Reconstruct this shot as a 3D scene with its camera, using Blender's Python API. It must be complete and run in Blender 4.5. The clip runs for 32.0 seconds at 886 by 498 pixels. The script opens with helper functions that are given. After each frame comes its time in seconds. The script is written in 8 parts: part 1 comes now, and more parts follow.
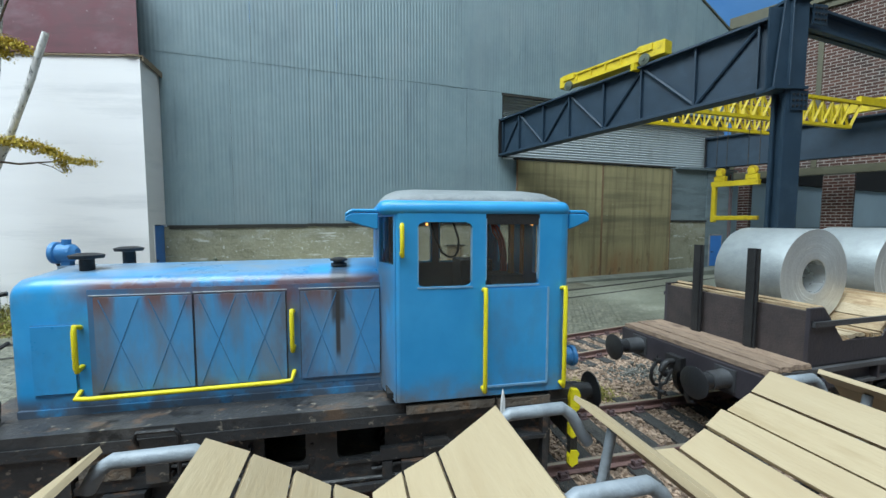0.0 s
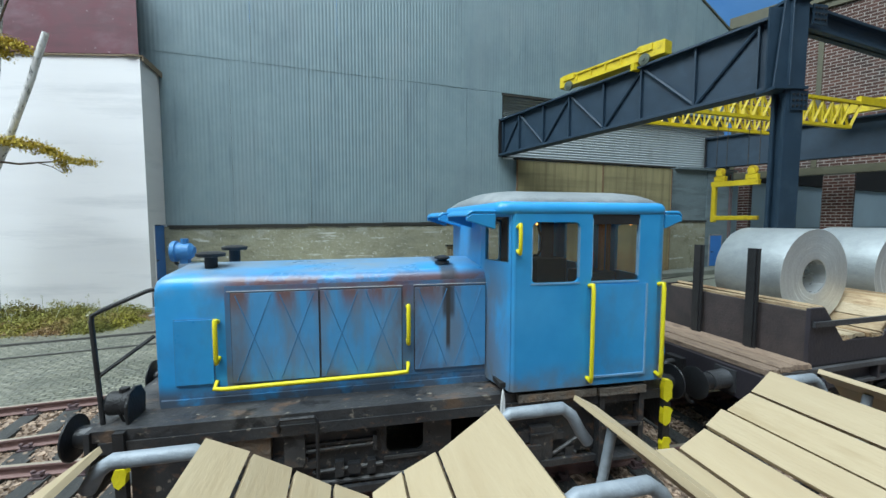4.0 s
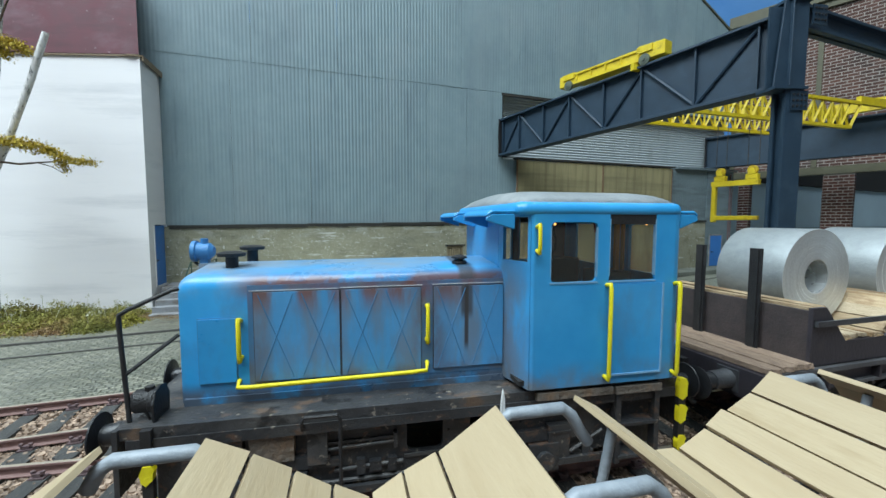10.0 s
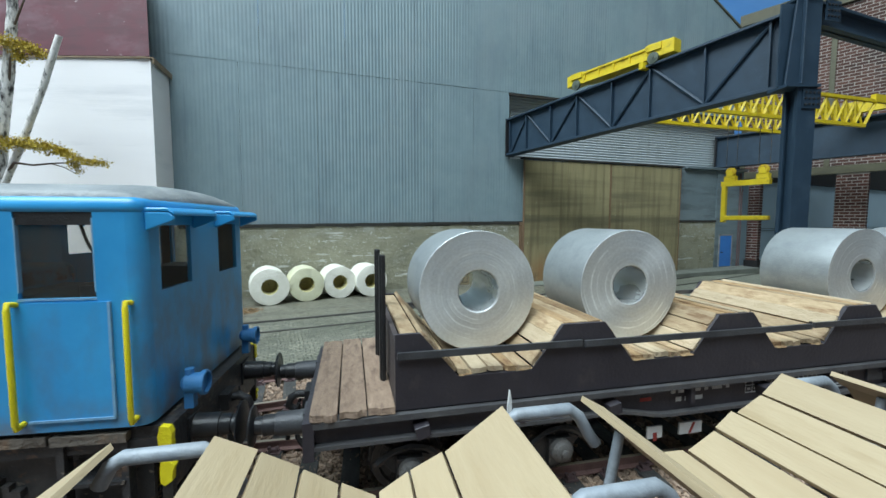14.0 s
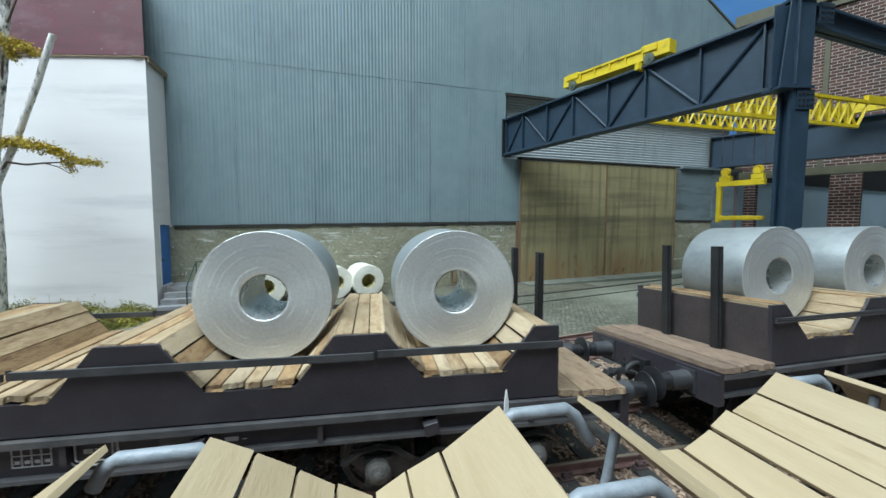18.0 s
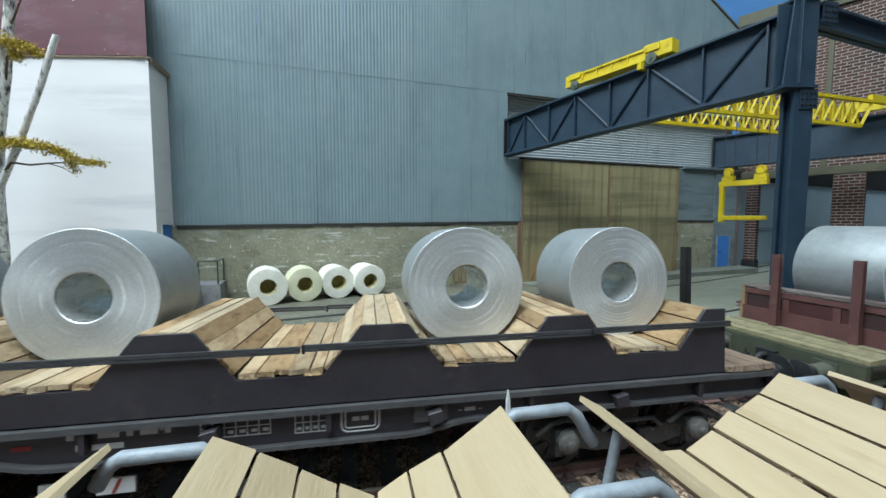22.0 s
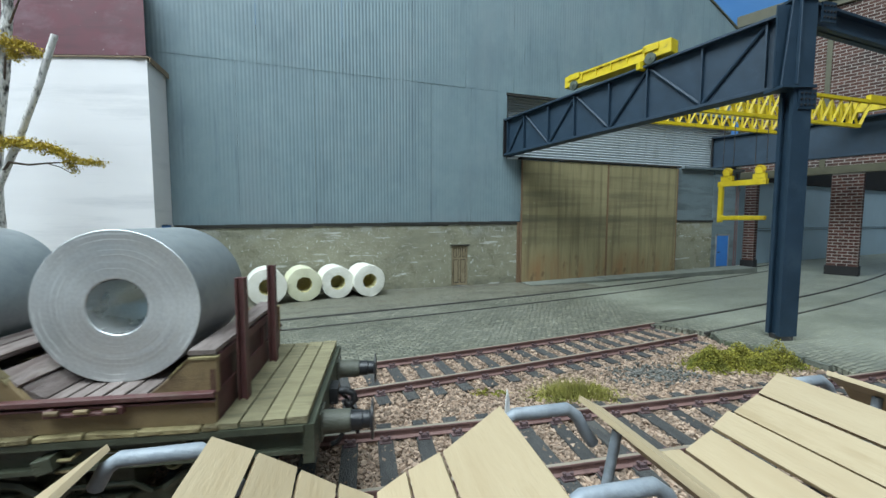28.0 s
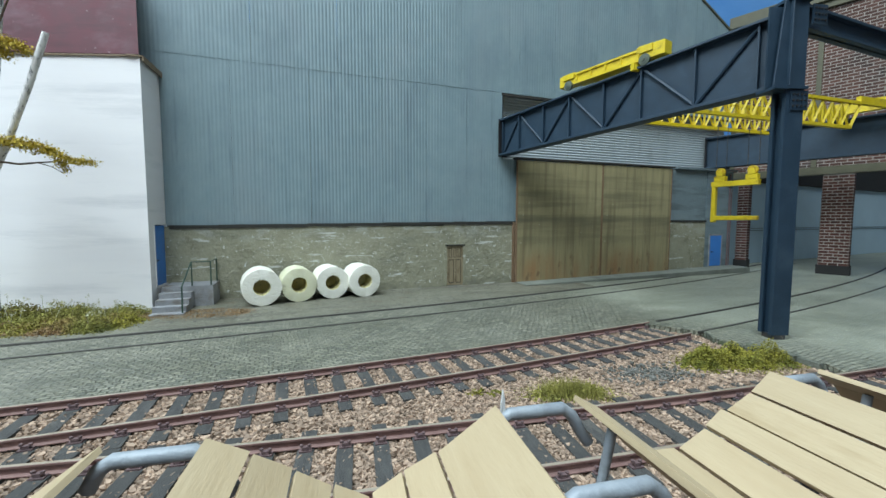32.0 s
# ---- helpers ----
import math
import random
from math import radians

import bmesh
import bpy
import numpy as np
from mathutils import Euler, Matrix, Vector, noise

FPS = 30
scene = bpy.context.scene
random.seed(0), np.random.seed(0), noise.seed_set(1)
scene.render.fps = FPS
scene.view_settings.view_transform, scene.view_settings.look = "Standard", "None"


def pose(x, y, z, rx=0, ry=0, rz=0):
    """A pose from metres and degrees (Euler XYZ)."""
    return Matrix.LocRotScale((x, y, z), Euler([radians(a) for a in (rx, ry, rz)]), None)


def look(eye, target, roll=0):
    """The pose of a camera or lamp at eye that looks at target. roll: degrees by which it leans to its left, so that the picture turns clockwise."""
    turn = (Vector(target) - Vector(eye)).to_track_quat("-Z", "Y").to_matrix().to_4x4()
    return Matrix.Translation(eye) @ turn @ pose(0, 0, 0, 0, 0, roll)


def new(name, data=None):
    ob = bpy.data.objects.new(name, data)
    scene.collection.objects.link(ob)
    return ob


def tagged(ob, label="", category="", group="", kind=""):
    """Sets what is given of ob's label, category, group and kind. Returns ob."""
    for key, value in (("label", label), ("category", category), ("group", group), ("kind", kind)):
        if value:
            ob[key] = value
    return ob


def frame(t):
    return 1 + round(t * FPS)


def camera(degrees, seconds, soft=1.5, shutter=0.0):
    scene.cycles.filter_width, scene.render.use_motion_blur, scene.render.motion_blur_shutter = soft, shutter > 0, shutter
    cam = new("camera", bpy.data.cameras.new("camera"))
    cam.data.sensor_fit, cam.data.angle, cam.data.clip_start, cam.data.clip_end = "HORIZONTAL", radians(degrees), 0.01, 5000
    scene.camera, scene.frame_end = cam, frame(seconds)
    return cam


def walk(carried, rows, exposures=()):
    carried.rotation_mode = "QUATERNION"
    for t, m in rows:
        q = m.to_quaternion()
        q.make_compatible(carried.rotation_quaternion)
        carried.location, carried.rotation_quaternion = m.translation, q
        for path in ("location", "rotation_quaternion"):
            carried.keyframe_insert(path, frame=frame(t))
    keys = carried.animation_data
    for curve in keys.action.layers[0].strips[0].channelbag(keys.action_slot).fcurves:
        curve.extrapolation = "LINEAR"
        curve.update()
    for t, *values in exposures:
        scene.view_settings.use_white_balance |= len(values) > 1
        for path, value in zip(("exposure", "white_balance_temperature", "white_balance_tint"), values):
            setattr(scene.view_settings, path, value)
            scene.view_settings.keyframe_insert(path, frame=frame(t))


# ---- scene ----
K = 1 / 45.0            # model scale: numbers below are metres of the prototype, times K
CAM_Z = 3.561
HEAD1, BEND1, Y1 = 0.2121, 0.00607, 5.997     # near track: heading, curvature, crossing of the y axis
HEAD2, BEND2, Y2 = 0.3931, 0.00667, 9.732     # second track
HEAD3, BEND3, Y3 = 0.4620, 0.00500, 16.05     # track sunk in the paved yard
SHED_TURN = 19.5

# ---- camera ----
cam = camera(96.15, 32.0, soft=1.5, shutter=0.2)
YAW = [(0, 0), (11, 0), (11.5, .28), (12, .75), (12.5, 1.08), (13, 1.08), (13.5, 1.05), (14, .97), (14.5, .9),
       (16.5, .66), (17, .6), (17.5, .53), (18, .5), (18.5, .46), (19, .58), (19.5, .67), (20.5, .68), (21.5, .76),
       (22.5, .76), (23.5, .68), (24.5, .66), (25.5, .72), (27.5, .7), (28.5, .6), (29.5, .54), (30.5, .45),
       (31.2, .43), (31.6, .4), (31.9, .03), (32, 0)]
walk(cam, [(t, pose(0, 0, CAM_Z * K, 90 - 4.142, 0, a) @ pose(0, 0, 0, 0, 0, 0.07)) for t, a in YAW])

# ---- light ----
world = bpy.data.worlds.new("room_air")
scene.world = world
world.use_nodes = True
world.node_tree.nodes["Background"].inputs[0].default_value = (0.80, 0.90, 1.0, 1)
world.node_tree.nodes["Background"].inputs[1].default_value = 0.42


def lamp(name, x, y, z, tx, ty, tz, sx, sy, watts, colour):
    data = bpy.data.lights.new(name, "AREA")
    data.shape, data.size, data.size_y, data.energy, data.color = "RECTANGLE", sx, sy, watts, colour
    ob = new(name, data)
    ob.matrix_world = look((x, y, z), (tx, ty, tz))
    tagged(ob, "white lamp out of view over the model railway", "ceiling lamp", "lamps over the layout")
    return ob


lamp("overhead_lamp", -0.55, -0.22, 1.28, -0.30, 0.30, 0.0, 1.7, 0.85, 42, (0.815, 0.96, 1.03))
lamp("overhead_lamp", 0.80, -0.15, 1.28, 0.55, 0.30, 0.0, 1.6, 0.12, 2.0, (0.815, 0.96, 1.03))
# rear lamp added to brighten the inside of the brick hall
lamp("overhead_lamp", 0.55, 0.78, 1.34, 0.55, 0.75, 0.0, 1.6, 0.12, 3.0, (0.815, 0.96, 1.03))
scene.view_settings.exposure = 0.17


# ---- small builders ----
def P(x, y, z, rz=0.0, rx=0.0, ry=0.0):
    return pose(x * K, y * K, z * K, rx, ry, rz)


def bx(bm, x0, x1, y0, y1, z0, z1, m=None):
    vs = [bm.verts.new(v) for v in ((x0, y0, z0), (x1, y0, z0), (x1, y1, z0), (x0, y1, z0), (x0, y0, z1), (x1, y0, z1), (x1, y1, z1), (x0, y1, z1))]
    for f in ((3, 2, 1, 0), (4, 5, 6, 7), (0, 1, 5, 4), (1, 2, 6, 5), (2, 3, 7, 6), (3, 0, 4, 7)):
        bm.faces.new([vs[i] for i in f])
    if m is not None:
        bmesh.ops.transform(bm, matrix=m, verts=vs)
    return vs


def M(x=0, y=0, z=0, rx=0, ry=0, rz=0):
    return pose(x, y, z, rx, ry, rz)


def prism(bm, poly, axis, a, b):
    """A polygon pushed from a to b along an axis: 'y' takes (x, z) points, 'x' takes (y, z), 'z' takes (x, y)."""
    def at(p, s):
        return (p[0], s, p[1]) if axis == "y" else (s, p[0], p[1]) if axis == "x" else (p[0], p[1], s)
    lo = [bm.verts.new(at(p, a)) for p in poly]
    hi = [bm.verts.new(at(p, b)) for p in poly]
    n = len(poly)
    fs = [bm.faces.new(lo), bm.faces.new(hi[::-1])]
    for i in range(n):
        fs.append(bm.faces.new((lo[i], hi[i], hi[(i + 1) % n], lo[(i + 1) % n])))
    bmesh.ops.recalc_face_normals(bm, faces=fs)
    return lo + hi


def rod(bm, p0, p1, r0, r1=None, n=12, caps=True):
    p0, p1 = Vector(p0), Vector(p1)
    r1 = r0 if r1 is None else r1
    q = (p1 - p0).to_track_quat("Z", "Y")
    rings = []
    for p, r in ((p0, r0), (p1, r1)):
        rings.append([bm.verts.new(p + q @ Vector((r * math.cos(2 * math.pi * i / n), r * math.sin(2 * math.pi * i / n), 0))) for i in range(n)])
    for i in range(n):
        bm.faces.new((rings[0][i], rings[0][(i + 1) % n], rings[1][(i + 1) % n], rings[1][i]))
    if caps:
        bm.faces.new(rings[0][::-1])
        bm.faces.new(rings[1])


def wire(bm, pts, r, n=8):
    """A round bar bent through points."""
    pts = [Vector(p) for p in pts]
    rings, q = [], None
    for i, p in enumerate(pts):
        d = (pts[min(i + 1, len(pts) - 1)] - pts[max(i - 1, 0)]).normalized()
        if q is None:
            q = d.to_track_quat("Z", "Y")
        else:
            q = (q @ Vector((0, 0, 1))).rotation_difference(d) @ q
        rings.append([bm.verts.new(p + q @ Vector((r * math.cos(2 * math.pi * k / n), r * math.sin(2 * math.pi * k / n), 0))) for k in range(n)])
    for a, b in zip(rings, rings[1:]):
        for k in range(n):
            bm.faces.new((a[k], a[(k + 1) % n], b[(k + 1) % n], b[k]))
    bm.faces.new(rings[0][::-1])
    bm.faces.new(rings[-1])


def lathe(bm, prof, centre, axis="y", n=32, close=False):
    """Turns (radius, along) points about an axis through centre."""
    c = Vector(centre)
    rings = []
    for r, s in prof:
        ring = []
        for i in range(n):
            a = 2 * math.pi * i / n
            u, v = r * math.cos(a), r * math.sin(a)
            ring.append(bm.verts.new(c + Vector((u, s, v) if axis == "y" else (s, u, v) if axis == "x" else (u, v, s))))
        rings.append(ring)
    pairs = list(zip(rings, rings[1:])) + ([(rings[-1], rings[0])] if close else [])
    fs = []
    for a, b in pairs:
        for i in range(n):
            fs.append(bm.faces.new((a[i], a[(i + 1) % n], b[(i + 1) % n], b[i])))
    if not close:
        fs.append(bm.faces.new(rings[0]))
        fs.append(bm.faces.new(rings[-1]))
    bmesh.ops.recalc_face_normals(bm, faces=fs)


def mesh_of(name, bm, material, bev=0.0, smooth=0.0, seg=1):
    if bev:
        edges = [e for e in bm.edges if len(e.link_faces) == 2 and e.calc_face_angle(0) > 0.5]
        bmesh.ops.bevel(bm, geom=edges, offset=bev, segments=seg, affect="EDGES", clamp_overlap=True)
    bmesh.ops.scale(bm, vec=(K, K, K), verts=bm.verts)
    me = bpy.data.meshes.new(name)
    bm.to_mesh(me)
    bm.free()
    me.materials.append(material)
    if smooth:
        me.shade_smooth()
        me.set_sharp_from_angle(angle=radians(smooth))
    return me


def part(name, bm, material, parent, label="", bev=0.0, smooth=0.0, seg=1, m=None):
    ob = new(name, mesh_of(name, bm, material, bev, smooth, seg))
    ob.parent = parent
    if m is not None:
        ob.matrix_basis = m
    if label:
        ob["label"] = label
    return ob


def again(name, me, parent, m):
    ob = new(name, me)
    ob.parent = parent
    ob.matrix_basis = m
    return ob


def thing(name, m, label, category, group="", kind=""):
    ob = new(name)
    ob.empty_display_size = 0.01
    ob.matrix_basis = m
    return tagged(ob, label, category, group, kind)


def solid(name, bm, material, label, category, m=None, bev=0.0, smooth=0.0, kind="", group="", seg=1):
    ob = new(name, mesh_of(name, bm, material, bev, smooth, seg))
    if m is not None:
        ob.matrix_basis = m
    return tagged(ob, label, category, group, kind)


def B():
    return bmesh.new()


def on_track(s, y0, head, bend):
    th = head + bend * s
    return (math.sin(th) - math.sin(head)) / bend, y0 - (math.cos(th) - math.cos(head)) / bend, th


def beside(s, side, trk):
    x, y, th = on_track(s, *trk)
    return x - side * math.sin(th), y + side * math.cos(th)


TRACK1, TRACK2, TRACK3 = (Y1, HEAD1, BEND1), (Y2, HEAD2, BEND2), (Y3, HEAD3, BEND3)


# ---- materials ----
def surf(name, c1, c2, scale=3.0, rough=0.6, metal=0.0, bump=0.15, fine=40.0, stain=None, stain_scale=0.8, stain_at=0.6,
         stretch=(1, 1, 1), vary=0.0, island=False, rough2=None, coat=0.0):
    """Two tones in grain, stains at a larger scale, fine relief. Scales are per metre of the prototype."""
    mt = bpy.data.materials.new(name)
    mt.use_nodes = True
    nt = mt.node_tree
    N, Lk = nt.nodes, nt.links
    bs = N["Principled BSDF"]
    tc = N.new("ShaderNodeTexCoord")
    mp = N.new("ShaderNodeMapping")
    mp.inputs["Scale"].default_value = [s / K for s in stretch]
    Lk.new(tc.outputs["Object"], mp.inputs["Vector"])
    oi = N.new("ShaderNodeObjectInfo")
    off = N.new("ShaderNodeVectorMath")
    off.operation = "MULTIPLY_ADD"
    off.inputs[1].default_value = (1, 1, 1)
    cm = N.new("ShaderNodeMath")
    cm.operation = "MULTIPLY"
    cm.inputs[1].default_value = 37.0
    Lk.new(oi.outputs["Random"], cm.inputs[0])
    Lk.new(mp.outputs[0], off.inputs[0])
    Lk.new(cm.outputs[0], off.inputs[2])

    def noise_tex(sc, detail=6.0, rg=0.6):
        n = N.new("ShaderNodeTexNoise")
        n.inputs["Scale"].default_value, n.inputs["Detail"].default_value, n.inputs["Roughness"].default_value = sc, detail, rg
        Lk.new(off.outputs[0], n.inputs["Vector"])
        return n

    def mix(fac, a, b):
        m = N.new("ShaderNodeMix")
        m.data_type = "RGBA"
        Lk.new(fac, m.inputs[0])
        for sock, v in ((m.inputs[6], a), (m.inputs[7], b)):
            if isinstance(v, tuple):
                sock.default_value = (*v, 1)
            else:
                Lk.new(v, sock)
        return m.outputs[2]

    def ramp(src, lo, hi):
        r = N.new("ShaderNodeMapRange")
        r.inputs[1].default_value, r.inputs[2].default_value = lo, hi
        Lk.new(src, r.inputs[0])
        return r.outputs[0]

    n1 = noise_tex(scale)
    col = mix(ramp(n1.outputs["Fac"], 0.32, 0.68), c1, c2)
    if stain:
        n2 = noise_tex(stain_scale, 8.0, 0.65)
        col = mix(ramp(n2.outputs["Fac"], stain_at - 0.06, stain_at + 0.12), col, stain)
    if vary or island:
        hs = N.new("ShaderNodeHueSaturation")
        rnd = oi.outputs["Random"]
        if island:
            rnd = N.new("ShaderNodeNewGeometry").outputs["Random Per Island"]
        r = N.new("ShaderNodeMapRange")
        r.inputs[3].default_value, r.inputs[4].default_value = 1 - vary, 1 + vary
        Lk.new(rnd, r.inputs[0])
        Lk.new(r.outputs[0], hs.inputs["Value"])
        Lk.new(col, hs.inputs["Color"])
        col = hs.outputs[0]
    Lk.new(col, bs.inputs["Base Color"])
    nf = noise_tex(fine, 4.0, 0.55)
    rr = N.new("ShaderNodeMapRange")
    rr.inputs[3].default_value, rr.inputs[4].default_value = max(0.02, rough - 0.12), min(1, (rough2 or rough) + 0.12)
    Lk.new(n1.outputs["Fac"], rr.inputs[0])
    Lk.new(rr.outputs[0], bs.inputs["Roughness"])
    bs.inputs["Metallic"].default_value = metal
    bs.inputs["Coat Weight"].default_value = coat
    if bump:
        bp = N.new("ShaderNodeBump")
        bp.inputs["Strength"].default_value, bp.inputs["Distance"].default_value = 1.0, bump * K * 0.1
        Lk.new(nf.outputs["Fac"], bp.inputs["Height"])
        Lk.new(bp.outputs[0], bs.inputs["Normal"])
    return mt


def glass(name, tint=(0.22, 0.20, 0.18), rough=0.08, see=0.95):
    mt = bpy.data.materials.new(name)
    mt.use_nodes = True
    nt = mt.node_tree
    bs = nt.nodes["Principled BSDF"]
    bs.inputs["Base Color"].default_value = (*tint, 1)
    bs.inputs["Roughness"].default_value = rough
    bs.inputs["IOR"].default_value = 1.45
    tr = nt.nodes.new("ShaderNodeBsdfTransparent")
    tr.inputs[0].default_value = (0.97, 0.97, 0.96, 1)
    mx = nt.nodes.new("ShaderNodeMixShader")
    mx.inputs[0].default_value = see
    nt.links.new(bs.outputs[0], mx.inputs[1])
    nt.links.new(tr.outputs[0], mx.inputs[2])
    nt.links.new(mx.outputs[0], nt.nodes["Material Output"].inputs[0])
    return mt


ROOF_GREY = surf("cab_roof_grey", (0.188, 0.213, 0.225), (0.275, 0.300, 0.312), 2.5, 0.5, bump=0.15, fine=18, stain=(0.375, 0.388, 0.388), stain_at=0.62)
YELLOW = surf("yellow_paint", (0.78, 0.66, 0.012), (0.85, 0.74, 0.02), 8, 0.42, bump=0.1)
CRANE_YELLOW = surf("crane_yellow_paint", (0.60, 0.44, 0.010), (0.72, 0.55, 0.016), 3, 0.45, bump=0.1, stain=(0.24, 0.13, 0.015), stain_scale=2.2, stain_at=0.62)
WHEEL_GREEN = surf("grey_green_wheel", (0.075, 0.095, 0.075), (0.12, 0.14, 0.11), 5, 0.45, metal=0.2, bump=0.1)
PULLEY_ORANGE = surf("orange_yellow_pulley", (0.50, 0.34, 0.012), (0.64, 0.46, 0.02), 4, 0.5, bump=0.1, stain=(0.30, 0.15, 0.015), stain_scale=3, stain_at=0.58)
RUST_BOX = surf("rusty_grey_box", (0.105, 0.090, 0.076), (0.165, 0.140, 0.115), 3, 0.7, bump=0.4, fine=14, stain=(0.20, 0.125, 0.075), stain_scale=3.0, stain_at=0.58)
PLUNGER = surf("greasy_black_plunger", (0.014, 0.015, 0.017), (0.026, 0.027, 0.03), 4, 0.34, bump=0.05)
BLACK = surf("black_iron", (0.012, 0.012, 0.013), (0.024, 0.024, 0.026), 5, 0.5, bump=0.1)
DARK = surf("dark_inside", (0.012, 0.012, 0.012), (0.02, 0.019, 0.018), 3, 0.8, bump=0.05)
RIB_BLUE = surf("dark_blue_pressed_line", (0.052, 0.20, 0.39), (0.075, 0.24, 0.45), 5, 0.5, bump=0.05)
SUNK_RAIL = surf("dull_dark_sunk_rail", (0.052, 0.050, 0.044), (0.088, 0.085, 0.076), 5, 0.6, bump=0.05)
KERB = surf("mossy_dark_kerb", (0.11, 0.12, 0.095), (0.17, 0.18, 0.15), 3, 0.85, bump=0.5, fine=12, stain=(0.09, 0.11, 0.05), stain_at=0.55)
CAB_INSIDE = surf("cab_inside_dark_brown", (0.125, 0.105, 0.090), (0.180, 0.152, 0.130), 3, 0.55, bump=0.05)
CAB_BULB = bpy.data.materials.new("warm_cab_bulb")
CAB_BULB.use_nodes = True
CAB_BULB.node_tree.nodes["Principled BSDF"].inputs["Emission Color"].default_value = (1.0, 0.42, 0.06, 1)
CAB_BULB.node_tree.nodes["Principled BSDF"].inputs["Emission Strength"].default_value = 2.2
ORANGE_POST = surf("warm_lit_post", (0.42, 0.20, 0.055), (0.52, 0.27, 0.08), 4, 0.5, bump=0.05)
COPPER = surf("red_rubber_hose", (0.42, 0.045, 0.030), (0.55, 0.075, 0.045), 4, 0.45, bump=0.05)
WAGON_BLACK = surf("wagon_brown_black", (0.030, 0.027, 0.034), (0.046, 0.041, 0.049), 2.0, 0.44, bump=0.06, fine=20, stain=(0.078, 0.066, 0.064), stain_scale=1.9, stain_at=0.64)
WAGON_RUSTY = surf("wagon_rust_brown_end", (0.040, 0.033, 0.034), (0.066, 0.050, 0.049), 5, 0.65, bump=0.08, fine=24, stain=(0.030, 0.027, 0.028), stain_at=0.55)
DECK_WOOD = surf("tan_deck_boards", (0.30, 0.205, 0.130), (0.44, 0.318, 0.210), 3.1, 0.7, bump=0.3, fine=14, stain=(0.20, 0.118, 0.066), stain_scale=1.7, stain_at=0.57, stretch=(5, 1.6, 5), vary=0.26)
CRADLE_WOOD = surf("cradle_boards_tan", (0.345, 0.245, 0.140), (0.48, 0.362, 0.226), 2.9, 0.60, bump=0.2, fine=14, stain=(0.215, 0.118, 0.055), stain_scale=1.5, stain_at=0.57, stretch=(5, 1.3, 5), vary=0.28)
DECK_BROWN = surf("warm_brown_deck_boards", (0.215, 0.145, 0.102), (0.335, 0.240, 0.172), 3.1, 0.7, bump=0.3, fine=14, stain=(0.135, 0.088, 0.066), stain_scale=1.7, stain_at=0.57, stretch=(5, 1.6, 5), vary=0.22)
CRADLE_ORANGE = surf("cradle_boards_orange_brown", (0.30, 0.186, 0.088), (0.42, 0.285, 0.150), 2.4, 0.62, bump=0.22, fine=14, stain=(0.170, 0.080, 0.034), stain_scale=1.8, stain_at=0.56, stretch=(5, 1.5, 5), vary=0.26)
CRADLE_PALE = surf("cradle_boards_worn_pale", (0.42, 0.322, 0.205), (0.53, 0.425, 0.290), 2.6, 0.62, bump=0.18, fine=14, stain=(0.24, 0.155, 0.090), stain_scale=1.2, stain_at=0.60, stretch=(5, 1.3, 5), vary=0.16)
ROD_GREY = surf("worn_dark_grey_rod", (0.048, 0.050, 0.056), (0.085, 0.088, 0.094), 3, 0.36, metal=0.15, bump=0.08, stain=(0.055, 0.052, 0.052), stain_scale=2.0, stain_at=0.6)
GREY_WOOD = surf("grey_brown_boards", (0.175, 0.136, 0.124), (0.30, 0.248, 0.228), 2.5, 0.75, bump=0.3, fine=14, stain=(0.110, 0.066, 0.058), stain_at=0.56, stretch=(6, 1, 6), vary=0.30)
PALE_WOOD = surf("fresh_pale_boards", (0.395, 0.305, 0.185), (0.445, 0.355, 0.225), 1.2, 0.62, bump=0.04, fine=8, stain=(0.33, 0.245, 0.135), stain_scale=0.8, stain_at=0.66, stretch=(5, .8, 5), vary=0.07)
OLIVE = surf("olive_drab_paint", (0.106, 0.106, 0.044), (0.163, 0.156, 0.075), 2.5, 0.62, bump=0.2, stain=(0.069, 0.062, 0.037), stain_at=0.6)
OLIVE_EDGE = surf("yellowish_worn_board_edge", (0.185, 0.152, 0.070), (0.30, 0.252, 0.128), 3, 0.7, bump=0.3, fine=16, stain=(0.105, 0.078, 0.036), stain_scale=2.0, stain_at=0.56, vary=0.3)
OLIVE_DECK = surf("olive_deck_boards", (0.215, 0.19, 0.105), (0.34, 0.30, 0.175), 2.5, 0.7, bump=0.3, fine=14, stain=(0.15, 0.13, 0.07), stain_at=0.58, stretch=(1, 6, 6), vary=0.2)
OLIVE_BROWN = surf("brown_olive_side", (0.20, 0.142, 0.072), (0.285, 0.205, 0.105), 2.5, 0.6, bump=0.12, stain=(0.085, 0.05, 0.033), stain_at=0.58)
OX_RED = surf("oxide_red_steel", (0.088, 0.034, 0.033), (0.138, 0.056, 0.053), 3, 0.5, bump=0.15, stain=(0.15, 0.10, 0.075), stain_scale=2.0, stain_at=0.63)
RED_DARK = surf("deep_red_panel", (0.045, 0.012, 0.014), (0.075, 0.02, 0.022), 3, 0.55, bump=0.15, stain=(0.03, 0.02, 0.02), stain_at=0.58)
DEEP_GREEN = surf("black_green_frame", (0.044, 0.052, 0.034), (0.078, 0.086, 0.056), 3, 0.5, bump=0.12, stain=(0.075, 0.068, 0.045), stain_at=0.66)
RAIL_SIDE = surf("rusty_rail", (0.205, 0.115, 0.102), (0.275, 0.165, 0.148), 3, 0.6, bump=0.15, stain=(0.14, 0.075, 0.065), stain_at=0.6, vary=0.05)
RAIL_TOP = surf("worn_rail_head", (0.40, 0.33, 0.25), (0.54, 0.47, 0.38), 6, 0.34, metal=0.5, bump=0.03, stretch=(0.3, 4, 4))
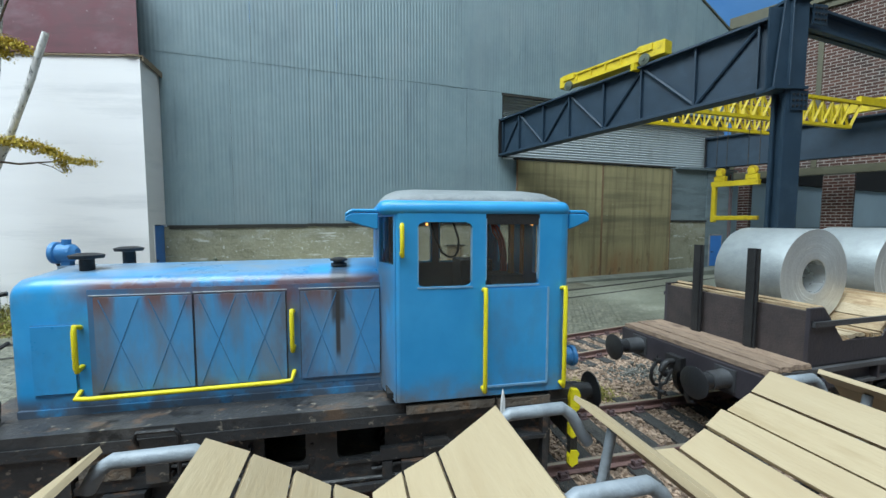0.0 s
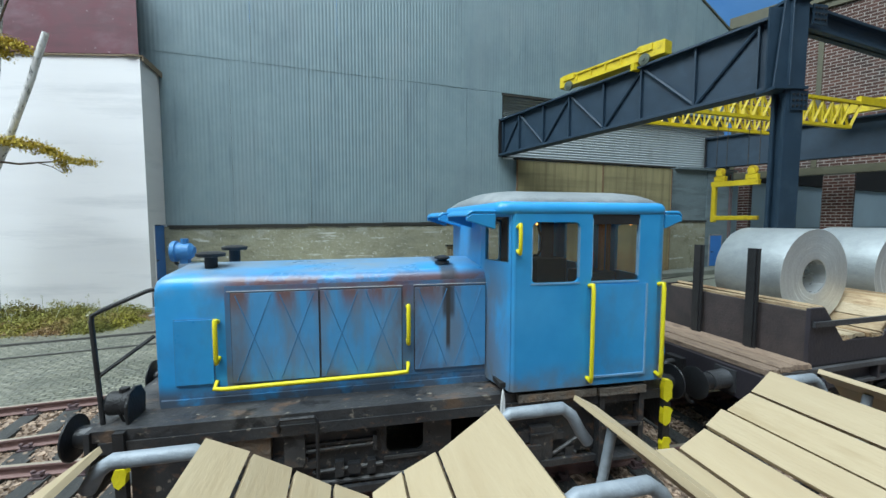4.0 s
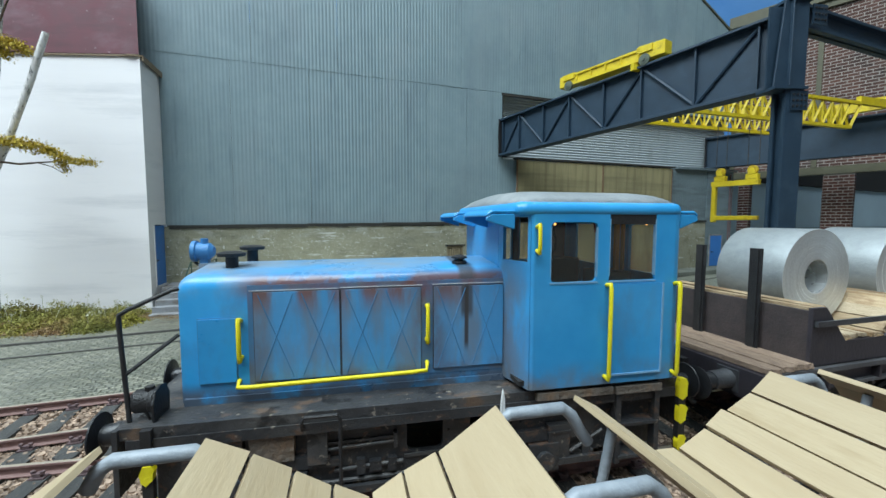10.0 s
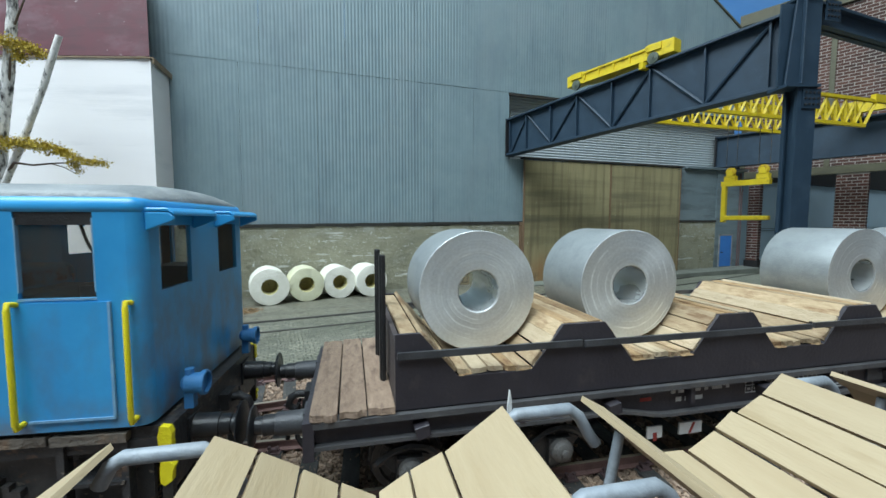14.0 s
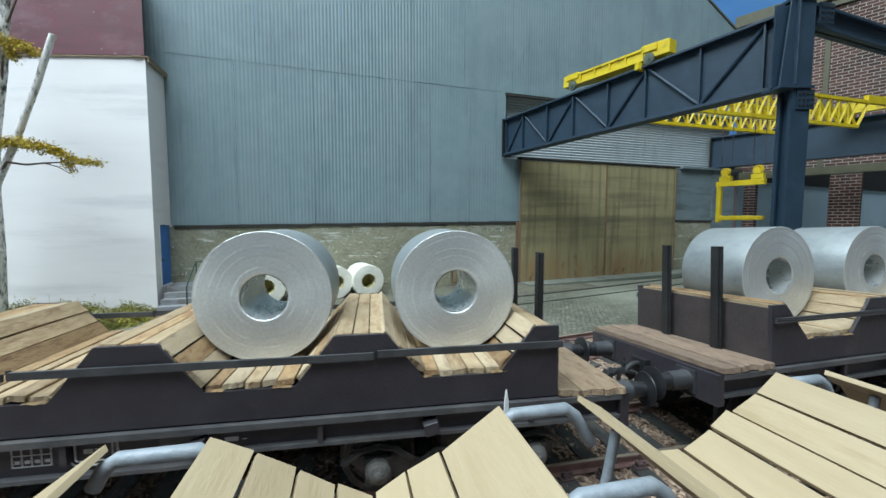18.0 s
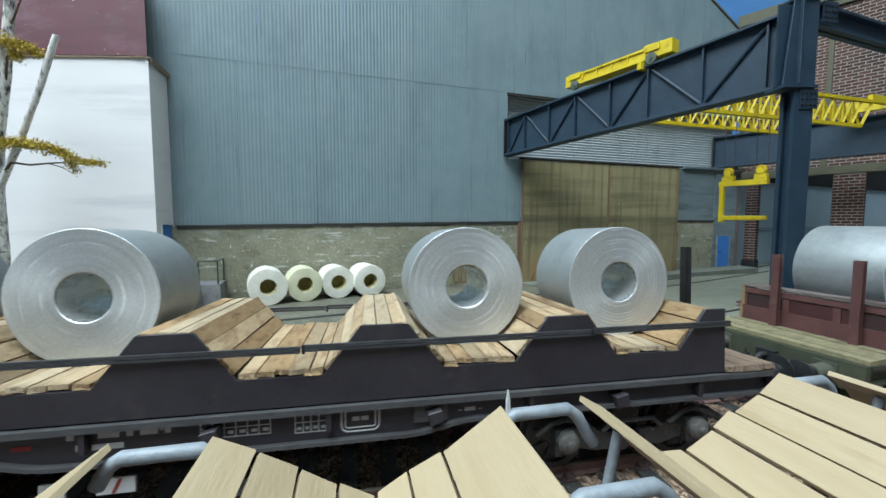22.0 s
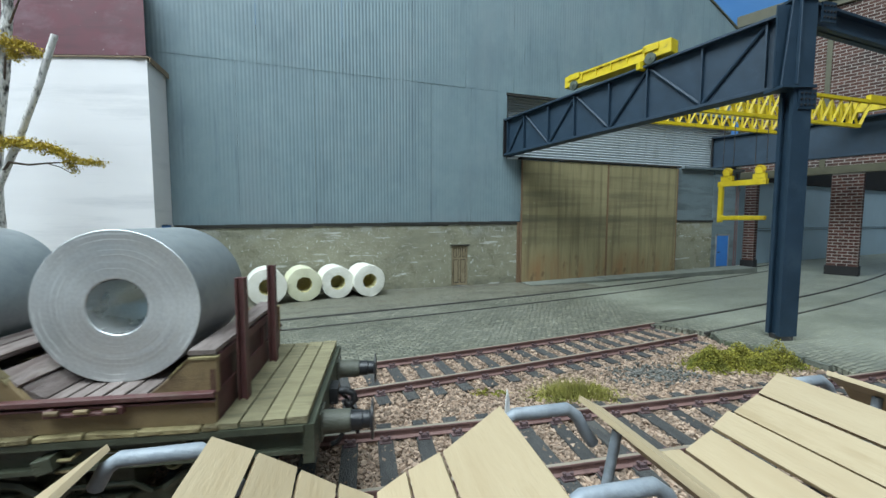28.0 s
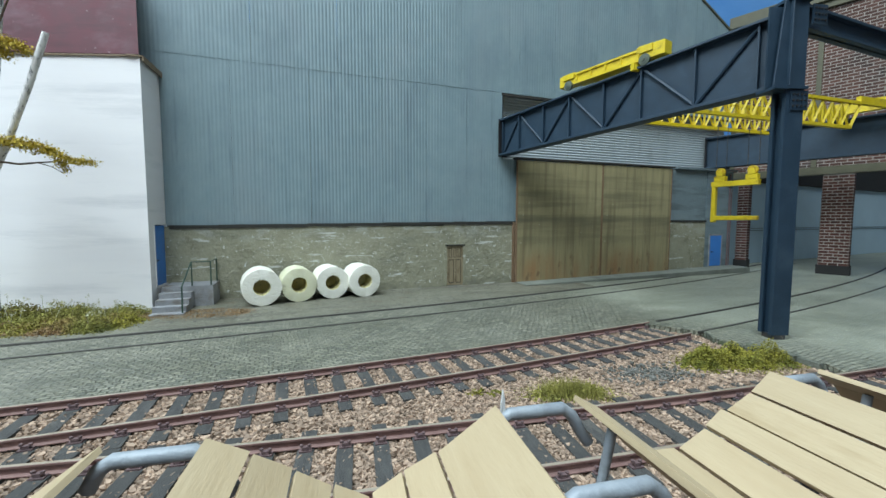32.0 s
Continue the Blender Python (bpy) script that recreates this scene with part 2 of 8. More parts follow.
SLEEPER = surf("dark_grey_sleeper", (0.050, 0.050, 0.049), (0.086, 0.086, 0.083), 3, 0.75, bump=0.4, fine=16, stain=(0.130, 0.124, 0.112), stain_at=0.64, stretch=(4, 1, 4), vary=0.18)
CHAIR = surf("rusty_rail_chair", (0.106, 0.069, 0.073), (0.163, 0.106, 0.106), 8, 0.6, bump=0.2)
TUBE_GREY = surf("blue_grey_steel_tube", (0.225, 0.262, 0.300), (0.315, 0.350, 0.385), 5, 0.5, metal=0.1, bump=0.12, fine=12, stain=(0.165, 0.185, 0.20), stain_scale=3.0, stain_at=0.56)
CRANE_BLUE = surf("dark_blue_crane_steel", (0.011, 0.030, 0.054), (0.019, 0.044, 0.074), 2, 0.55, bump=0.08, stain=(0.032, 0.060, 0.088), stain_scale=1.0, stain_at=0.64)
SHEET_LIGHT = surf("pale_grey_sheet", (0.413, 0.463, 0.488), (0.500, 0.550, 0.575), 0.8, 0.5, bump=0.05, stain=(0.300, 0.338, 0.350), stain_at=0.62, stretch=(2, 2, 0.5))
SHEET_DARK = surf("dark_blue_grey_sheet", (0.125, 0.169, 0.188), (0.188, 0.237, 0.256), 0.6, 0.5, bump=0.1, stain=(0.088, 0.112, 0.125), stain_scale=0.7, stain_at=0.55, stretch=(0.35, 0.35, 2.2))
STRIP_DARK = surf("black_shade_and_fitting", (0.020, 0.019, 0.016), (0.036, 0.033, 0.028), 4, 0.85, bump=0.2)
DOOR_TAN = surf("tan_wooden_door", (0.235, 0.190, 0.115), (0.305, 0.248, 0.158), 3, 0.6, bump=0.15, stretch=(5, 5, 1), stain=(0.15, 0.11, 0.06), stain_scale=2, stain_at=.58)
DOOR_SHADE = surf("door_groove_shade", (0.016, 0.012, 0.008), (0.026, 0.020, 0.013), 3, 0.7, bump=0.15, stretch=(5, 5, 1))
POST_WOOD = surf("brown_timber", (0.175, 0.106, 0.056), (0.237, 0.150, 0.088), 3, 0.7, bump=0.3, stretch=(6, 6, 1))
BLUE_DOOR = surf("bright_blue_door", (0.037, 0.175, 0.525), (0.050, 0.219, 0.600), 2, 0.45, bump=0.05)
WHITE_WALL = surf("whitewashed_render", (0.79, 0.77, 0.785), (0.845, 0.825, 0.835), 0.4, 0.75, bump=0.02, fine=14, stain=(0.65, 0.645, 0.665), stain_scale=0.45, stain_at=0.61, stretch=(0.22, 0.3, 2.4))
EAVE = surf("brown_eave_board", (0.200, 0.138, 0.088), (0.300, 0.225, 0.150), 3, 0.7, bump=0.2, stretch=(1, 5, 5))
CONCRETE_PALE = surf("dusty_concrete_strip", (0.150, 0.165, 0.138), (0.215, 0.228, 0.198), 1.2, 0.8, bump=0.2, fine=10, stain=(0.11, 0.12, 0.10), stain_scale=1.0, stain_at=0.6)
CONCRETE = surf("grey_concrete_steps", (0.225, 0.232, 0.245), (0.300, 0.306, 0.318), 2.5, 0.75, bump=0.3, fine=14, stain=(0.150, 0.120, 0.098), stain_scale=1.1, stain_at=0.58)
GREEN_BAR = surf("dark_green_bar", (0.019, 0.050, 0.035), (0.025, 0.069, 0.048), 6, 0.5)
PAPER = surf("white_foam_roll", (0.78, 0.765, 0.665), (0.84, 0.825, 0.74), 5, 0.8, bump=0.3, fine=12)
PAPER_YEL = surf("yellowed_foam_roll", (0.68, 0.67, 0.46), (0.73, 0.72, 0.54), 3, 0.8, bump=0.2, fine=12)
FOAM_IN = surf("yellow_foam_core", (0.62, 0.56, 0.27), (0.74, 0.67, 0.36), 6, 0.85, bump=0.4)
BRICK = surf("dark_red_brick", (0.068, 0.025, 0.018), (0.112, 0.042, 0.031), 2.5, 0.8, bump=0.4, fine=16, stain=(0.048, 0.030, 0.028), stain_at=0.6, vary=0.35)
BRICK_RUN = surf("dark_red_brick_run", (0.078, 0.036, 0.027), (0.122, 0.056, 0.042), 1.0, 0.8, bump=0.4, fine=16, stain=(0.055, 0.038, 0.035), stain_scale=0.35, stain_at=0.56, vary=0.3, island=True)
MORTAR = surf("pale_mortar", (0.36, 0.32, 0.29), (0.43, 0.39, 0.36), 4, 0.9, bump=0.3)
OLIVE_BAND = surf("olive_brown_steel_band", (0.080, 0.076, 0.045), (0.118, 0.110, 0.066), 1.5, 0.6, bump=0.1)
HALL_BLUE = surf("blue_grey_hall_wall", (0.40, 0.53, 0.62), (0.45, 0.59, 0.68), 0.4, 0.7, bump=0.05)
SKY_BLUE = surf("painted_blue_sky_board", (0.045, 0.185, 0.48), (0.12, 0.30, 0.60), 0.10, 0.9, bump=0.0, stretch=(0.4, 1, 1.2))
GRAVEL_BED = surf("brown_ballast_bed", (0.125, 0.090, 0.073), (0.237, 0.175, 0.144), 6, 0.95, bump=1.0, fine=16)
STONE = surf("pink_brown_ballast_stone", (0.255, 0.178, 0.128), (0.40, 0.295, 0.22), 3, 0.85, bump=0.1, fine=30, vary=0.5, island=True)
STONE_GREY = surf("grey_fine_ballast", (0.115, 0.114, 0.102), (0.20, 0.196, 0.178), 3, 0.9, bump=0.2, vary=0.35, island=True)
STEEL_COIL = surf("bright_rolled_steel", (0.305, 0.335, 0.345), (0.36, 0.39, 0.40), 9.0, 0.46, metal=0.45, bump=0.04, fine=34, stain=(0.27, 0.30, 0.312), stain_scale=3.0, stain_at=.56, stretch=(1, .8, 1))
BORE_FOIL = surf("bright_bore_sheet", (0.60, 0.625, 0.63), (0.72, 0.745, 0.75), 2.5, 0.28, metal=0.60, bump=0.5, fine=3.0, stretch=(1, .6, 1))
LEAF = surf("yellow_green_moss_leaf", (0.185, 0.172, 0.020), (0.345, 0.305, 0.045), 1.4, 0.8, bump=0, stain=(0.12, 0.135, 0.02), stain_scale=1.0, stain_at=.55, vary=0.5, island=True)
LEAF_OLIVE = surf("olive_weed_leaf", (0.105, 0.115, 0.024), (0.340, 0.310, 0.075), 0.9, 0.85, bump=0, stain=(0.24, 0.140, 0.065), stain_scale=0.5, stain_at=0.56, vary=0.55, island=True)
LEAF_PALE = surf("pale_seed_head", (0.44, 0.42, 0.28), (0.60, 0.58, 0.45), 2, 0.85, bump=0, vary=0.25, island=True)
LEAF_YELLOW = surf("autumn_yellow_leaf", (0.33, 0.235, 0.020), (0.47, 0.36, 0.040), 3, 0.8, bump=0, vary=0.4, island=True)
BARK = surf("white_birch_bark", (0.74, 0.73, 0.71), (0.82, 0.81, 0.80), 4, 0.75, bump=0.4, fine=10, stain=(0.035, 0.033, 0.032), stain_scale=8, stain_at=0.56, stretch=(1.3, 1.3, 0.4))
BARK_LOW = surf("blotched_birch_bark", (0.66, 0.65, 0.63), (0.78, 0.77, 0.75), 6, 0.8, bump=0.6, fine=10, stain=(0.030, 0.028, 0.027), stain_scale=5.5, stain_at=0.515, stretch=(1.4, 1.4, 0.6))
TWIG = surf("brown_twig", (0.075, 0.050, 0.037), (0.125, 0.088, 0.062), 5, 0.85, bump=0.2)
BRONZE_LAMP = surf("blue_lamp_housing", (0.044, 0.200, 0.450), (0.062, 0.250, 0.537), 4, 0.45, bump=0.1)
ROOM = surf("plain_pale_room_wall", (0.47, 0.485, 0.49), (0.52, 0.535, 0.54), 0.05, 0.9, bump=0)
EARTH = surf("brown_leaf_litter", (0.23, 0.145, 0.075), (0.36, 0.245, 0.135), 4, 0.95, bump=0.0, vary=0.4, island=True)
WHITE_MARK = surf("faded_white_lettering", (0.44, 0.44, 0.44), (0.55, 0.55, 0.54), 10, 0.7, bump=0)
RED_MARK = surf("faded_red_lettering", (0.25, 0.03, 0.025), (0.33, 0.045, 0.035), 10, 0.7, bump=0)
SIGN_WHITE = surf("white_lever_sign", (0.60, 0.62, 0.63), (0.68, 0.70, 0.71), 6, 0.55, bump=0.05)
SILL_DUSTY = surf("dusty_grey_black_sill", (0.060, 0.060, 0.064), (0.100, 0.100, 0.104), 2.5, 0.5, bump=0.1, fine=18, stain=(0.13, 0.12, 0.11), stain_scale=1.6, stain_at=0.62)
AXLE_GREY = surf("dusty_axle_box", (0.085, 0.082, 0.078), (0.14, 0.135, 0.128), 4, 0.6, bump=0.2)
BUFFER_GREY = surf("dark_grey_buffer_steel", (0.045, 0.047, 0.052), (0.075, 0.078, 0.085), 3, 0.42, metal=0.2, bump=0.08)
BUFFER_OLIVE = surf("dark_olive_grey_buffer", (0.058, 0.061, 0.046), (0.095, 0.098, 0.075), 3, 0.5, bump=0.1)


def yard_material():
    """Worn setts: rows of small stones with dirty joints, smoothed over to concrete in patches."""
    mt = surf("grey_green_worn_setts", (0.176, 0.178, 0.144), (0.252, 0.248, 0.204), 0.55, 0.46, bump=0.0, stain=(0.30, 0.295, 0.262), stain_scale=5.5, stain_at=0.64)
    nt = mt.node_tree
    N, Lk = nt.nodes, nt.links
    bs = N["Principled BSDF"]
    tc = N.new("ShaderNodeTexCoord")
    mp = N.new("ShaderNodeMapping")
    mp.inputs["Scale"].default_value = (1 / K, 1 / K, 1 / K)
    mp.inputs["Rotation"].default_value = (0, 0, radians(-24))
    Lk.new(tc.outputs["Object"], mp.inputs["Vector"])
    wob = N.new("ShaderNodeTexNoise")
    wob.inputs["Scale"].default_value = 1.2
    Lk.new(mp.outputs[0], wob.inputs["Vector"])
    ad = N.new("ShaderNodeVectorMath")
    ad.operation = "MULTIPLY_ADD"
    ad.inputs[1].default_value = (0.25, 0.25, 0.25)
    Lk.new(wob.outputs["Color"], ad.inputs[0])
    Lk.new(mp.outputs[0], ad.inputs[2])
    br = N.new("ShaderNodeTexBrick")
    br.inputs["Scale"].default_value = 1.0
    br.inputs["Brick Width"].default_value, br.inputs["Row Height"].default_value = 0.215, 0.13
    br.inputs["Mortar Size"].default_value, br.inputs["Mortar Smooth"].default_value = 0.018, 0.6
    br.inputs["Color1"].default_value = (0.70, 0.72, 0.71, 1)
    br.inputs["Color2"].default_value = (1.32, 1.30, 1.23, 1)
    br.inputs["Mortar"].default_value = (0.38, 0.40, 0.37, 1)
    Lk.new(ad.outputs[0], br.inputs["Vector"])
    big = N.new("ShaderNodeTexNoise")
    big.inputs["Scale"].default_value, big.inputs["Detail"].default_value = 0.22, 5
    Lk.new(mp.outputs[0], big.inputs["Vector"])
    worn = N.new("ShaderNodeMapRange")
    worn.inputs[1].default_value, worn.inputs[2].default_value = 0.50, 0.74
    worn.inputs[3].default_value, worn.inputs[4].default_value = 1.0, 0.25
    Lk.new(big.outputs["Fac"], worn.inputs[0])
    sep = N.new("ShaderNodeSeparateXYZ")
    Lk.new(mp.outputs[0], sep.inputs[0])
    fade = N.new("ShaderNodeMapRange")
    fade.inputs[1].default_value, fade.inputs[2].default_value = 15.5, 12.0
    fade.inputs[3].default_value, fade.inputs[4].default_value = 0.12, 1.0
    Lk.new(sep.outputs[0], fade.inputs[0])
    both = N.new("ShaderNodeMath")
    both.operation = "MULTIPLY"
    Lk.new(worn.outputs[0], both.inputs[0])
    Lk.new(fade.outputs[0], both.inputs[1])
    worn = both
    old = bs.inputs["Base Color"].links[0].from_socket
    mul = N.new("ShaderNodeMix")
    mul.data_type, mul.blend_type = "RGBA", "MULTIPLY"
    Lk.new(worn.outputs[0], mul.inputs[0])
    Lk.new(old, mul.inputs[6])
    Lk.new(br.outputs["Color"], mul.inputs[7])
    slab = N.new("ShaderNodeMapRange")
    slab.inputs[1].default_value, slab.inputs[2].default_value = 0.12, 1.0
    slab.inputs[3].default_value, slab.inputs[4].default_value = 1.0, 0.0
    Lk.new(fade.outputs[0], slab.inputs[0])
    pale = N.new("ShaderNodeMix")
    pale.data_type, pale.blend_type = "RGBA", "MULTIPLY"
    pale.inputs[7].default_value = (1.30, 1.36, 1.34, 1)
    Lk.new(slab.outputs[0], pale.inputs[0])
    Lk.new(mul.outputs[2], pale.inputs[6])
    Lk.new(pale.outputs[2], bs.inputs["Base Color"])
    # dirt drifts and bleached patches over setts and concrete alike
    for sc, stretch, lo, hi, tone, amount in ((0.30, (.6, 2.0, 1), .46, .62, (0.68, 0.70, 0.66, 1), .6), (0.9, (.5, 1.6, 1), .55, .70, (1.30, 1.28, 1.22, 1), .6), (7.0, (1, 1, 1), .62, .68, (1.9, 1.9, 1.8, 1), .7), (2.2, (.4, 3.0, 1), .62, .70, (0.55, 0.58, 0.54, 1), .6)):
        st = N.new("ShaderNodeMapping")
        st.inputs["Scale"].default_value = stretch
        Lk.new(mp.outputs[0], st.inputs["Vector"])
        nz = N.new("ShaderNodeTexNoise")
        nz.inputs["Scale"].default_value, nz.inputs["Detail"].default_value, nz.inputs["Roughness"].default_value = sc, 7, .62
        Lk.new(st.outputs[0], nz.inputs["Vector"])
        rg = N.new("ShaderNodeMapRange")
        rg.inputs[1].default_value, rg.inputs[2].default_value, rg.inputs[4].default_value = lo, hi, amount
        Lk.new(nz.outputs["Fac"], rg.inputs[0])
        mx = N.new("ShaderNodeMix")
        mx.data_type, mx.blend_type = "RGBA", "MULTIPLY"
        Lk.new(rg.outputs[0], mx.inputs[0])
        Lk.new(bs.inputs["Base Color"].links[0].from_socket, mx.inputs[6])
        mx.inputs[7].default_value = tone
        Lk.new(mx.outputs[2], bs.inputs["Base Color"])
    fine = N.new("ShaderNodeTexNoise")
    fine.inputs["Scale"].default_value = 9.0
    Lk.new(mp.outputs[0], fine.inputs["Vector"])
    hm = N.new("ShaderNodeMath")
    hm.operation = "MULTIPLY_ADD"
    hm.inputs[1].default_value = -1.0
    Lk.new(br.outputs["Fac"], hm.inputs[0])
    Lk.new(fine.outputs["Fac"], hm.inputs[2])
    hw = N.new("ShaderNodeMath")
    hw.operation = "MULTIPLY"
    Lk.new(hm.outputs[0], hw.inputs[0])
    Lk.new(worn.outputs[0], hw.inputs[1])
    bp = N.new("ShaderNodeBump")
    bp.inputs["Distance"].default_value = 0.085 * K
    grit = N.new("ShaderNodeMath")
    grit.operation = "MULTIPLY_ADD"
    grit.inputs[1].default_value = 0.35
    Lk.new(fine.outputs["Fac"], grit.inputs[0])
    Lk.new(hw.outputs[0], grit.inputs[2])
    Lk.new(grit.outputs[0], bp.inputs["Height"])
    Lk.new(bp.outputs[0], bs.inputs["Normal"])
    return mt


def coil_face_material():
    """Wound steel seen from the side: fine uneven rings about the axis, thin bright turns, a dull speckle."""
    mt = surf("wound_steel_edge", (0.635, 0.665, 0.668), (0.72, 0.75, 0.752), 1.2, 0.40, metal=0.62, bump=0.0)
    nt = mt.node_tree
    N, Lk = nt.nodes, nt.links
    bs = N["Principled BSDF"]
    tc = N.new("ShaderNodeTexCoord")
    mp = N.new("ShaderNodeMapping")
    mp.inputs["Scale"].default_value = (1 / K, 0.0, 1 / K)
    Lk.new(tc.outputs["Object"], mp.inputs["Vector"])
    wob = N.new("ShaderNodeTexNoise")
    wob.inputs["Scale"].default_value = 2.2
    Lk.new(mp.outputs[0], wob.inputs["Vector"])
    ln = N.new("ShaderNodeVectorMath")
    ln.operation = "LENGTH"
    Lk.new(mp.outputs[0], ln.inputs[0])
    ad = N.new("ShaderNodeMath")
    ad.operation = "MULTIPLY_ADD"
    ad.inputs[1].default_value = 0.06
    Lk.new(wob.outputs["Fac"], ad.inputs[0])
    Lk.new(ln.outputs["Value"], ad.inputs[2])
    oi = N.new("ShaderNodeObjectInfo")
    sh = N.new("ShaderNodeMath")
    sh.operation = "MULTIPLY_ADD"
    sh.inputs[1].default_value = 9.0
    Lk.new(oi.outputs["Random"], sh.inputs[0])
    Lk.new(ad.outputs[0], sh.inputs[2])

    def rings_at(scale, detail):
        q = N.new("ShaderNodeTexNoise")
        q.noise_dimensions = "1D"
        q.inputs["Scale"].default_value, q.inputs["Detail"].default_value, q.inputs["Roughness"].default_value = scale, detail, 0.6
        Lk.new(sh.outputs[0], q.inputs["W"])
        return q.outputs["Fac"]

    def spread(src, a, b, lo, hi):
        q = N.new("ShaderNodeMapRange")
        q.inputs[1].default_value, q.inputs[2].default_value, q.inputs[3].default_value, q.inputs[4].default_value = a, b, lo, hi
        Lk.new(src, q.inputs[0])
        return q.outputs[0]

    def times(a, b):
        q = N.new("ShaderNodeMath")
        q.operation = "MULTIPLY"
        Lk.new(a, q.inputs[0])
        Lk.new(b, q.inputs[1])
        return q.outputs[0]

    broad = spread(rings_at(6.0, 2), 0.3, 0.7, 0.965, 1.035)
    fine = rings_at(30.0, 3)
    turns = spread(fine, 0.30, 0.70, 0.965, 1.04)
    bright = spread(rings_at(22.0, 1), 0.60, 0.66, 1.0, 1.32)
    # where the thin bright turns show, and where they are dulled
    gate = N.new("ShaderNodeTexNoise")
    gate.inputs["Scale"].default_value = 1.8
    Lk.new(mp.outputs[0], gate.inputs["Vector"])
    mx = N.new("ShaderNodeMix")
    mx.inputs[2].default_value = 1.0
    Lk.new(spread(gate.outputs["Fac"], 0.48, 0.60, 0.0, 1.0), mx.inputs[0])
    Lk.new(bright, mx.inputs[3])
    dust = N.new("ShaderNodeTexNoise")
    dust.inputs["Scale"].default_value, dust.inputs["Detail"].default_value = 26.0, 4
    Lk.new(mp.outputs[0], dust.inputs["Vector"])
    speck = spread(dust.outputs["Fac"], 0.35, 0.68, 0.93, 1.06)
    hs = N.new("ShaderNodeHueSaturation")
    Lk.new(times(times(broad, turns), times(mx.outputs[0], speck)), hs.inputs["Value"])
    Lk.new(bs.inputs["Base Color"].links[0].from_socket, hs.inputs["Color"])
    Lk.new(hs.outputs[0], bs.inputs["Base Color"])
    bp = N.new("ShaderNodeBump")
    bp.inputs["Distance"].default_value = 0.0009 * K
    Lk.new(fine, bp.inputs["Height"])
    Lk.new(bp.outputs[0], bs.inputs["Normal"])
    tg = N.new("ShaderNodeTangent")
    tg.direction_type, tg.axis = "RADIAL", "Y"
    Lk.new(tg.outputs[0], bs.inputs["Tangent"])
    bs.inputs["Anisotropic"].default_value = 0.72
    return mt


def worn_paint(name, c1, c2, rough, wear, bump=0.012, fine=20):
    """Paint with shaped wear: each wear is (colour, spans of axis/from/to, noise scale, stretch, low, high, amount)."""
    mt = surf(name, c1, c2, 1.6, rough, bump=bump, fine=fine)
    nt = mt.node_tree
    N, Lk = nt.nodes, nt.links
    bs = N["Principled BSDF"]
    tc = N.new("ShaderNodeTexCoord")
    mp = N.new("ShaderNodeMapping")
    mp.inputs["Scale"].default_value = (1 / K, 1 / K, 1 / K)
    Lk.new(tc.outputs["Object"], mp.inputs["Vector"])
    sp = N.new("ShaderNodeSeparateXYZ")
    Lk.new(mp.outputs[0], sp.inputs[0])
    col = bs.inputs["Base Color"].links[0].from_socket

    def span(axis, a, b):
        r = N.new("ShaderNodeMapRange")
        r.interpolation_type = "SMOOTHSTEP"
        r.inputs[1].default_value, r.inputs[2].default_value = a, b
        Lk.new(sp.outputs[axis], r.inputs[0])
        return r.outputs[0]

    def times(a, b):
        m = N.new("ShaderNodeMath")
        m.operation = "MULTIPLY"
        Lk.new(a, m.inputs[0])
        if isinstance(b, float):
            m.inputs[1].default_value = b
        else:
            Lk.new(b, m.inputs[1])
        return m.outputs[0]
    for colour, spans, nscale, stretch, lo, hi, amount in wear:
        mask = None
        for axis, a, b in spans:
            g = span(axis, a, b)
            mask = g if mask is None else times(mask, g)
        st = N.new("ShaderNodeMapping")
        st.inputs["Scale"].default_value = stretch
        Lk.new(mp.outputs[0], st.inputs["Vector"])
        nz = N.new("ShaderNodeTexNoise")
        nz.inputs["Scale"].default_value, nz.inputs["Detail"].default_value, nz.inputs["Roughness"].default_value = nscale, 7, .62
        Lk.new(st.outputs[0], nz.inputs["Vector"])
        r = N.new("ShaderNodeMapRange")
        r.inputs[1].default_value, r.inputs[2].default_value = lo, hi
        Lk.new(nz.outputs["Fac"], r.inputs[0])
        mask = times(r.outputs[0] if mask is None else times(mask, r.outputs[0]), amount)
        mx = N.new("ShaderNodeMix")
        mx.data_type = "RGBA"
        Lk.new(mask, mx.inputs[0])
        Lk.new(col, mx.inputs[6])
        mx.inputs[7].default_value = (*colour, 1)
        col = mx.outputs[2]
    Lk.new(col, bs.inputs["Base Color"])
    return mt


SHEET = worn_paint("grey_blue_corrugated_sheet", (0.185, 0.258, 0.285), (0.214, 0.290, 0.318), 0.48, [
    ((0.22, 0.275, 0.30), [], 0.22, (1.3, 1, .8), .50, .70, .7),
    ((0.125, 0.172, 0.205), [], 0.35, (1.2, 1, .6), .50, .72, .55),
    ((0.105, 0.150, 0.185), [], 0.9, (3.2, 1, .20), .57, .74, .70),
    ((0.070, 0.100, 0.140), [], 1.2, (7.0, 1, .30), .655, .72, .85),
    ((0.30, 0.355, 0.375), [], 1.6, (5.0, 1, .35), .68, .74, .5),
    ((0.215, 0.262, 0.285), [(2, 4.6, 3.5)], 0.8, (.6, 1, 1.2), .42, .64, .5)])
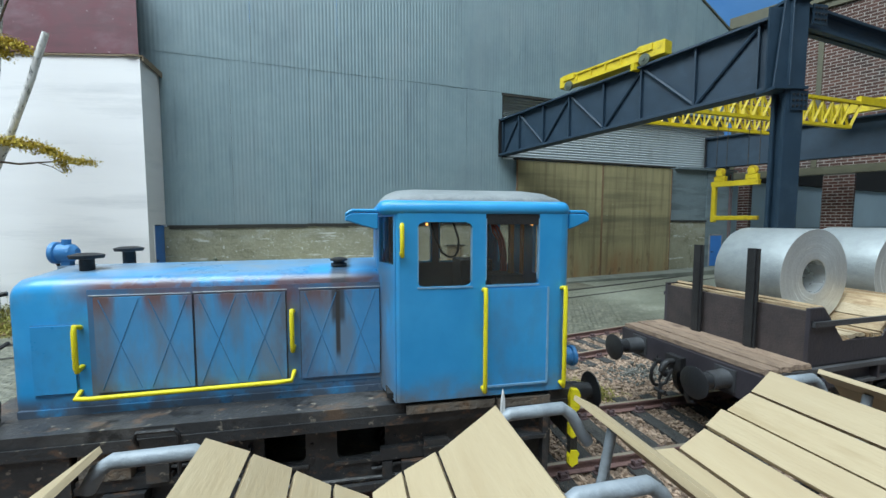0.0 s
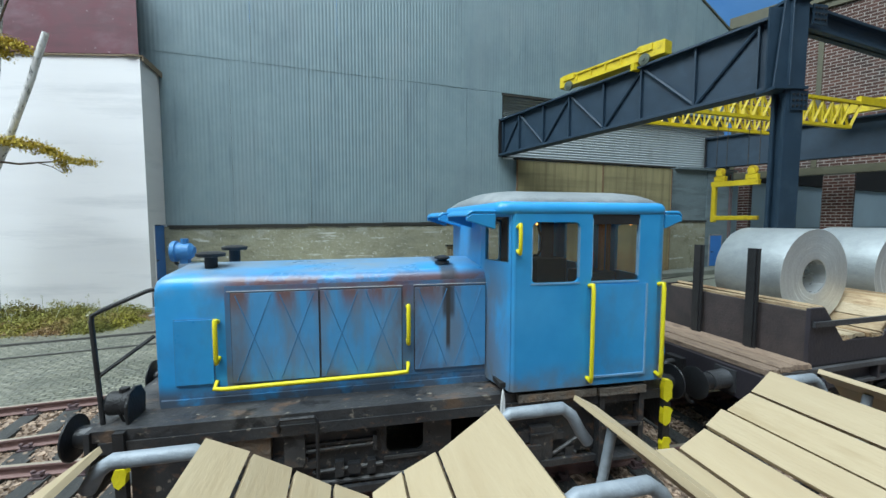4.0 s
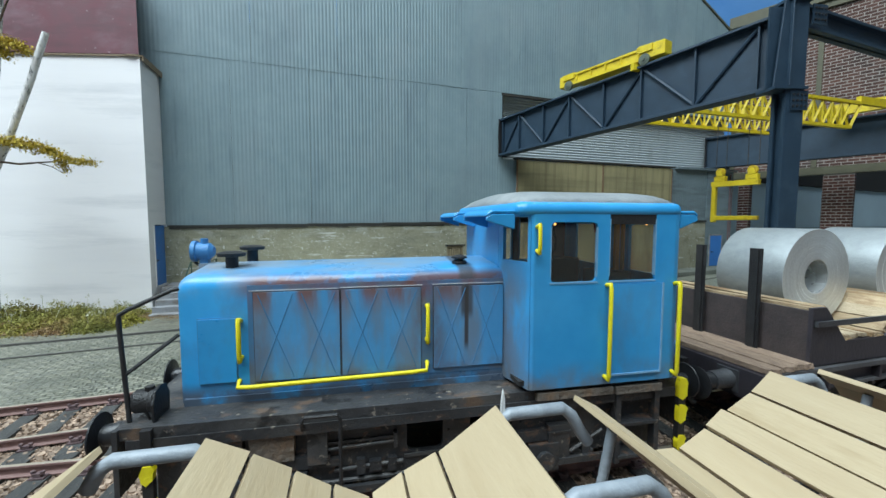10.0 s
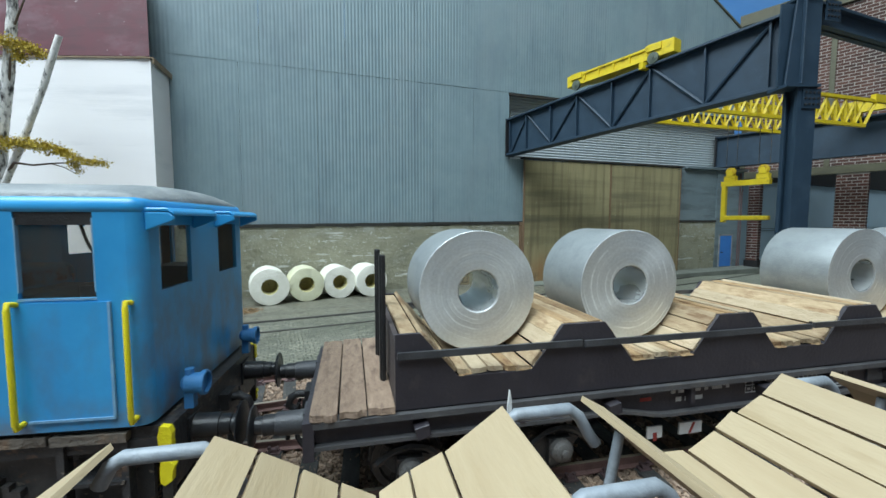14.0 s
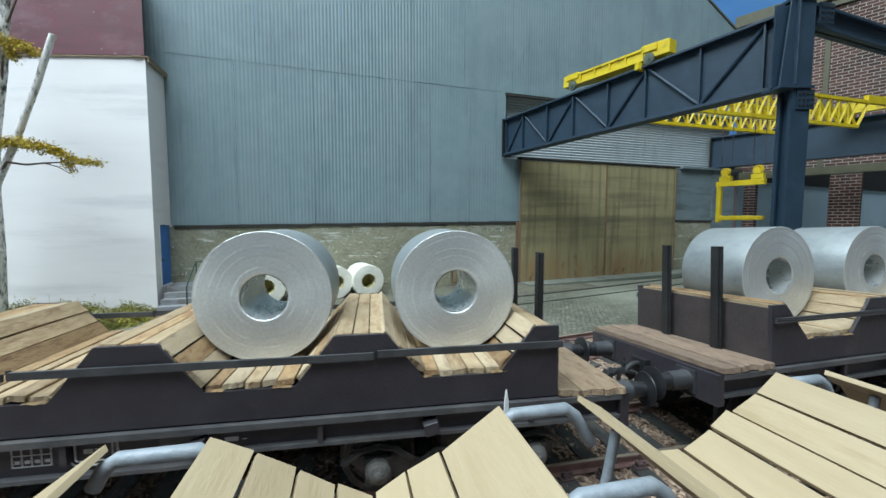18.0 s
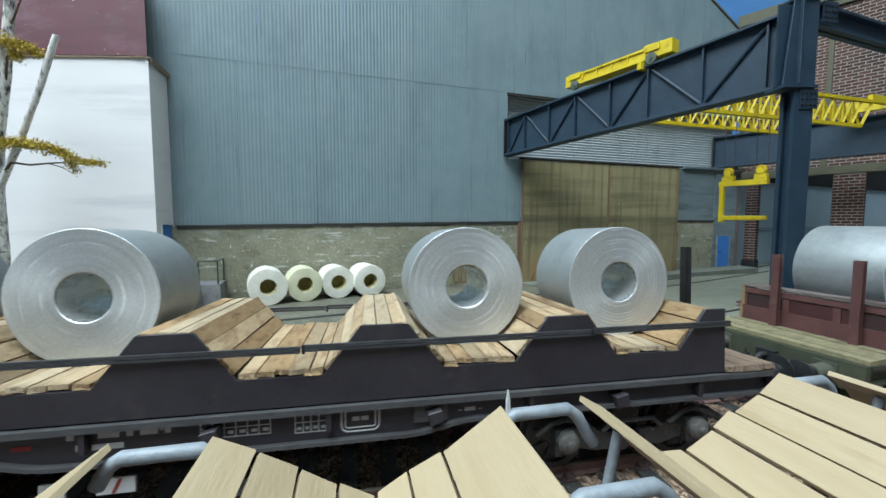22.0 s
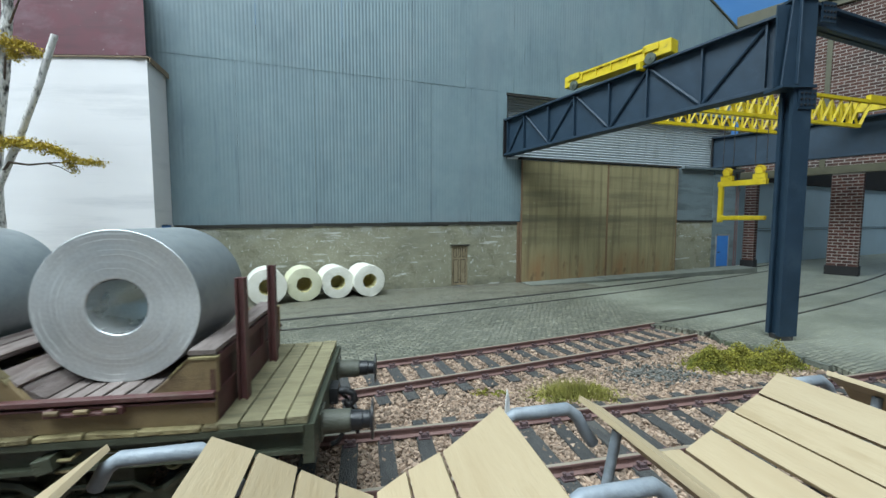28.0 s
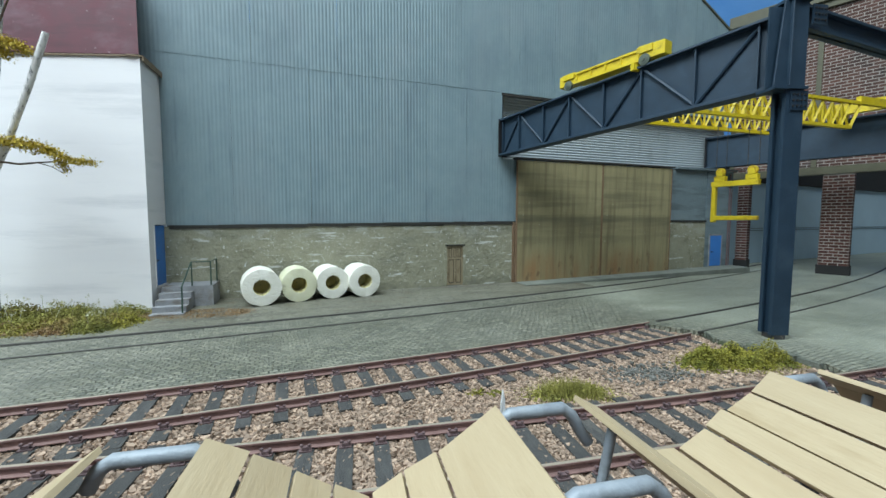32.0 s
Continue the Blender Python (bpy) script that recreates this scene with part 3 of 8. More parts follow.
# the white layers are scrapes and also gloss glints put into the colour
PLASTER = worn_paint("grey_green_rough_plaster", (0.252, 0.244, 0.172), (0.322, 0.312, 0.228), 0.30, [
    ((0.175, 0.180, 0.135), [], 0.55, (.6, 1, 1.5), .50, .70, .8),
    ((0.58, 0.585, 0.55), [], 1.9, (.30, 1, 2.8), .605, .630, .85),
    ((0.66, 0.665, 0.63), [(0, -10.5, -8.5), (0, -1.0, -3.2), (2, .2, 1.0)], 15.0, (.7, 1, 1.3), .60, .64, .75),
    ((0.66, 0.665, 0.63), [(0, -.8, -.2), (0, 4.0, 3.2)], 5.0, (1.6, 1, .5), .62, .65, .7),
    ((0.12, 0.122, 0.09), [], 2.4, (.20, 1, 3.2), .66, .69, .6),
    ((0.72, 0.73, 0.71), [], 5.5, (1.3, 1, .8), .645, .67, .9),
    ((0.10, 0.10, 0.078), [(2, .55, .0)], 1.1, (.8, 1, 1), .40, .66, .7),
    ((0.42, 0.425, 0.385), [(2, 2.3, 3.4)], 1.2, (.7, 1, 1.6), .50, .58, .6)], 0.7, 6.0)

MAROON = worn_paint("maroon_painted_boarding", (0.070, 0.012, 0.021), (0.098, 0.020, 0.031), 0.72, [
    ((0.150, 0.085, 0.105), [], 0.55, (.7, 1, 1), .52, .72, .8), ((0.045, 0.008, 0.014), [], 0.9, (.4, 1, 2.2), .50, .68, .7), ((0.42, 0.33, 0.34), [], 4.5, (1, 1, 1), .67, .70, .8)])

BLUE1, BLUE2 = (0.024, 0.285, 0.620), (0.040, 0.345, 0.700)
CAB_BLUE = worn_paint("cab_blue_paint", BLUE1, BLUE2, 0.33, [
    ((0.16, 0.155, 0.14), [(2, 1.85, 1.48)], 2.2, (1, 1, 1), .34, .60, .8),
    ((0.15, 0.135, 0.12), [(0, 3.40, 3.12), (2, 3.3, 2.6)], 2.4, (1, 1, .4), .38, .60, .8),
    ((0.11, 0.12, 0.13), [(0, 5.12, 5.40), (2, 3.4, 2.2)], 3.0, (1, 1, .5), .38, .6, .6),
    ((0.10, 0.17, 0.27), [], 1.4, (1, 1, .5), .55, .75, .45)])
HOOD_PAINT = worn_paint("hood_blue_paint", BLUE1, BLUE2, 0.30, [
    ((0.26, 0.30, 0.33), [(2, 2.84, 2.97)], 0.8, (.7, 1.4, 1), .40, .62, .8),
    ((0.30, 0.30, 0.29), [(0, .6, -.5), (2, 2.6, 2.85)], 1.5, (1, 1, 1), .38, .60, .75),
    ((0.17, 0.072, 0.048), [(2, 2.58, 2.74), (2, 2.95, 2.84), (0, -.3, .15)], 1.3, (1, 1, 1), .38, .52, .9),
    ((0.060, 0.055, 0.055), [(0, 2.50, 2.57), (0, 2.80, 2.70), (2, 2.55, 2.65)], 3.0, (1.5, 1, .4), .26, .42, .85),
    ((0.085, 0.070, 0.062), [(2, 1.70, 1.50)], 2.2, (1, 1, 1), .30, .52, .85),
    ((0.09, 0.13, 0.19), [], 1.6, (1, 1, .5), .52, .72, .5)])
HOOD_DOOR = worn_paint("hood_door_blue", (0.060, 0.285, 0.560), (0.100, 0.345, 0.640), 0.38, [
    ((0.185, 0.18, 0.17), [], 1.7, (1.5, 1, .35), .46, .64, .60),
    ((0.19, 0.080, 0.055), [(2, 2.36, 2.72)], 1.7, (1.6, 1, .35), .42, .58, .85),
    ((0.13, 0.095, 0.085), [(0, 1.82, 2.0), (0, 2.5, 2.2)], 1.6, (1, 1, .5), .36, .56, .7),
    ((0.13, 0.11, 0.10), [(0, .30, .08)], 1.8, (1, 1, .5), .38, .60, .6),
    ((0.048, 0.044, 0.044), [(0, 2.53, 2.57), (0, 2.73, 2.68), (2, 2.25, 2.40)], 3.0, (3.2, 1, .20), .30, .40, .80),
    ((0.048, 0.044, 0.044), [(0, 2.585, 2.605), (0, 2.66, 2.635), (2, 1.82, 2.0)], 4.5, (3.2, 1, .12), .30, .40, .95),
    ((0.13, 0.085, 0.07), [(2, 1.80, 1.66)], 3.0, (1, 1, .6), .44, .62, .6)])
FRAME_BLACK = worn_paint("dirty_black_frame", (0.020, 0.021, 0.024), (0.040, 0.042, 0.045), 0.42, [
    ((0.075, 0.070, 0.066), [], 1.6, (1, 1, 1), .50, .68, .7),
    ((0.125, 0.072, 0.046), [], 5.0, (1, 1, 1.4), .57, .66, .8),
    ((0.24, 0.205, 0.165), [], 11.0, (1, 1, 1), .63, .68, .8)], 0.12)
DECK_DUSTY = worn_paint("dusty_black_footplate", (0.026, 0.027, 0.030), (0.052, 0.053, 0.056), 0.46, [
    ((0.105, 0.100, 0.094), [], 1.1, (.6, 1, 1), .48, .66, .7),
    ((0.150, 0.092, 0.058), [], 4.0, (.7, 1, 1), .56, .66, .7),
    ((0.010, 0.010, 0.011), [], 3.2, (1, 1, 1), .56, .64, .8),
    ((0.27, 0.235, 0.19), [], 10.0, (.8, 1, 1), .62, .67, .8)], 0.12)
VERGE = worn_paint("dirty_smooth_yard_strip", (0.140, 0.138, 0.102), (0.195, 0.190, 0.146), 0.55, [
    ((0.085, 0.080, 0.060), [], 0.5, (.5, 1.6, 1), .46, .64, .8),
    ((0.26, 0.25, 0.21), [], 0.9, (.4, 2.2, 1), .56, .70, .7),
    ((0.16, 0.115, 0.070), [], 1.6, (.7, 1.4, 1), .56, .68, .6),
    ((0.37, 0.36, 0.32), [], 8.0, (1, 1, 1), .59, .64, .6),
    ((0.040, 0.037, 0.030), [], 5.0, (.8, 1, 1), .56, .62, .75)], 0.8, 7.0)
SEAM_DARK = surf("rusty_dark_door_gap", (0.035, 0.040, 0.052), (0.075, 0.060, 0.055), 4, 0.6, bump=0.05)
HOOD_SEAM = worn_paint("hood_grey_grime", (0.055, 0.175, 0.33), (0.085, 0.21, 0.38), 0.42, [
    ((0.17, 0.155, 0.14), [], 2.0, (1, 1, .5), .42, .66, .85),
    ((0.19, 0.070, 0.048), [(2, 2.3, 2.72)], 1.8, (1, 1, .5), .40, .60, .85)])


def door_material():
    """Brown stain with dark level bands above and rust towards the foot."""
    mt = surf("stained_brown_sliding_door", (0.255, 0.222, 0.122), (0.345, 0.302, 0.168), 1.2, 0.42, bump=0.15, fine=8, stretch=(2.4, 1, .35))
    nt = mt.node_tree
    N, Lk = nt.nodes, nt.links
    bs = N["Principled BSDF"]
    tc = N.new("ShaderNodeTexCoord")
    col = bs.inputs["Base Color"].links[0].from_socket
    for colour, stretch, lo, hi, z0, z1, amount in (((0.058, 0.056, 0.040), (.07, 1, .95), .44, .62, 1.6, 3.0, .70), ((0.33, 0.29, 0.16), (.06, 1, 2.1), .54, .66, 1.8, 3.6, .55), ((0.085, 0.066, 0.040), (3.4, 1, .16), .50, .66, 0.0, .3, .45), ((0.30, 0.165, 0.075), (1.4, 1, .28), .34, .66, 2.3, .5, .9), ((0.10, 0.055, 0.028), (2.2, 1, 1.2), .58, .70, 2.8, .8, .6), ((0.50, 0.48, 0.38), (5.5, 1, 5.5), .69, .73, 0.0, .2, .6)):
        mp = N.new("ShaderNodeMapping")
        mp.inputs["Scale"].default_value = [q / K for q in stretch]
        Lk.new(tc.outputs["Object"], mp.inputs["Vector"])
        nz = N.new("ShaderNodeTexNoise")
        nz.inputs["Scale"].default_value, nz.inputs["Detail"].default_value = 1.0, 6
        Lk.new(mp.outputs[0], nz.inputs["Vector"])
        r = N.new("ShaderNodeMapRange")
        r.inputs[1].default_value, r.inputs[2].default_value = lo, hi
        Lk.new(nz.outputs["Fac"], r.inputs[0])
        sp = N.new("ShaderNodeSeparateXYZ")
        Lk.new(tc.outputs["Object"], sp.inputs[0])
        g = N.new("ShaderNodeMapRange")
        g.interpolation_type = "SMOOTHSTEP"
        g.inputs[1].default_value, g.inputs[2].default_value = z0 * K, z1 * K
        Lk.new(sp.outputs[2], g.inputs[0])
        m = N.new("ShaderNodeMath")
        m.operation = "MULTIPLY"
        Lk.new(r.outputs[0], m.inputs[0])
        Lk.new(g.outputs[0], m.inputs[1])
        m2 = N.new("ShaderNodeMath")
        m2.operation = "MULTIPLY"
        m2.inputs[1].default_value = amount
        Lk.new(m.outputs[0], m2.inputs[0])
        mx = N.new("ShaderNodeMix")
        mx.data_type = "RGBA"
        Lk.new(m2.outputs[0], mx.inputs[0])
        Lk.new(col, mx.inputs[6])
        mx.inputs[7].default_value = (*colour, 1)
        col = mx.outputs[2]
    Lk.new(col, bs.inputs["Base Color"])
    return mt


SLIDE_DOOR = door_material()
YARD = yard_material()
COIL_FACE = coil_face_material()
PANE = glass("dusty_cab_pane", (0.30, 0.28, 0.25), 0.10, 0.94)


# ---- room round the layout ----
def room():
    x0, x1, y0, y1, z0, z1, w = -130, 130, -75, 62, -42, 68, 2
    for name, a in (("wall_north", (x0, x1, y1, y1 + w, z0, z1)), ("wall_south", (x0, x1, y0 - w, y0, z0, z1)),
                    ("wall_west", (x0 - w, x0, y0 - w, y1 + w, z0, z1)), ("wall_east", (x1, x1 + w, y0 - w, y1 + w, z0, z1)),
                    ("floor", (x0 - w, x1 + w, y0 - w, y1 + w, z0 - w, z0)), ("ceiling", (x0 - w, x1 + w, y0 - w, y1 + w, z1, z1 + w))):
        bm = B()
        bx(bm, *a)
        solid(name, bm, ROOM, "plain pale painted %s of the layout room" % name.split("_")[0], name.split("_")[0], kind="structure")
    bm = B()
    bx(bm, -95, 105, 52, 52.6, -2, 50)
    solid("backdrop", bm, SKY_BLUE, "board painted as a blue sky behind the model buildings", "backdrop", kind="structure")


room()


# ---- ground, yard ----
def ground():
    bm = B()
    bx(bm, -95, 105, -14, 52, -3.0, -0.30)
    solid("ground", bm, GRAVEL_BED, "brown ballast-covered baseboard under the tracks", "ground", kind="structure")
    # paved yard: beyond the second track, and the slab between crane and near track
    edge = [beside(s, 0.80, TRACK2) for s in np.linspace(-80, 8.0, 60)]
    edge += [(8.55, 12.65), (8.35, 11.85), (9.35, 10.85), (9.65, 9.75)]
    edge += [beside(s, 0.86, TRACK1) for s in np.linspace(10.1, 62, 30)]
    edge += [(104, 40), (104, 51.9), (-94, 51.9)]
    x, y = edge[0]
    edge = [(-94, y - (x + 94) * 0.05)] + edge
    bm = B()
    prism(bm, edge, "z", -0.31, -0.035)
    solid("pavement", bm, YARD, "grey-green worn setts and concrete of the works yard", "pavement", kind="structure")
    # broken kerb pieces along the end of the slab
    rnd = random.Random(4)
    kerb = thing("kerb", P(8.5, 12, -0.2), "row of rough concrete kerb stones edging the yard slab", "kerb", kind="structure")
    pts = [(8.45, 13.2), (8.6, 12.6), (8.4, 11.9), (9.3, 10.9), (9.62, 9.8)]
    for (ax, ay), (bx_, by) in zip(pts, pts[1:]):
        L = math.hypot(bx_ - ax, by - ay)
        n = max(1, round(L / 0.55))
        for i in range(n):
            f = (i + 0.5) / n
            bm = B()
            bx(bm, -L / n / 2 + .02, L / n / 2 - .02, -0.10, 0.10, -0.09, 0.09 + rnd.uniform(-.03, .02))
            part("kerb_stone", bm, KERB, kerb, bev=0.03,
                 m=P(ax + (bx_ - ax) * f - 8.5, ay + (by - ay) * f - 12, 0.07, math.degrees(math.atan2(by - ay, bx_ - ax)) + rnd.uniform(-5, 5)))


ground()


def stones(name, label, material, n, place, size, seed, z0=-0.30, z1=-0.16):
    """Many small angular stones as one mesh."""
    rg = np.random.RandomState(seed)
    ico = np.array([(x, y, z) for x in (-1, 1) for y in (-1, 1) for z in (-1, 1)]) * .75
    tri = np.array([(0, 1, 3, 2), (4, 6, 7, 5), (0, 4, 5, 1), (2, 3, 7, 6), (0, 2, 6, 4), (1, 5, 7, 3)])
    xy = place(rg, n)
    n = len(xy)
    v = np.repeat(ico[None], n, 0) * rg.uniform(0.55, 1.25, (n, 8, 1))
    v *= rg.uniform(0.6, 1.35, (n, 1, 3)) * (size * rg.uniform(0.65, 1.35, (n, 1, 1)))
    a = rg.uniform(0, 6.28, n)
    c, s = np.cos(a)[:, None], np.sin(a)[:, None]
    x, y = v[:, :, 0] * c - v[:, :, 1] * s, v[:, :, 0] * s + v[:, :, 1] * c
    tl = rg.uniform(-0.6, 0.6, n)[:, None]
    x, z = x * np.cos(tl) - v[:, :, 2] * np.sin(tl), x * np.sin(tl) + v[:, :, 2] * np.cos(tl)
    pts = np.stack([x + xy[:, :1], y + xy[:, 1:2], z + rg.uniform(z0, z1, (n, 1))], -1) * K
    faces = (tri[None] + 8 * np.arange(n)[:, None, None]).reshape(-1, 4)
    me = bpy.data.meshes.new(name)
    me.from_pydata(pts.reshape(-1, 3).tolist(), [], faces.tolist())
    me.materials.append(material)
    return tagged(new(name, me), label, "ballast", kind="stuff")


def bed_place(rg, n):
    """Between the camera's wagon and the yard's edge, in view."""
    x = rg.uniform(-12.5, 24, n)
    y = rg.uniform(3.2, 15, n)
    ok = np.zeros(n, bool)
    for i in range(n):
        if abs(x[i]) > y[i] * 1.16 + 0.3:
            continue
        s = x[i] / math.cos(HEAD2)
        yt = beside(s, 0.0, TRACK2)
        top = Y2 + x[i] * math.tan(HEAD2) + BEND2 * x[i] ** 2 / 2 / math.cos(HEAD2) ** 3 + 0.80
        if x[i] > 8.4:
            top = 12.0 if x[i] < 8.9 else 11.2 - (x[i] - 8.9) * 1.2
            t1 = Y1 + x[i] * math.tan(HEAD1) + BEND1 * x[i] ** 2 / 2 / math.cos(HEAD1) ** 3 + 0.85
            top = max(top, t1)
        ok[i] = y[i] < top
    return np.stack([x[ok], y[ok]], 1)


stones("ballast", "pink-brown crushed stone ballast round the sleepers", STONE, 420000, bed_place, 0.038, 1, -0.30, -0.205)
stones("grey_ballast", "patch of fine grey ballast spilt between the tracks", STONE_GREY, 500,
       lambda rg, n: np.stack([rg.normal(5.1, 0.50, n), rg.normal(9.55, 0.30, n)], 1), 0.032, 2, -0.21, -0.16)


# ---- tracks ----
def rail_run(name, trk, side, s0, s1, parent, base, foot=True):
    """One rail: foot, web and head swept along the track, in two materials."""
    ss = np.linspace(s0, s1, max(2, int((s1 - s0) / 0.5)))
    prof = [(-.065, -.16), (.065, -.16), (.065, -.145), (.013, -.12), (.013, -.045), (.036, -.035), (.036, -.006), (.03, 0), (-.03, 0), (-.036, -.006), (-.036, -.035), (-.013, -.045), (-.013, -.12), (-.065, -.145)]
    if not foot:
        prof = [(-.036, -.09), (.036, -.09), (.036, -.006), (.03, 0), (-.03, 0), (-.036, -.006)]
    bm = B()
    rows = []
    for s in ss:
        x, y, th = on_track(s, *trk)
        rows.append([bm.verts.new((x - (side + o) * math.sin(th) - base[0], y + (side + o) * math.cos(th) - base[1], z - base[2])) for o, z in prof])
    top = [i for i, (o, z) in enumerate(prof) if z == 0]
    n = len(prof)
    for a, b in zip(rows, rows[1:]):
        for i in range(n):
            f = bm.faces.new((a[i], b[i], b[(i + 1) % n], a[(i + 1) % n]))
            if i in top and (i + 1) % n in top:
                f.material_index = 1
    bm.faces.new(rows[0])
    bm.faces.new(rows[-1][::-1])
    bmesh.ops.recalc_face_normals(bm, faces=bm.faces)
    ob = part(name, bm, RAIL_SIDE, parent)
    ob.data.materials.append(RAIL_TOP)
    return ob


def chair_mesh():
    bm = B()
    bx(bm, -.10, .10, -.17, .17, -.165, -.14)
    for y in (-.115, .115):
        bx(bm, -.055, .055, y - .035, y + .035, -.14, -.085)
        rod(bm, (-.06, y, -.085), (-.06, y, -.05), .03, n=6)
        rod(bm, (.06, y, -.10), (.06, y, -.06), .03, n=6)
    return mesh_of("rail_chair", bm, CHAIR)


def track(name, trk, s0, s1, gap, label, rails=(0, 0), seed=1):
    x, y, th = on_track(0, *trk)
    root = thing(name, P(x, y, -0.3), label, "railway track", kind="structure")
    base = (x, y, -0.3)
    for side in (-.7475, .7475):
        rail_run("rail", trk, side, s0 + rails[0], s1 + rails[1], root, base)
    rnd = random.Random(seed)
    bm = B()
    bx(bm, -.13, .13, -1.28, 1.28, -.32, -.165)
    sl = mesh_of("sleeper", bm, SLEEPER, bev=0.012)
    ch = chair_mesh()
    s = s0 + gap / 2
    while s < s1:
        sx, sy, th = on_track(s, *trk)
        m = P(sx - x, sy - y, 0.3 + rnd.uniform(-.008, .004), math.degrees(th) + rnd.uniform(-1.3, 1.3))
        ob = again("sleeper", sl, root, m)
        for side in (-.7475, .7475):
            again("rail_chair", ch, ob, P(0, side, 0))
        s += gap * rnd.uniform(.95, 1.05)


track("railway_track", TRACK1, -16, 46, 0.62, "near railway track on dark grey sleepers with rusty rails", (0, 14), 1)
track("railway_track", TRACK2, -16.5, 8.3, 0.62, "second railway track ending at the paved yard", (0, 0), 2)


def sunk_track(name, trk, s0, s1, label, wide):
    x, y, th = on_track(0, *trk)
    root = thing(name, P(x, y, -0.04), label, "tram rails", kind="structure")
    for side in (-.7475, .7475):
        ob = rail_run("rail", trk, side, s0, s1, root, (x, y, -0.04 - 0.002), foot=False)
        ob.data.materials[0] = ob.data.materials[1] = SUNK_RAIL
        inner = -1 if side > 0 else 1
        # no recess: a black strip carries the groove's shade as colour
        bm = B()
        rows = []
        for s in np.linspace(s0, s1, 60):
            ax, ay, t = on_track(s, *trk)
            a, b = side - inner * (.06 if side > 0 else .02) * wide, side + inner * (.14 if side > 0 else .045) * wide
            rows.append([bm.verts.new((ax - o * math.sin(t) - x, ay + o * math.cos(t) - y, z)) for o, z in ((a, .012), (b, .012), (b, -.03), (a, -.03))])
        for p, q in zip(rows, rows[1:]):
            for i in range(4):
                bm.faces.new((p[i], q[i], q[(i + 1) % 4], p[(i + 1) % 4]))
        bm.faces.new(rows[0])
        bm.faces.new(rows[-1][::-1])
        bmesh.ops.recalc_face_normals(bm, faces=bm.faces)
        part("flangeway", bm, STRIP_DARK, root, "black strip painted as the shaded groove")


sunk_track("sunk_track", TRACK2, 8.7, 42, "rails of the second track sunk in the yard slab", .6)
sunk_track("sunk_track", TRACK3, -16, 34, "rails sunk in the setts along the shed", 1.0)


def yard_verge():
    """Smooth dirty strip between the shed wall and the rail along it."""
    bm = B()
    rows = []
    inv = SHED.inverted()
    for st in np.linspace(-13.5, 10, 48):
        ax, ay, t = on_track(st, *TRACK3)
        p = inv @ (Vector((ax - .90 * math.sin(t), ay + .90 * math.cos(t), 0)) * K) / K
        rows.append([bm.verts.new((p.x, v, z)) for v, z in ((p.y, .006), (-.02, .006), (-.02, -.03), (p.y, -.03))])
    for p, q in zip(rows, rows[1:]):
        for i in range(4):
            bm.faces.new((p[i], q[i], q[(i + 1) % 4], p[(i + 1) % 4]))
    bm.faces.new(rows[0])
    bm.faces.new(rows[-1][::-1])
    bmesh.ops.recalc_face_normals(bm, faces=bm.faces)
    solid("yard_verge", bm, VERGE, "smooth dirty brown-grey strip along the shed wall", "pavement", m=SHED, kind="structure")


# ---- steel-clad shed ----
SHED = P(0, 21.6, -0.04, SHED_TURN)
yard_verge()


def corrugated(u0, u1, z0, z1, v, pitch=0.165, depth=0.0065, flat=False):
    """A profiled sheet with its own thickness; waves run upright, or lie flat."""
    bm = B()
    if not flat:
        n = int((u1 - u0) / pitch * 6)
        prof = [(u0 + (u1 - u0) * i / n, v - depth * math.cos(2 * math.pi * (u0 + (u1 - u0) * i / n) / pitch)) for i in range(n + 1)]
        ztop = z1 if callable(z1) else (lambda u: z1)
        a = [(bm.verts.new((u, w, z0)), bm.verts.new((u, w, ztop(u))), bm.verts.new((u, w + .05, ztop(u))), bm.verts.new((u, w + .05, z0))) for u, w in prof]
    else:
        n = int((z1 - z0) / pitch * 6)
        a = []
        for i in range(n + 1):
            z = z0 + (z1 - z0) * i / n
            w = v - depth * math.cos(2 * math.pi * z / pitch)
            a.append((bm.verts.new((u0, w, z)), bm.verts.new((u1, w, z)), bm.verts.new((u1, w + .05, z)), bm.verts.new((u0, w + .05, z))))
    for p, q in zip(a, a[1:]):
        for i in range(4):
            bm.faces.new((p[i], q[i], q[(i + 1) % 4], p[(i + 1) % 4]))
    bm.faces.new(a[0])
    bm.faces.new(a[-1][::-1])
    bmesh.ops.recalc_face_normals(bm, faces=bm.faces)
    return bm


def gable(u):
    return 16.08 + (22.2 - max(u, 4.8)) * 0.56 - max(0, 4.8 - u) * 0.56


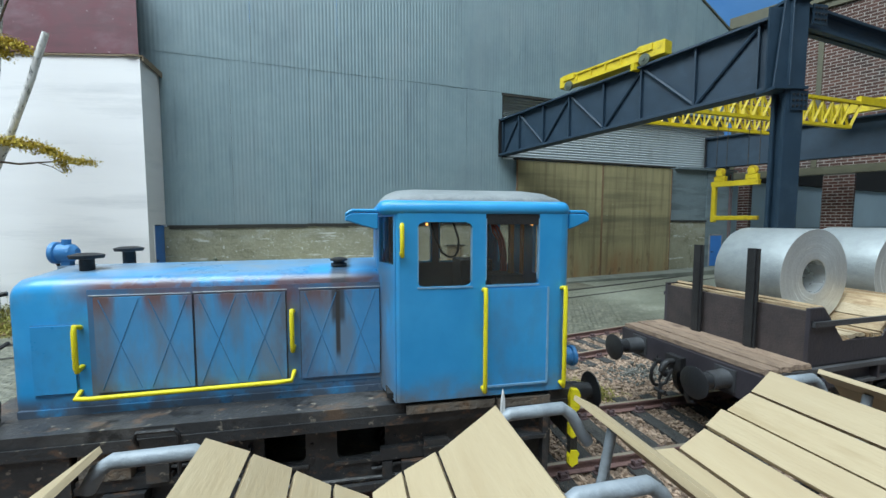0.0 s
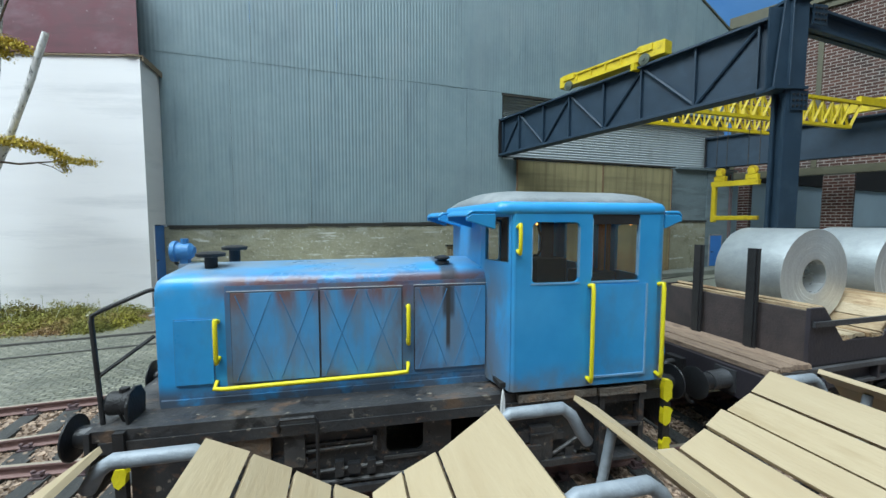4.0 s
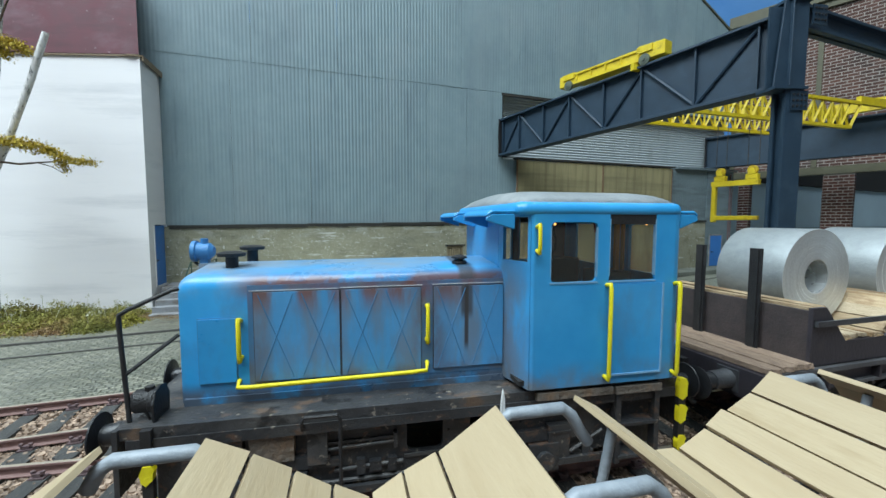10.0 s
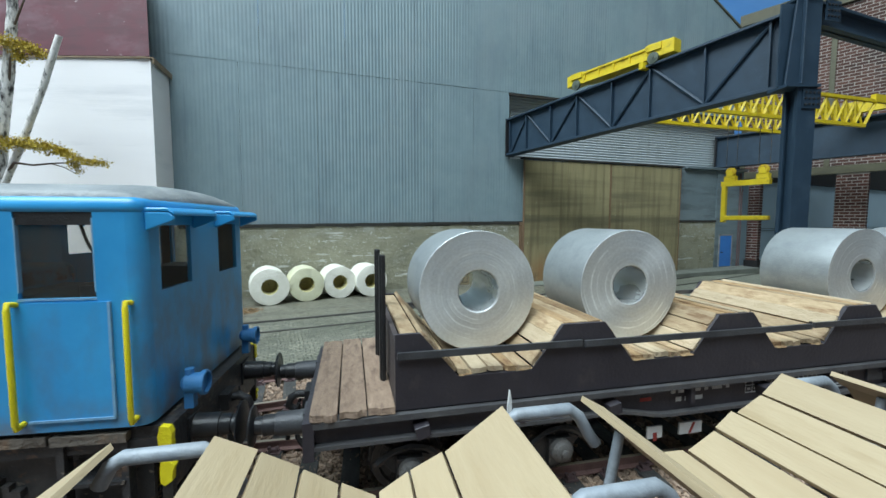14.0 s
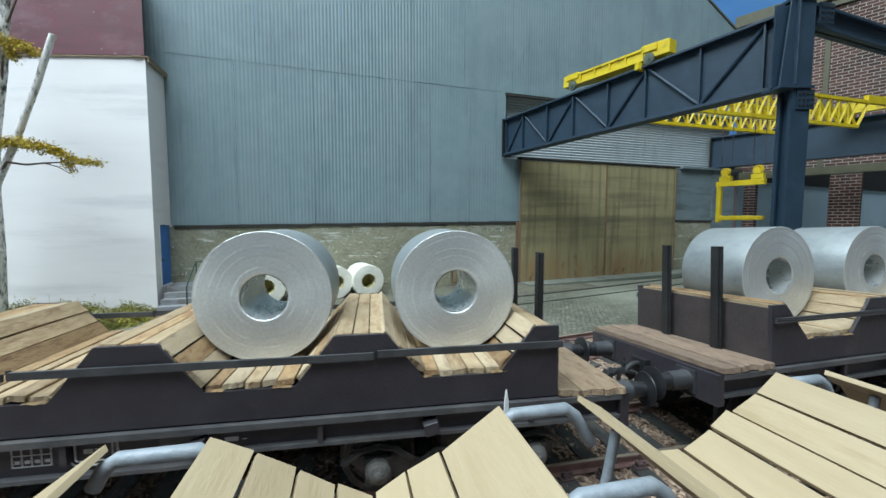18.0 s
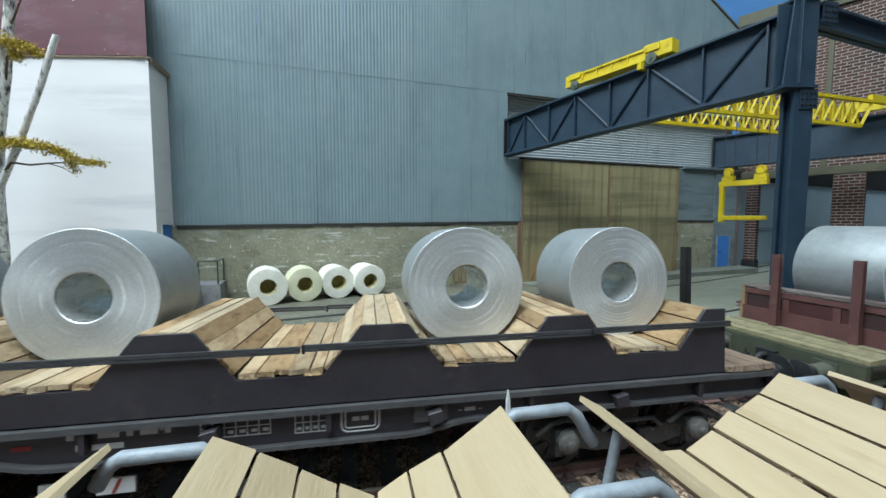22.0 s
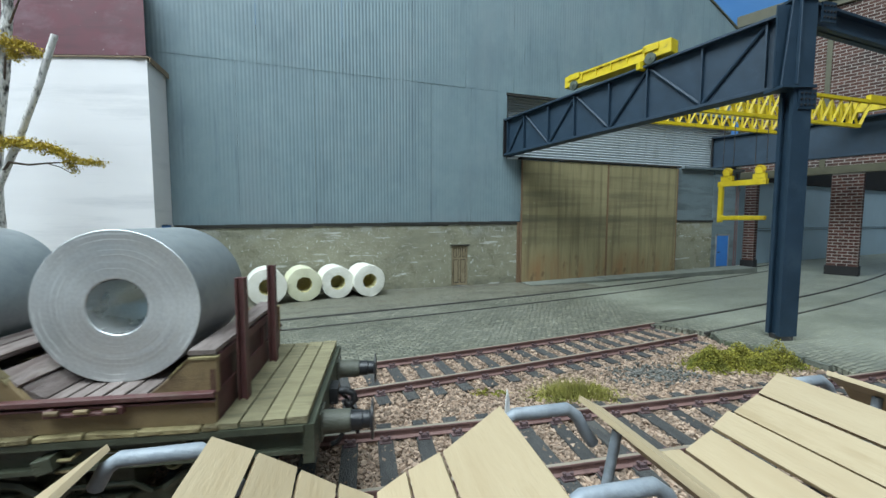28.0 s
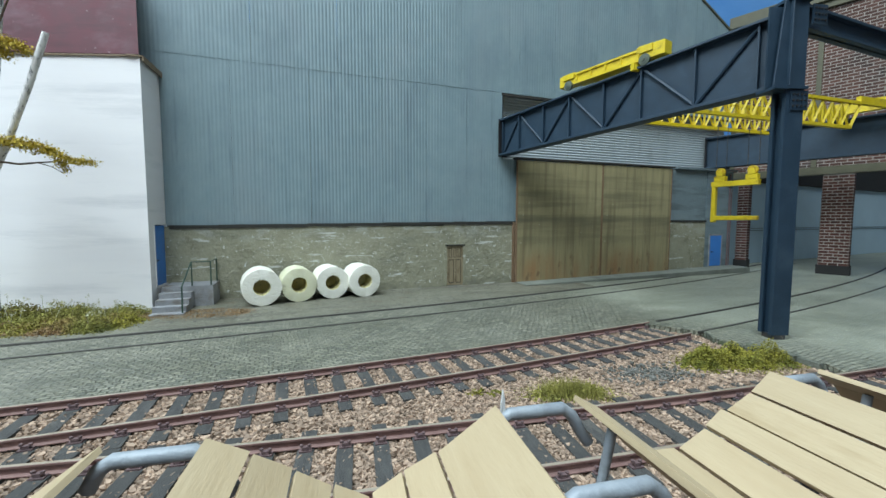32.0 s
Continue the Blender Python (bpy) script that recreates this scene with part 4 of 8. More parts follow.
def shed():
    root = thing("factory_shed", SHED, "tall factory shed, grey-blue corrugated sheet over a plaster base", "factory building")
    # upright sheets, two tiers, slightly lapped
    seams = [-14.2, -10.1, -6.75, -3.3, -0.9, 1.35, 3.52]
    for i, (a, b) in enumerate(zip(seams, seams[1:])):
        part("corrugated_sheet", corrugated(a, b - .014, 3.50 + (a + b) * .006, 10.75, -.004 * (i % 2)), SHEET, root, smooth=40)
    part("corrugated_sheet", corrugated(3.52, 4.55, 3.5, 7.05, 0.0), SHEET, root, smooth=40)
    seams = [-14.0, -9.2, -5.4, -1.9, 1.0, 3.9, 6.9, 9.9, 13.0, 16.1, 19.2, 22.2]
    for i, (a, b) in enumerate(zip(seams, seams[1:])):
        part("corrugated_sheet", corrugated(a, b - .014, 10.70, gable, -.014 - .004 * (i % 2)), SHEET, root, smooth=40)
    # verge boards on the gable
    bm = B()
    for a, b in ((4.8, 22.5), (-13, 4.8)):
        n = [(a, gable(a) if a > -12 else gable(-12.7)), (b, gable(min(b, 22.2)) - max(0, b - 22.2) * .56)]
        prism(bm, [n[0], n[1], (n[1][0], n[1][1] + .13), (n[0][0], n[0][1] + .13)], "y", -.10, .35)
    part("verge_board", bm, OLIVE_BAND, root)
    # wall core behind the sheets, with the opening over the big door
    bm = B()
    bx(bm, -14.2, 3.6, .07, .45, 3.3, 12.4)
    bx(bm, -5.0, 22.15, .07, .45, 11.0, 15.9)
    bx(bm, 16.0, 22.15, .07, .45, 0, 7.0)
    bx(bm, 3.6, 4.5, .07, .45, 0, 7.0)
    part("wall_core", bm, STRIP_DARK, root)
    bm = B()
    bx(bm, 3.45, 22.2, -.02, .07, 10.55, 10.68)
    part("lintel", bm, STRIP_DARK, root)
    part("pale_sheet", corrugated(3.4, 22.1, 7.0, 11.0, 0.75, 0.16, 0.03, flat=True), SHEET_LIGHT, root, "pale grey sheet with level ribs over the sliding door", smooth=40)
    # plaster base
    bm = B()
    bx(bm, -13.9, .06, -.05, .4, 0, 3.30)
    bx(bm, 1.30, 4.42, -.05, .4, 0, 3.42)
    bx(bm, .06, 1.30, -.05, .4, 2.36, 3.42)
    bmesh.ops.subdivide_edges(bm, edges=bm.edges[:], cuts=3)
    rnd = random.Random(8)
    part("plaster_base", bm, PLASTER, root, "rough grey-green plaster base with white scrapes and painted glints")
    # black strips put in for the shadow under the overhanging sheets
    for i in range(9):
        u = -12.65 + i * 1.9
        bm = B()
        prism(bm, [(u, 3.37 + rnd.uniform(-.03, .02) + u * .012), (u + 1.9, 3.37 + rnd.uniform(-.03, .02) + u * .012), (u + 1.9, 3.52 + u * .012), (u, 3.52 + u * .012)], "y", -.10, .02)
        part("drip_board", bm, STRIP_DARK, root)
    # right part: dark sheets over plaster, plain bay with the far blue door
    part("corrugated_sheet", corrugated(16.02, 19.6, 3.62, 7.05, -.01), SHEET_DARK, root, "dark blue-grey streaked sheet", smooth=40)
    bm = B()
    bx(bm, 16.02, 19.6, -.05, .06, 0, 3.50)
    part("plaster_base", bm, PLASTER, root)
    # the same painted shadow strip under the dark sheet
    bm = B()
    bx(bm, 16.02, 19.62, -.11, .06, 3.50, 3.62)
    part("drip_board", bm, STRIP_DARK, root)
    bm = B()
    bx(bm, 19.62, 22.1, -.08, .06, 0, 7.1)
    part("grey_bay", bm, SHEET_DARK, root, "plain grey end bay", bev=.02)
    bm = B()
    wire(bm, [(21.75, -.14, .1), (21.75, -.14, 6.9)], .045)
    wire(bm, [(21.95, -.14, .1), (21.95, -.14, 5.6), (22.05, -.14, 5.8)], .035)
    part("conduit", bm, CHAIR, root)
    bm = B()
    bx(bm, 16.55, 22.2, -.3, .5, 7.05, 7.2)
    part("ledge", bm, SHEET_DARK, root)
    # corner timber beside the sliding door
    bm = B()
    bx(bm, 4.20, 4.50, -.14, -.03, 0, 3.5)
    part("timber_post", bm, POST_WOOD, root, bev=.015)
    # small panelled door
    door = thing("door_1", SHED @ P(0.68, -.05, 0), "small tan panelled wooden door in the plaster base", "door", kind="structure")
    bm = B()
    for a in ((-.62, -.48, -.04, .12, 0, 2.36), (.48, .62, -.04, .12, 0, 2.36), (-.48, .48, -.04, .12, 2.22, 2.36)):
        bx(bm, *a)
    part("door_frame", bm, PLASTER, door, bev=.01)
    bm = B()
    bx(bm, -.56, .56, -.07, -.03, 2.20, 2.27)
    part("door_lintel", bm, STRIP_DARK, door, "dark drip board over the door", bev=.008)
    # near-black backing paints the shade in the grooves round the panels
    bm = B()
    bx(bm, -.47, .47, .03, .09, 0.03, 2.2)
    part("door_back", bm, DOOR_SHADE, door, "dark backing with the grooves' shade put into its colour")
    bm = B()
    for u in (-.47, .36):
        bx(bm, u, u + .11, .0, .03, 0.03, 2.2)
    for u in (-.165, .085):
        bx(bm, u, u + .08, .0, .03, 1.57, 2.08)
    bx(bm, -.05, .05, .0, .03, .15, 1.45)
    for z in (.03, 1.45, 2.08):
        bx(bm, -.36, .36, -.001, .03, z, z + .12)
    part("door_leaf", bm, DOOR_TAN, door, "tan leaf with three upper and two lower panels")
    for a in ((-.325, -.20, 1.60, 2.05), (-.05, .05, 1.60, 2.05), (.20, .325, 1.60, 2.05), (-.325, -.085, .19, 1.41), (.085, .325, .19, 1.41)):
        bm = B()
        bx(bm, a[0], a[1], .012, .03, a[2], a[3])
        part("panel", bm, DOOR_TAN, door, bev=.006)
    # pavement strip rising along the doors to the end bay
    bm = B()
    prism(bm, [(4.4, .0), (22.2, .0), (22.2, .36), (16.0, .26), (4.4, .05)], "y", -1.5, -.06)
    solid("pavement_strip", bm, CONCRETE_PALE, "pale concrete strip rising along the shed doors", "pavement", m=SHED, kind="structure", bev=.01)
    # blue door at the far end
    door = thing("door_2", SHED @ P(20.62, -.09, .34), "bright blue steel door in the grey end bay", "door", kind="structure")
    bm = B()
    bx(bm, -.66, -.56, -.03, .03, 0, 2.3)
    bx(bm, .56, .66, -.03, .03, 0, 2.3)
    bx(bm, -.56, .56, -.03, .03, 2.2, 2.3)
    part("door_frame", bm, CONCRETE, door)
    bm = B()
    bx(bm, -.55, .55, -.02, .03, .04, 2.19)
    part("door_leaf", bm, BLUE_DOOR, door, bev=.01)
    bm = B()
    bx(bm, -.45, -.25, -.06, -.02, 1.0, 1.06)
    part("handle", bm, BLACK, door)


shed()


def sliding_doors():
    """Two tall leaves on a top rail in front of the shed."""
    for (a, b), boards in (((4.36, 10.33), 7), ((10.36, 16.0), 6)):
        root = thing("sliding_door", SHED @ P(a, -.30, 0), "tall brown stained sliding door leaf, rusty at the foot", "sliding door", "leaves of the shed door")
        w = b - a
        cuts = [0, .49 * w, w] if a < 5 else [0, .55 * w, w]
        for i, (p, q) in enumerate(zip(cuts, cuts[1:])):
            bm = B()
            bx(bm, p, q - .015, 0, .09, .06, 7.0 + .02 * i)
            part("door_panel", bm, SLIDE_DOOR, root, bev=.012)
        bm = B()
        bx(bm, -.02, .03, -.03, .10, .05, 7.02)
        bx(bm, w - .05, w, -.03, .10, .05, 7.02)
        part("edge_strip", bm, POST_WOOD, root)
    bm = B()
    bx(bm, 4.3, 16.2, -.38, -.2, 7.06, 7.16)
    bx(bm, 4.3, 16.2, -.2, .1, 7.08, 7.16)
    solid("door_rail", bm, STRIP_DARK, "dark rail carrying the sliding shed doors", "door rail", m=SHED)


sliding_doors()


# ---- white house ----
def white_house():
    C0, C1 = (-11.52, 15.58), (-12.10, 17.48)
    Lx = -30
    ly = 15.58 + (Lx + 11.35) * math.tan(radians(2.5))
    root = thing("white_house", P(C0[0], C0[1], -.04), "whitewashed house with maroon boarding above the eaves", "house")

    def rel(p):
        return p[0] - C0[0], p[1] - C0[1]
    z1 = 9.77
    bm = B()
    prism(bm, [rel(p) for p in (C0, (Lx, ly), (Lx, ly + .4), (C0[0] - .35, C0[1] + .4))], "z", 0, z1)
    part("front_wall", bm, WHITE_WALL, root, "white front wall with grey level streaks")
    sx, sy = rel(C1)
    ln = math.hypot(sx, sy)
    d = (sx / ln, sy / ln)
    nrm = (-d[1], d[0])

    def side(a, b, t0, t1):
        return [(d[0] * a + nrm[0] * t0, d[1] * a + nrm[1] * t0), (d[0] * b + nrm[0] * t0, d[1] * b + nrm[1] * t0),
                (d[0] * b + nrm[0] * t1, d[1] * b + nrm[1] * t1), (d[0] * a + nrm[0] * t1, d[1] * a + nrm[1] * t1)]
    bm = B()
    q = side(.01, .52, .004, .35)
    q[3] = (d[0] * .22 + nrm[0] * .35, d[1] * .22 + nrm[1] * .35)
    prism(bm, q, "z", 0, z1)
    prism(bm, side(.52, ln, .004, .35), "z", 3.4, z1)
    prism(bm, side(.52, ln, .004, .35), "z", 0, .86)
    prism(bm, side(ln - .16, ln, .004, .35), "z", .86, 3.4)
    part("side_wall", bm, WHITE_WALL, root)
    bm = B()
    prism(bm, [rel(p) for p in ((C0[0] + .03, C0[1] - .06), (Lx, ly - .06), (Lx, ly + .5), (C0[0] - .4, C0[1] + .5))], "z", z1, z1 + .06)
    prism(bm, side(-.05, ln + .3, -.10, .4), "z", z1 + .001, z1 + .058)
    prism(bm, side(-.04, ln + .3, -.13, -.08), "z", z1 - .16, z1 + .05)
    part("eave_board", bm, EAVE, root, "thin brown eave board")
    bm = B()
    # steep boarded roof slope leaning back to the shed
    k = C0[0] / C0[1]
    rows = []
    for y, z in ((C0[1] - .03, z1 + .09), (16.4, 13.4), (17.4, 13.4), (C0[1] + .45, z1 + .09)):
        rows.append([bm.verts.new((k * y - .03 - C0[0], y - C0[1], z)), bm.verts.new((Lx - C0[0], y + ly - 15.58 - C0[1], z))])
    for i in range(4):
        a, b = rows[i], rows[(i + 1) % 4]
        bm.faces.new((a[0], a[1], b[1], b[0]))
    bm.faces.new([r_[0] for r_ in rows])
    bm.faces.new([r_[1] for r_ in rows[::-1]])
    bmesh.ops.recalc_face_normals(bm, faces=bm.faces)
    part("maroon_boarding", bm, MAROON, root, "maroon boarding with pale scuffs")
    door = thing("door_3", P(C0[0], C0[1], -.04), "narrow bright blue door at the head of the steps", "door", kind="structure")
    bm = B()
    prism(bm, side(.56, ln - .19, .06, .12), "z", .88, 3.36)
    part("door_leaf", bm, BLUE_DOOR, door)
    bm = B()
    prism(bm, side(ln - .19, ln - .12, -.03, .10), "z", .86, 3.40)
    prism(bm, side(.50, .56, -.02, .10), "z", .86, 3.40)
    part("door_frame", bm, WHITE_WALL, door)
    bm = B()
    prism(bm, side(.72, .9, .0, .05), "z", 1.9, 1.95)
    part("handle", bm, BLACK, door)


white_house()


def stair():
    root = thing("entrance_steps", SHED @ P(-12.1, -1.4, 0), "grey concrete steps and landing with a thin green handrail", "steps")
    bm = B()
    bx(bm, -.55, 1.30, -.05, 1.34, 0, .86)
    part("landing", bm, CONCRETE, root, bev=.02)
    for i in range(4):
        bm = B()
        bx(bm, -.55, .58, -.05 - .40 * (i + 1), -.05 - .40 * i, 0, .86 - .20 * (i + 1))
        part("step", bm, CONCRETE, root, bev=.02)
    for pts in ([(1.22, 1.25, .86), (1.22, 1.25, 1.86), (1.22, .02, 1.86), (1.22, .02, .86)], [(1.22, .02, 1.86), (.52, .02, 1.86), (.52, .02, .86)], [(.52, .02, 1.86), (.52, -1.5, 1.05), (.52, -1.55, .06)]):
        bm = B()
        wire(bm, pts, .028, 6)
        part("handrail", bm, GREEN_BAR, root)


stair()


def roll(u, v, r, ln, turn, mat, tilt=0.0):
    root = thing("foam_roll", SHED @ P(u, v, 0) @ P(0, 0, 0, turn), "white foam roll standing by the shed wall" if mat is PAPER else "yellowed foam roll standing by the shed wall", "paper roll", "rolls by the shed")
    rnd = random.Random(int(u * 100))
    bm = B()
    lathe(bm, [(.335, .0), (r - .03, -.006), (r - .006, .002), (r, .022), (r, ln - .08), (r - .04, ln), (.335, ln)], (0, 0, r), n=40, close=True)
    for v_ in bm.verts:
        v_.co += Vector((rnd.uniform(-1, 1), rnd.uniform(-1, 1), rnd.uniform(-1, 1))) * .010
        v_.co.z = max(v_.co.z, 0.0)
    part("roll_body", bm, mat, root, smooth=28)
    bm = B()
    lathe(bm, [(.335, .02), (.315, .20), (.31, .85), (.18, .86), (.02, .86)], (0, 0, r), n=28)
    bmesh.ops.delete(bm, geom=[f for f in bm.faces if len(f.verts) > 4], context="FACES_ONLY")
    bmesh.ops.reverse_faces(bm, faces=bm.faces)
    part("core", bm, FOAM_IN, root, "yellowish foam core")


roll(-8.84, -2.35, .78, 1.5, 9, PAPER)
roll(-7.37, -1.95, .75, 1.5, 8, PAPER_YEL)
roll(-5.92, -1.65, .74, 1.45, 9, PAPER)
roll(-4.47, -1.70, .75, 1.45, 10, PAPER)


# ---- brick hall ----
def brick_hall():
    A, ang = (22.75, 30.3), math.degrees(math.atan2(-.77, .64))
    root = thing("brick_hall", P(A[0], A[1], -.04, ang), "dark red brick works hall with steel bands over open bays", "factory building")
    rnd = random.Random(5)
    # local: u along the front (towards the viewer), +v into the hall
    bl, bh, mo = .56, .20, .048
    shared = {}

    def brick_me(w, dpt):
        key = (round(w, 2), round(dpt, 2))
        if key not in shared:
            bm = B()
            bx(bm, -w / 2, w / 2, -.014, dpt, 0, bh - mo)
            shared[key] = mesh_of("brick", bm, BRICK)
        return shared[key]

    def pier(u0, u1, z1, dv):
        bm = B()
        bx(bm, u0 + .012, u1 - .012, .0, dv, .45, z1)
        pr = part("pier", bm, MORTAR, root)
        bm = B()
        bx(bm, u0 - .08, u1 + .08, -.08, dv + .06, 0, .62)
        part("pier_foot", bm, DARK, root, "black painted foot", bev=.02)
        z, row = .62, 0
        while z < z1 - .1:
            w = u1 - u0
            n = max(1, round(w / bl))
            xs = [u0 + w * k / n for k in range(n + 1)] if row % 2 == 0 else [u0] + [u0 + w * (k + .5) / n for k in range(n)] + [u1]
            for a, b in zip(xs, xs[1:]):
                if b - a > .12:
                    again("brick", brick_me(b - a - mo, .3), pr, P((a + b) / 2, rnd.uniform(-.005, .005), z))
            for uu, sg in ((u0, -1), (u1, 1)):
                m = P(uu + sg * .004, dv / 2, z) @ P(0, 0, 0, 90 if sg > 0 else -90)
                again("brick", brick_me(dv - .05, .05), pr, m)
            z += bh
            row += 1

    pier(-.37, .31, 6.72, .8)
    pier(4.32, 5.80, 6.72, .8)
    pier(10.6, 12.0, 6.72, .8)
    # beam over the bays, brick band, upper wall
    bm = B()
    bx(bm, -1.1, 13, -.10, .5, 6.70, 7.20)
    part("steel_band", bm, OLIVE_BAND, root, bev=.02)
    bm = B()
    bx(bm, -1.0, 13, .0, .45, 7.20, 18.6)
    part("upper_wall", bm, MORTAR, root)
    bm = B()
    z, row = 7.23, 0
    while z < 18.5:
        u = -1.0 - (row % 2) * bl / 2
        while u < 13:
            a, b = max(u, -1.0), min(u + bl - mo, 13)
            if b - a > .1:
                o = rnd.uniform(-.006, .006)
                bx(bm, a, b, o - .015, .06, z, z + bh - mo)
            u += bl
        z += bh
        row += 1
    part("brick_run", bm, BRICK_RUN, root)["kind"] = "stuff"
    for u in (3.80, -.85, 9.6):
        bm = B()
        bx(bm, u - .14, u + .14, -.12, .03, 7.20, 17.5)
        part("pilaster", bm, OLIVE_BAND, root, "olive steel pilaster", bev=.02)
    bm = B()
    bx(bm, -1.15, 13, -.22, .2, 17.5, 17.92)
    bx(bm, -1.35, 13, -.42, .2, 17.92, 18.7)
    part("cornice", bm, OLIVE_BAND, root, bev=.03)
    # inside: pale blue back wall running on from the shed, painted shade over it
    back = P(A[0], A[1], -.04, ang).inverted() @ P(25.3, 33.2, -.04, 25.67)
    bm = B()
    bx(bm, -4.2, 42, 0, .3, 0, 6.75)
    part("inner_wall", bm, HALL_BLUE, root, "plain blue-grey hall wall", m=back)
    bm = B()
    bx(bm, 0, 42, -.05, -.002, 2.74, 2.79)
    bx(bm, 0, 42, -.05, -.002, 2.92, 2.96)
    part("wall_line", bm, SHEET_DARK, root, m=back)
    bm = B()
    bx(bm, -4.2, 42, -.3, .3, 6.75, 9.0)
    part("dark_lintel", bm, DARK, root, "dark band put in as the shade above the inner wall", m=back)


brick_hall()


# ---- crane gantry ----
R1A, R1B = Vector((10.0, 12.3)), Vector((3.35, 22.6))       # first runway: post end, shed end
R2A, R2B = Vector((26.8, 18.8)), Vector((18.9, 28.9))       # second runway


def gantry():
    root = thing("crane_gantry", P(10.25, 12.1, -.04), "dark blue steel crane runway on a tall column", "crane gantry")

    def girder(a, b, low, high, nodes=()):
        """A plate girder; low and high are (z at the column, fall per metre) of its lower and upper edge."""
        d = (b - a)
        L = d.length
        turn = math.degrees(math.atan2(d.y, d.x))
        m = P(a.x - 10.25, a.y - 12.1, .04, turn)

        def zl(u):
            return low[0] - low[1] * u

        def zh(u):
            return high[0] - high[1] * u
        bm = B()
        prism(bm, [(-.05, zl(0)), (L, zl(L)), (L, zh(L)), (-.05, zh(0))], "y", -.03, .03)
        part("web", bm, CRANE_BLUE, root, m=m)
        for f, o, h in ((zl, 0, .11), (zh, -.09, .09)):
            bm = B()
            prism(bm, [(-.05, f(0) + o), (L + .02, f(L) + o), (L + .02, f(L) + o + h), (-.05, f(0) + o + h)], "y", -.28, .28)
            part("flange", bm, CRANE_BLUE, root, bev=.012, m=m)
        for k, (p, q) in enumerate(zip(nodes, nodes[1:])):
            za, zb = (zh(p) - .10, zl(q) + .12) if k % 2 == 0 else (zl(p) + .12, zh(q) - .10)
            bm = B()
            rod(bm, (p, .085, za), (q, .085, zb), .058, n=6)
            part("brace", bm, CRANE_BLUE, root, m=m)
        for p in nodes:
            bm = B()
            bx(bm, p - .028, p + .028, .03, .19, zl(p) + .105, zh(p) - .085)
            part("stiffener", bm, CRANE_BLUE, root, m=m)
        bm = B()
        bx(bm, L, L + .06, -.30, .30, zl(L) - .04, zh(L) + .02)
        plate = part("end_plate", bm, BLACK, root, m=m)
        for z in (.35, 1.6):
            bm = B()
            rod(bm, (L + .06, .18, zl(L) + z), (L + .10, .18, zl(L) + z), .06, n=6)
            part("bolt", bm, CRANE_BLUE, plate)

    girder(R1A, R1B, (7.46, .026), (9.63, .041), (.43, 2.23, 4.17, 5.81, 7.60, 9.17, 10.85, 12.12))
    girder(R2A, R2B, (7.25, 0), (9.40, 0))
    # column: H section with lipped flanges
    for x, y, tall, turn in ((10.17, 12.05, 9.82, 2), (26.8, 18.6, 9.82, 20)):
        m = P(x - 10.25, y - 12.1, .04, turn)
        for nm, q in (("flange", (-.27, .27, -.25, -.19, .1, tall)), ("flange", (-.27, .27, .19, .25, .1, tall)), ("web", (-.13, -.04, -.187, .187, .1, tall)),
                      ("flange_lip", (-.27, -.23, -.187, -.13, .1, 7.2)), ("flange_lip", (-.27, -.23, .13, .187, .1, 7.2))):
            bm = B()
            bx(bm, *q)
            part("column_" + nm, bm, CRANE_BLUE, root, bev=.012, m=m)
        bm = B()
        bx(bm, -.18, .18, -.24, .20, -.05, .10)
        part("base_plate", bm, FRAME_BLACK, root, bev=.02, m=m)
        bm = B()
        bx(bm, -.36, .36, -.34, .34, tall, tall + .08)
        part("cap_plate", bm, CRANE_BLUE, root, bev=.015, m=m)
        bm = B()
        bx(bm, -.68, .30, -.34, .34, 7.34, 7.42)
        part("seat_plate", bm, CRANE_BLUE, root, bev=.015, m=m)
        bm = B()
        prism(bm, [(-.66, 7.42), (-.27, 7.42), (-.27, tall), (-.44, tall)], "y", -.25, -.19)
        part("gusset", bm, CRANE_BLUE, root, bev=.01, m=m)
        bm = B()
        bx(bm, -.72, -.27, -.06, .0, 7.42, tall - .1)
        part("girder_end", bm, CRANE_BLUE, root, m=m)
        bm = B()
        prism(bm, [(-.29, 7.42), (-.24, 7.42), (-.24, tall), (-.29, tall)], "y", -.36, -.25)
        part("gusset", bm, CRANE_BLUE, root, bev=.01, m=m)
    # cross beam between the columns
    d = Vector((26.8 - 10.25, 18.6 - 12.05))
    m = P(0, -.05, .04, math.degrees(math.atan2(d.y, d.x)))
    L = d.length
    bm = B()
    bx(bm, .25, L - .2, -.03, .03, 9.15, 9.8)
    part("cross_web", bm, CRANE_BLUE, root, m=m)
    for z in (9.15, 9.72):
        bm = B()
        bx(bm, .25, L - .2, -.2, .2, z, z + .08)
        part("cross_flange", bm, CRANE_BLUE, root, bev=.01, m=m)
    for x0, z0 in ((.28, 9.2), (-.24, 6.75)):
        bm = B()
        bx(bm, x0, x0 + .52, -.285, -.255, z0, z0 + .55)
        pl = part("splice_plate", bm, CRANE_BLUE, root, m=P(0, -.05, .04, 12 if x0 > 0 else 2))
        for i in range(4):
            for k in range(3):
                bm = B()
                rod(bm, (x0 + .08 + .12 * i, -.285, z0 + .12 + .16 * k), (x0 + .08 + .12 * i, -.315, z0 + .12 + .16 * k), .035, n=6)
                part("bolt", bm, BLACK, pl)


gantry()


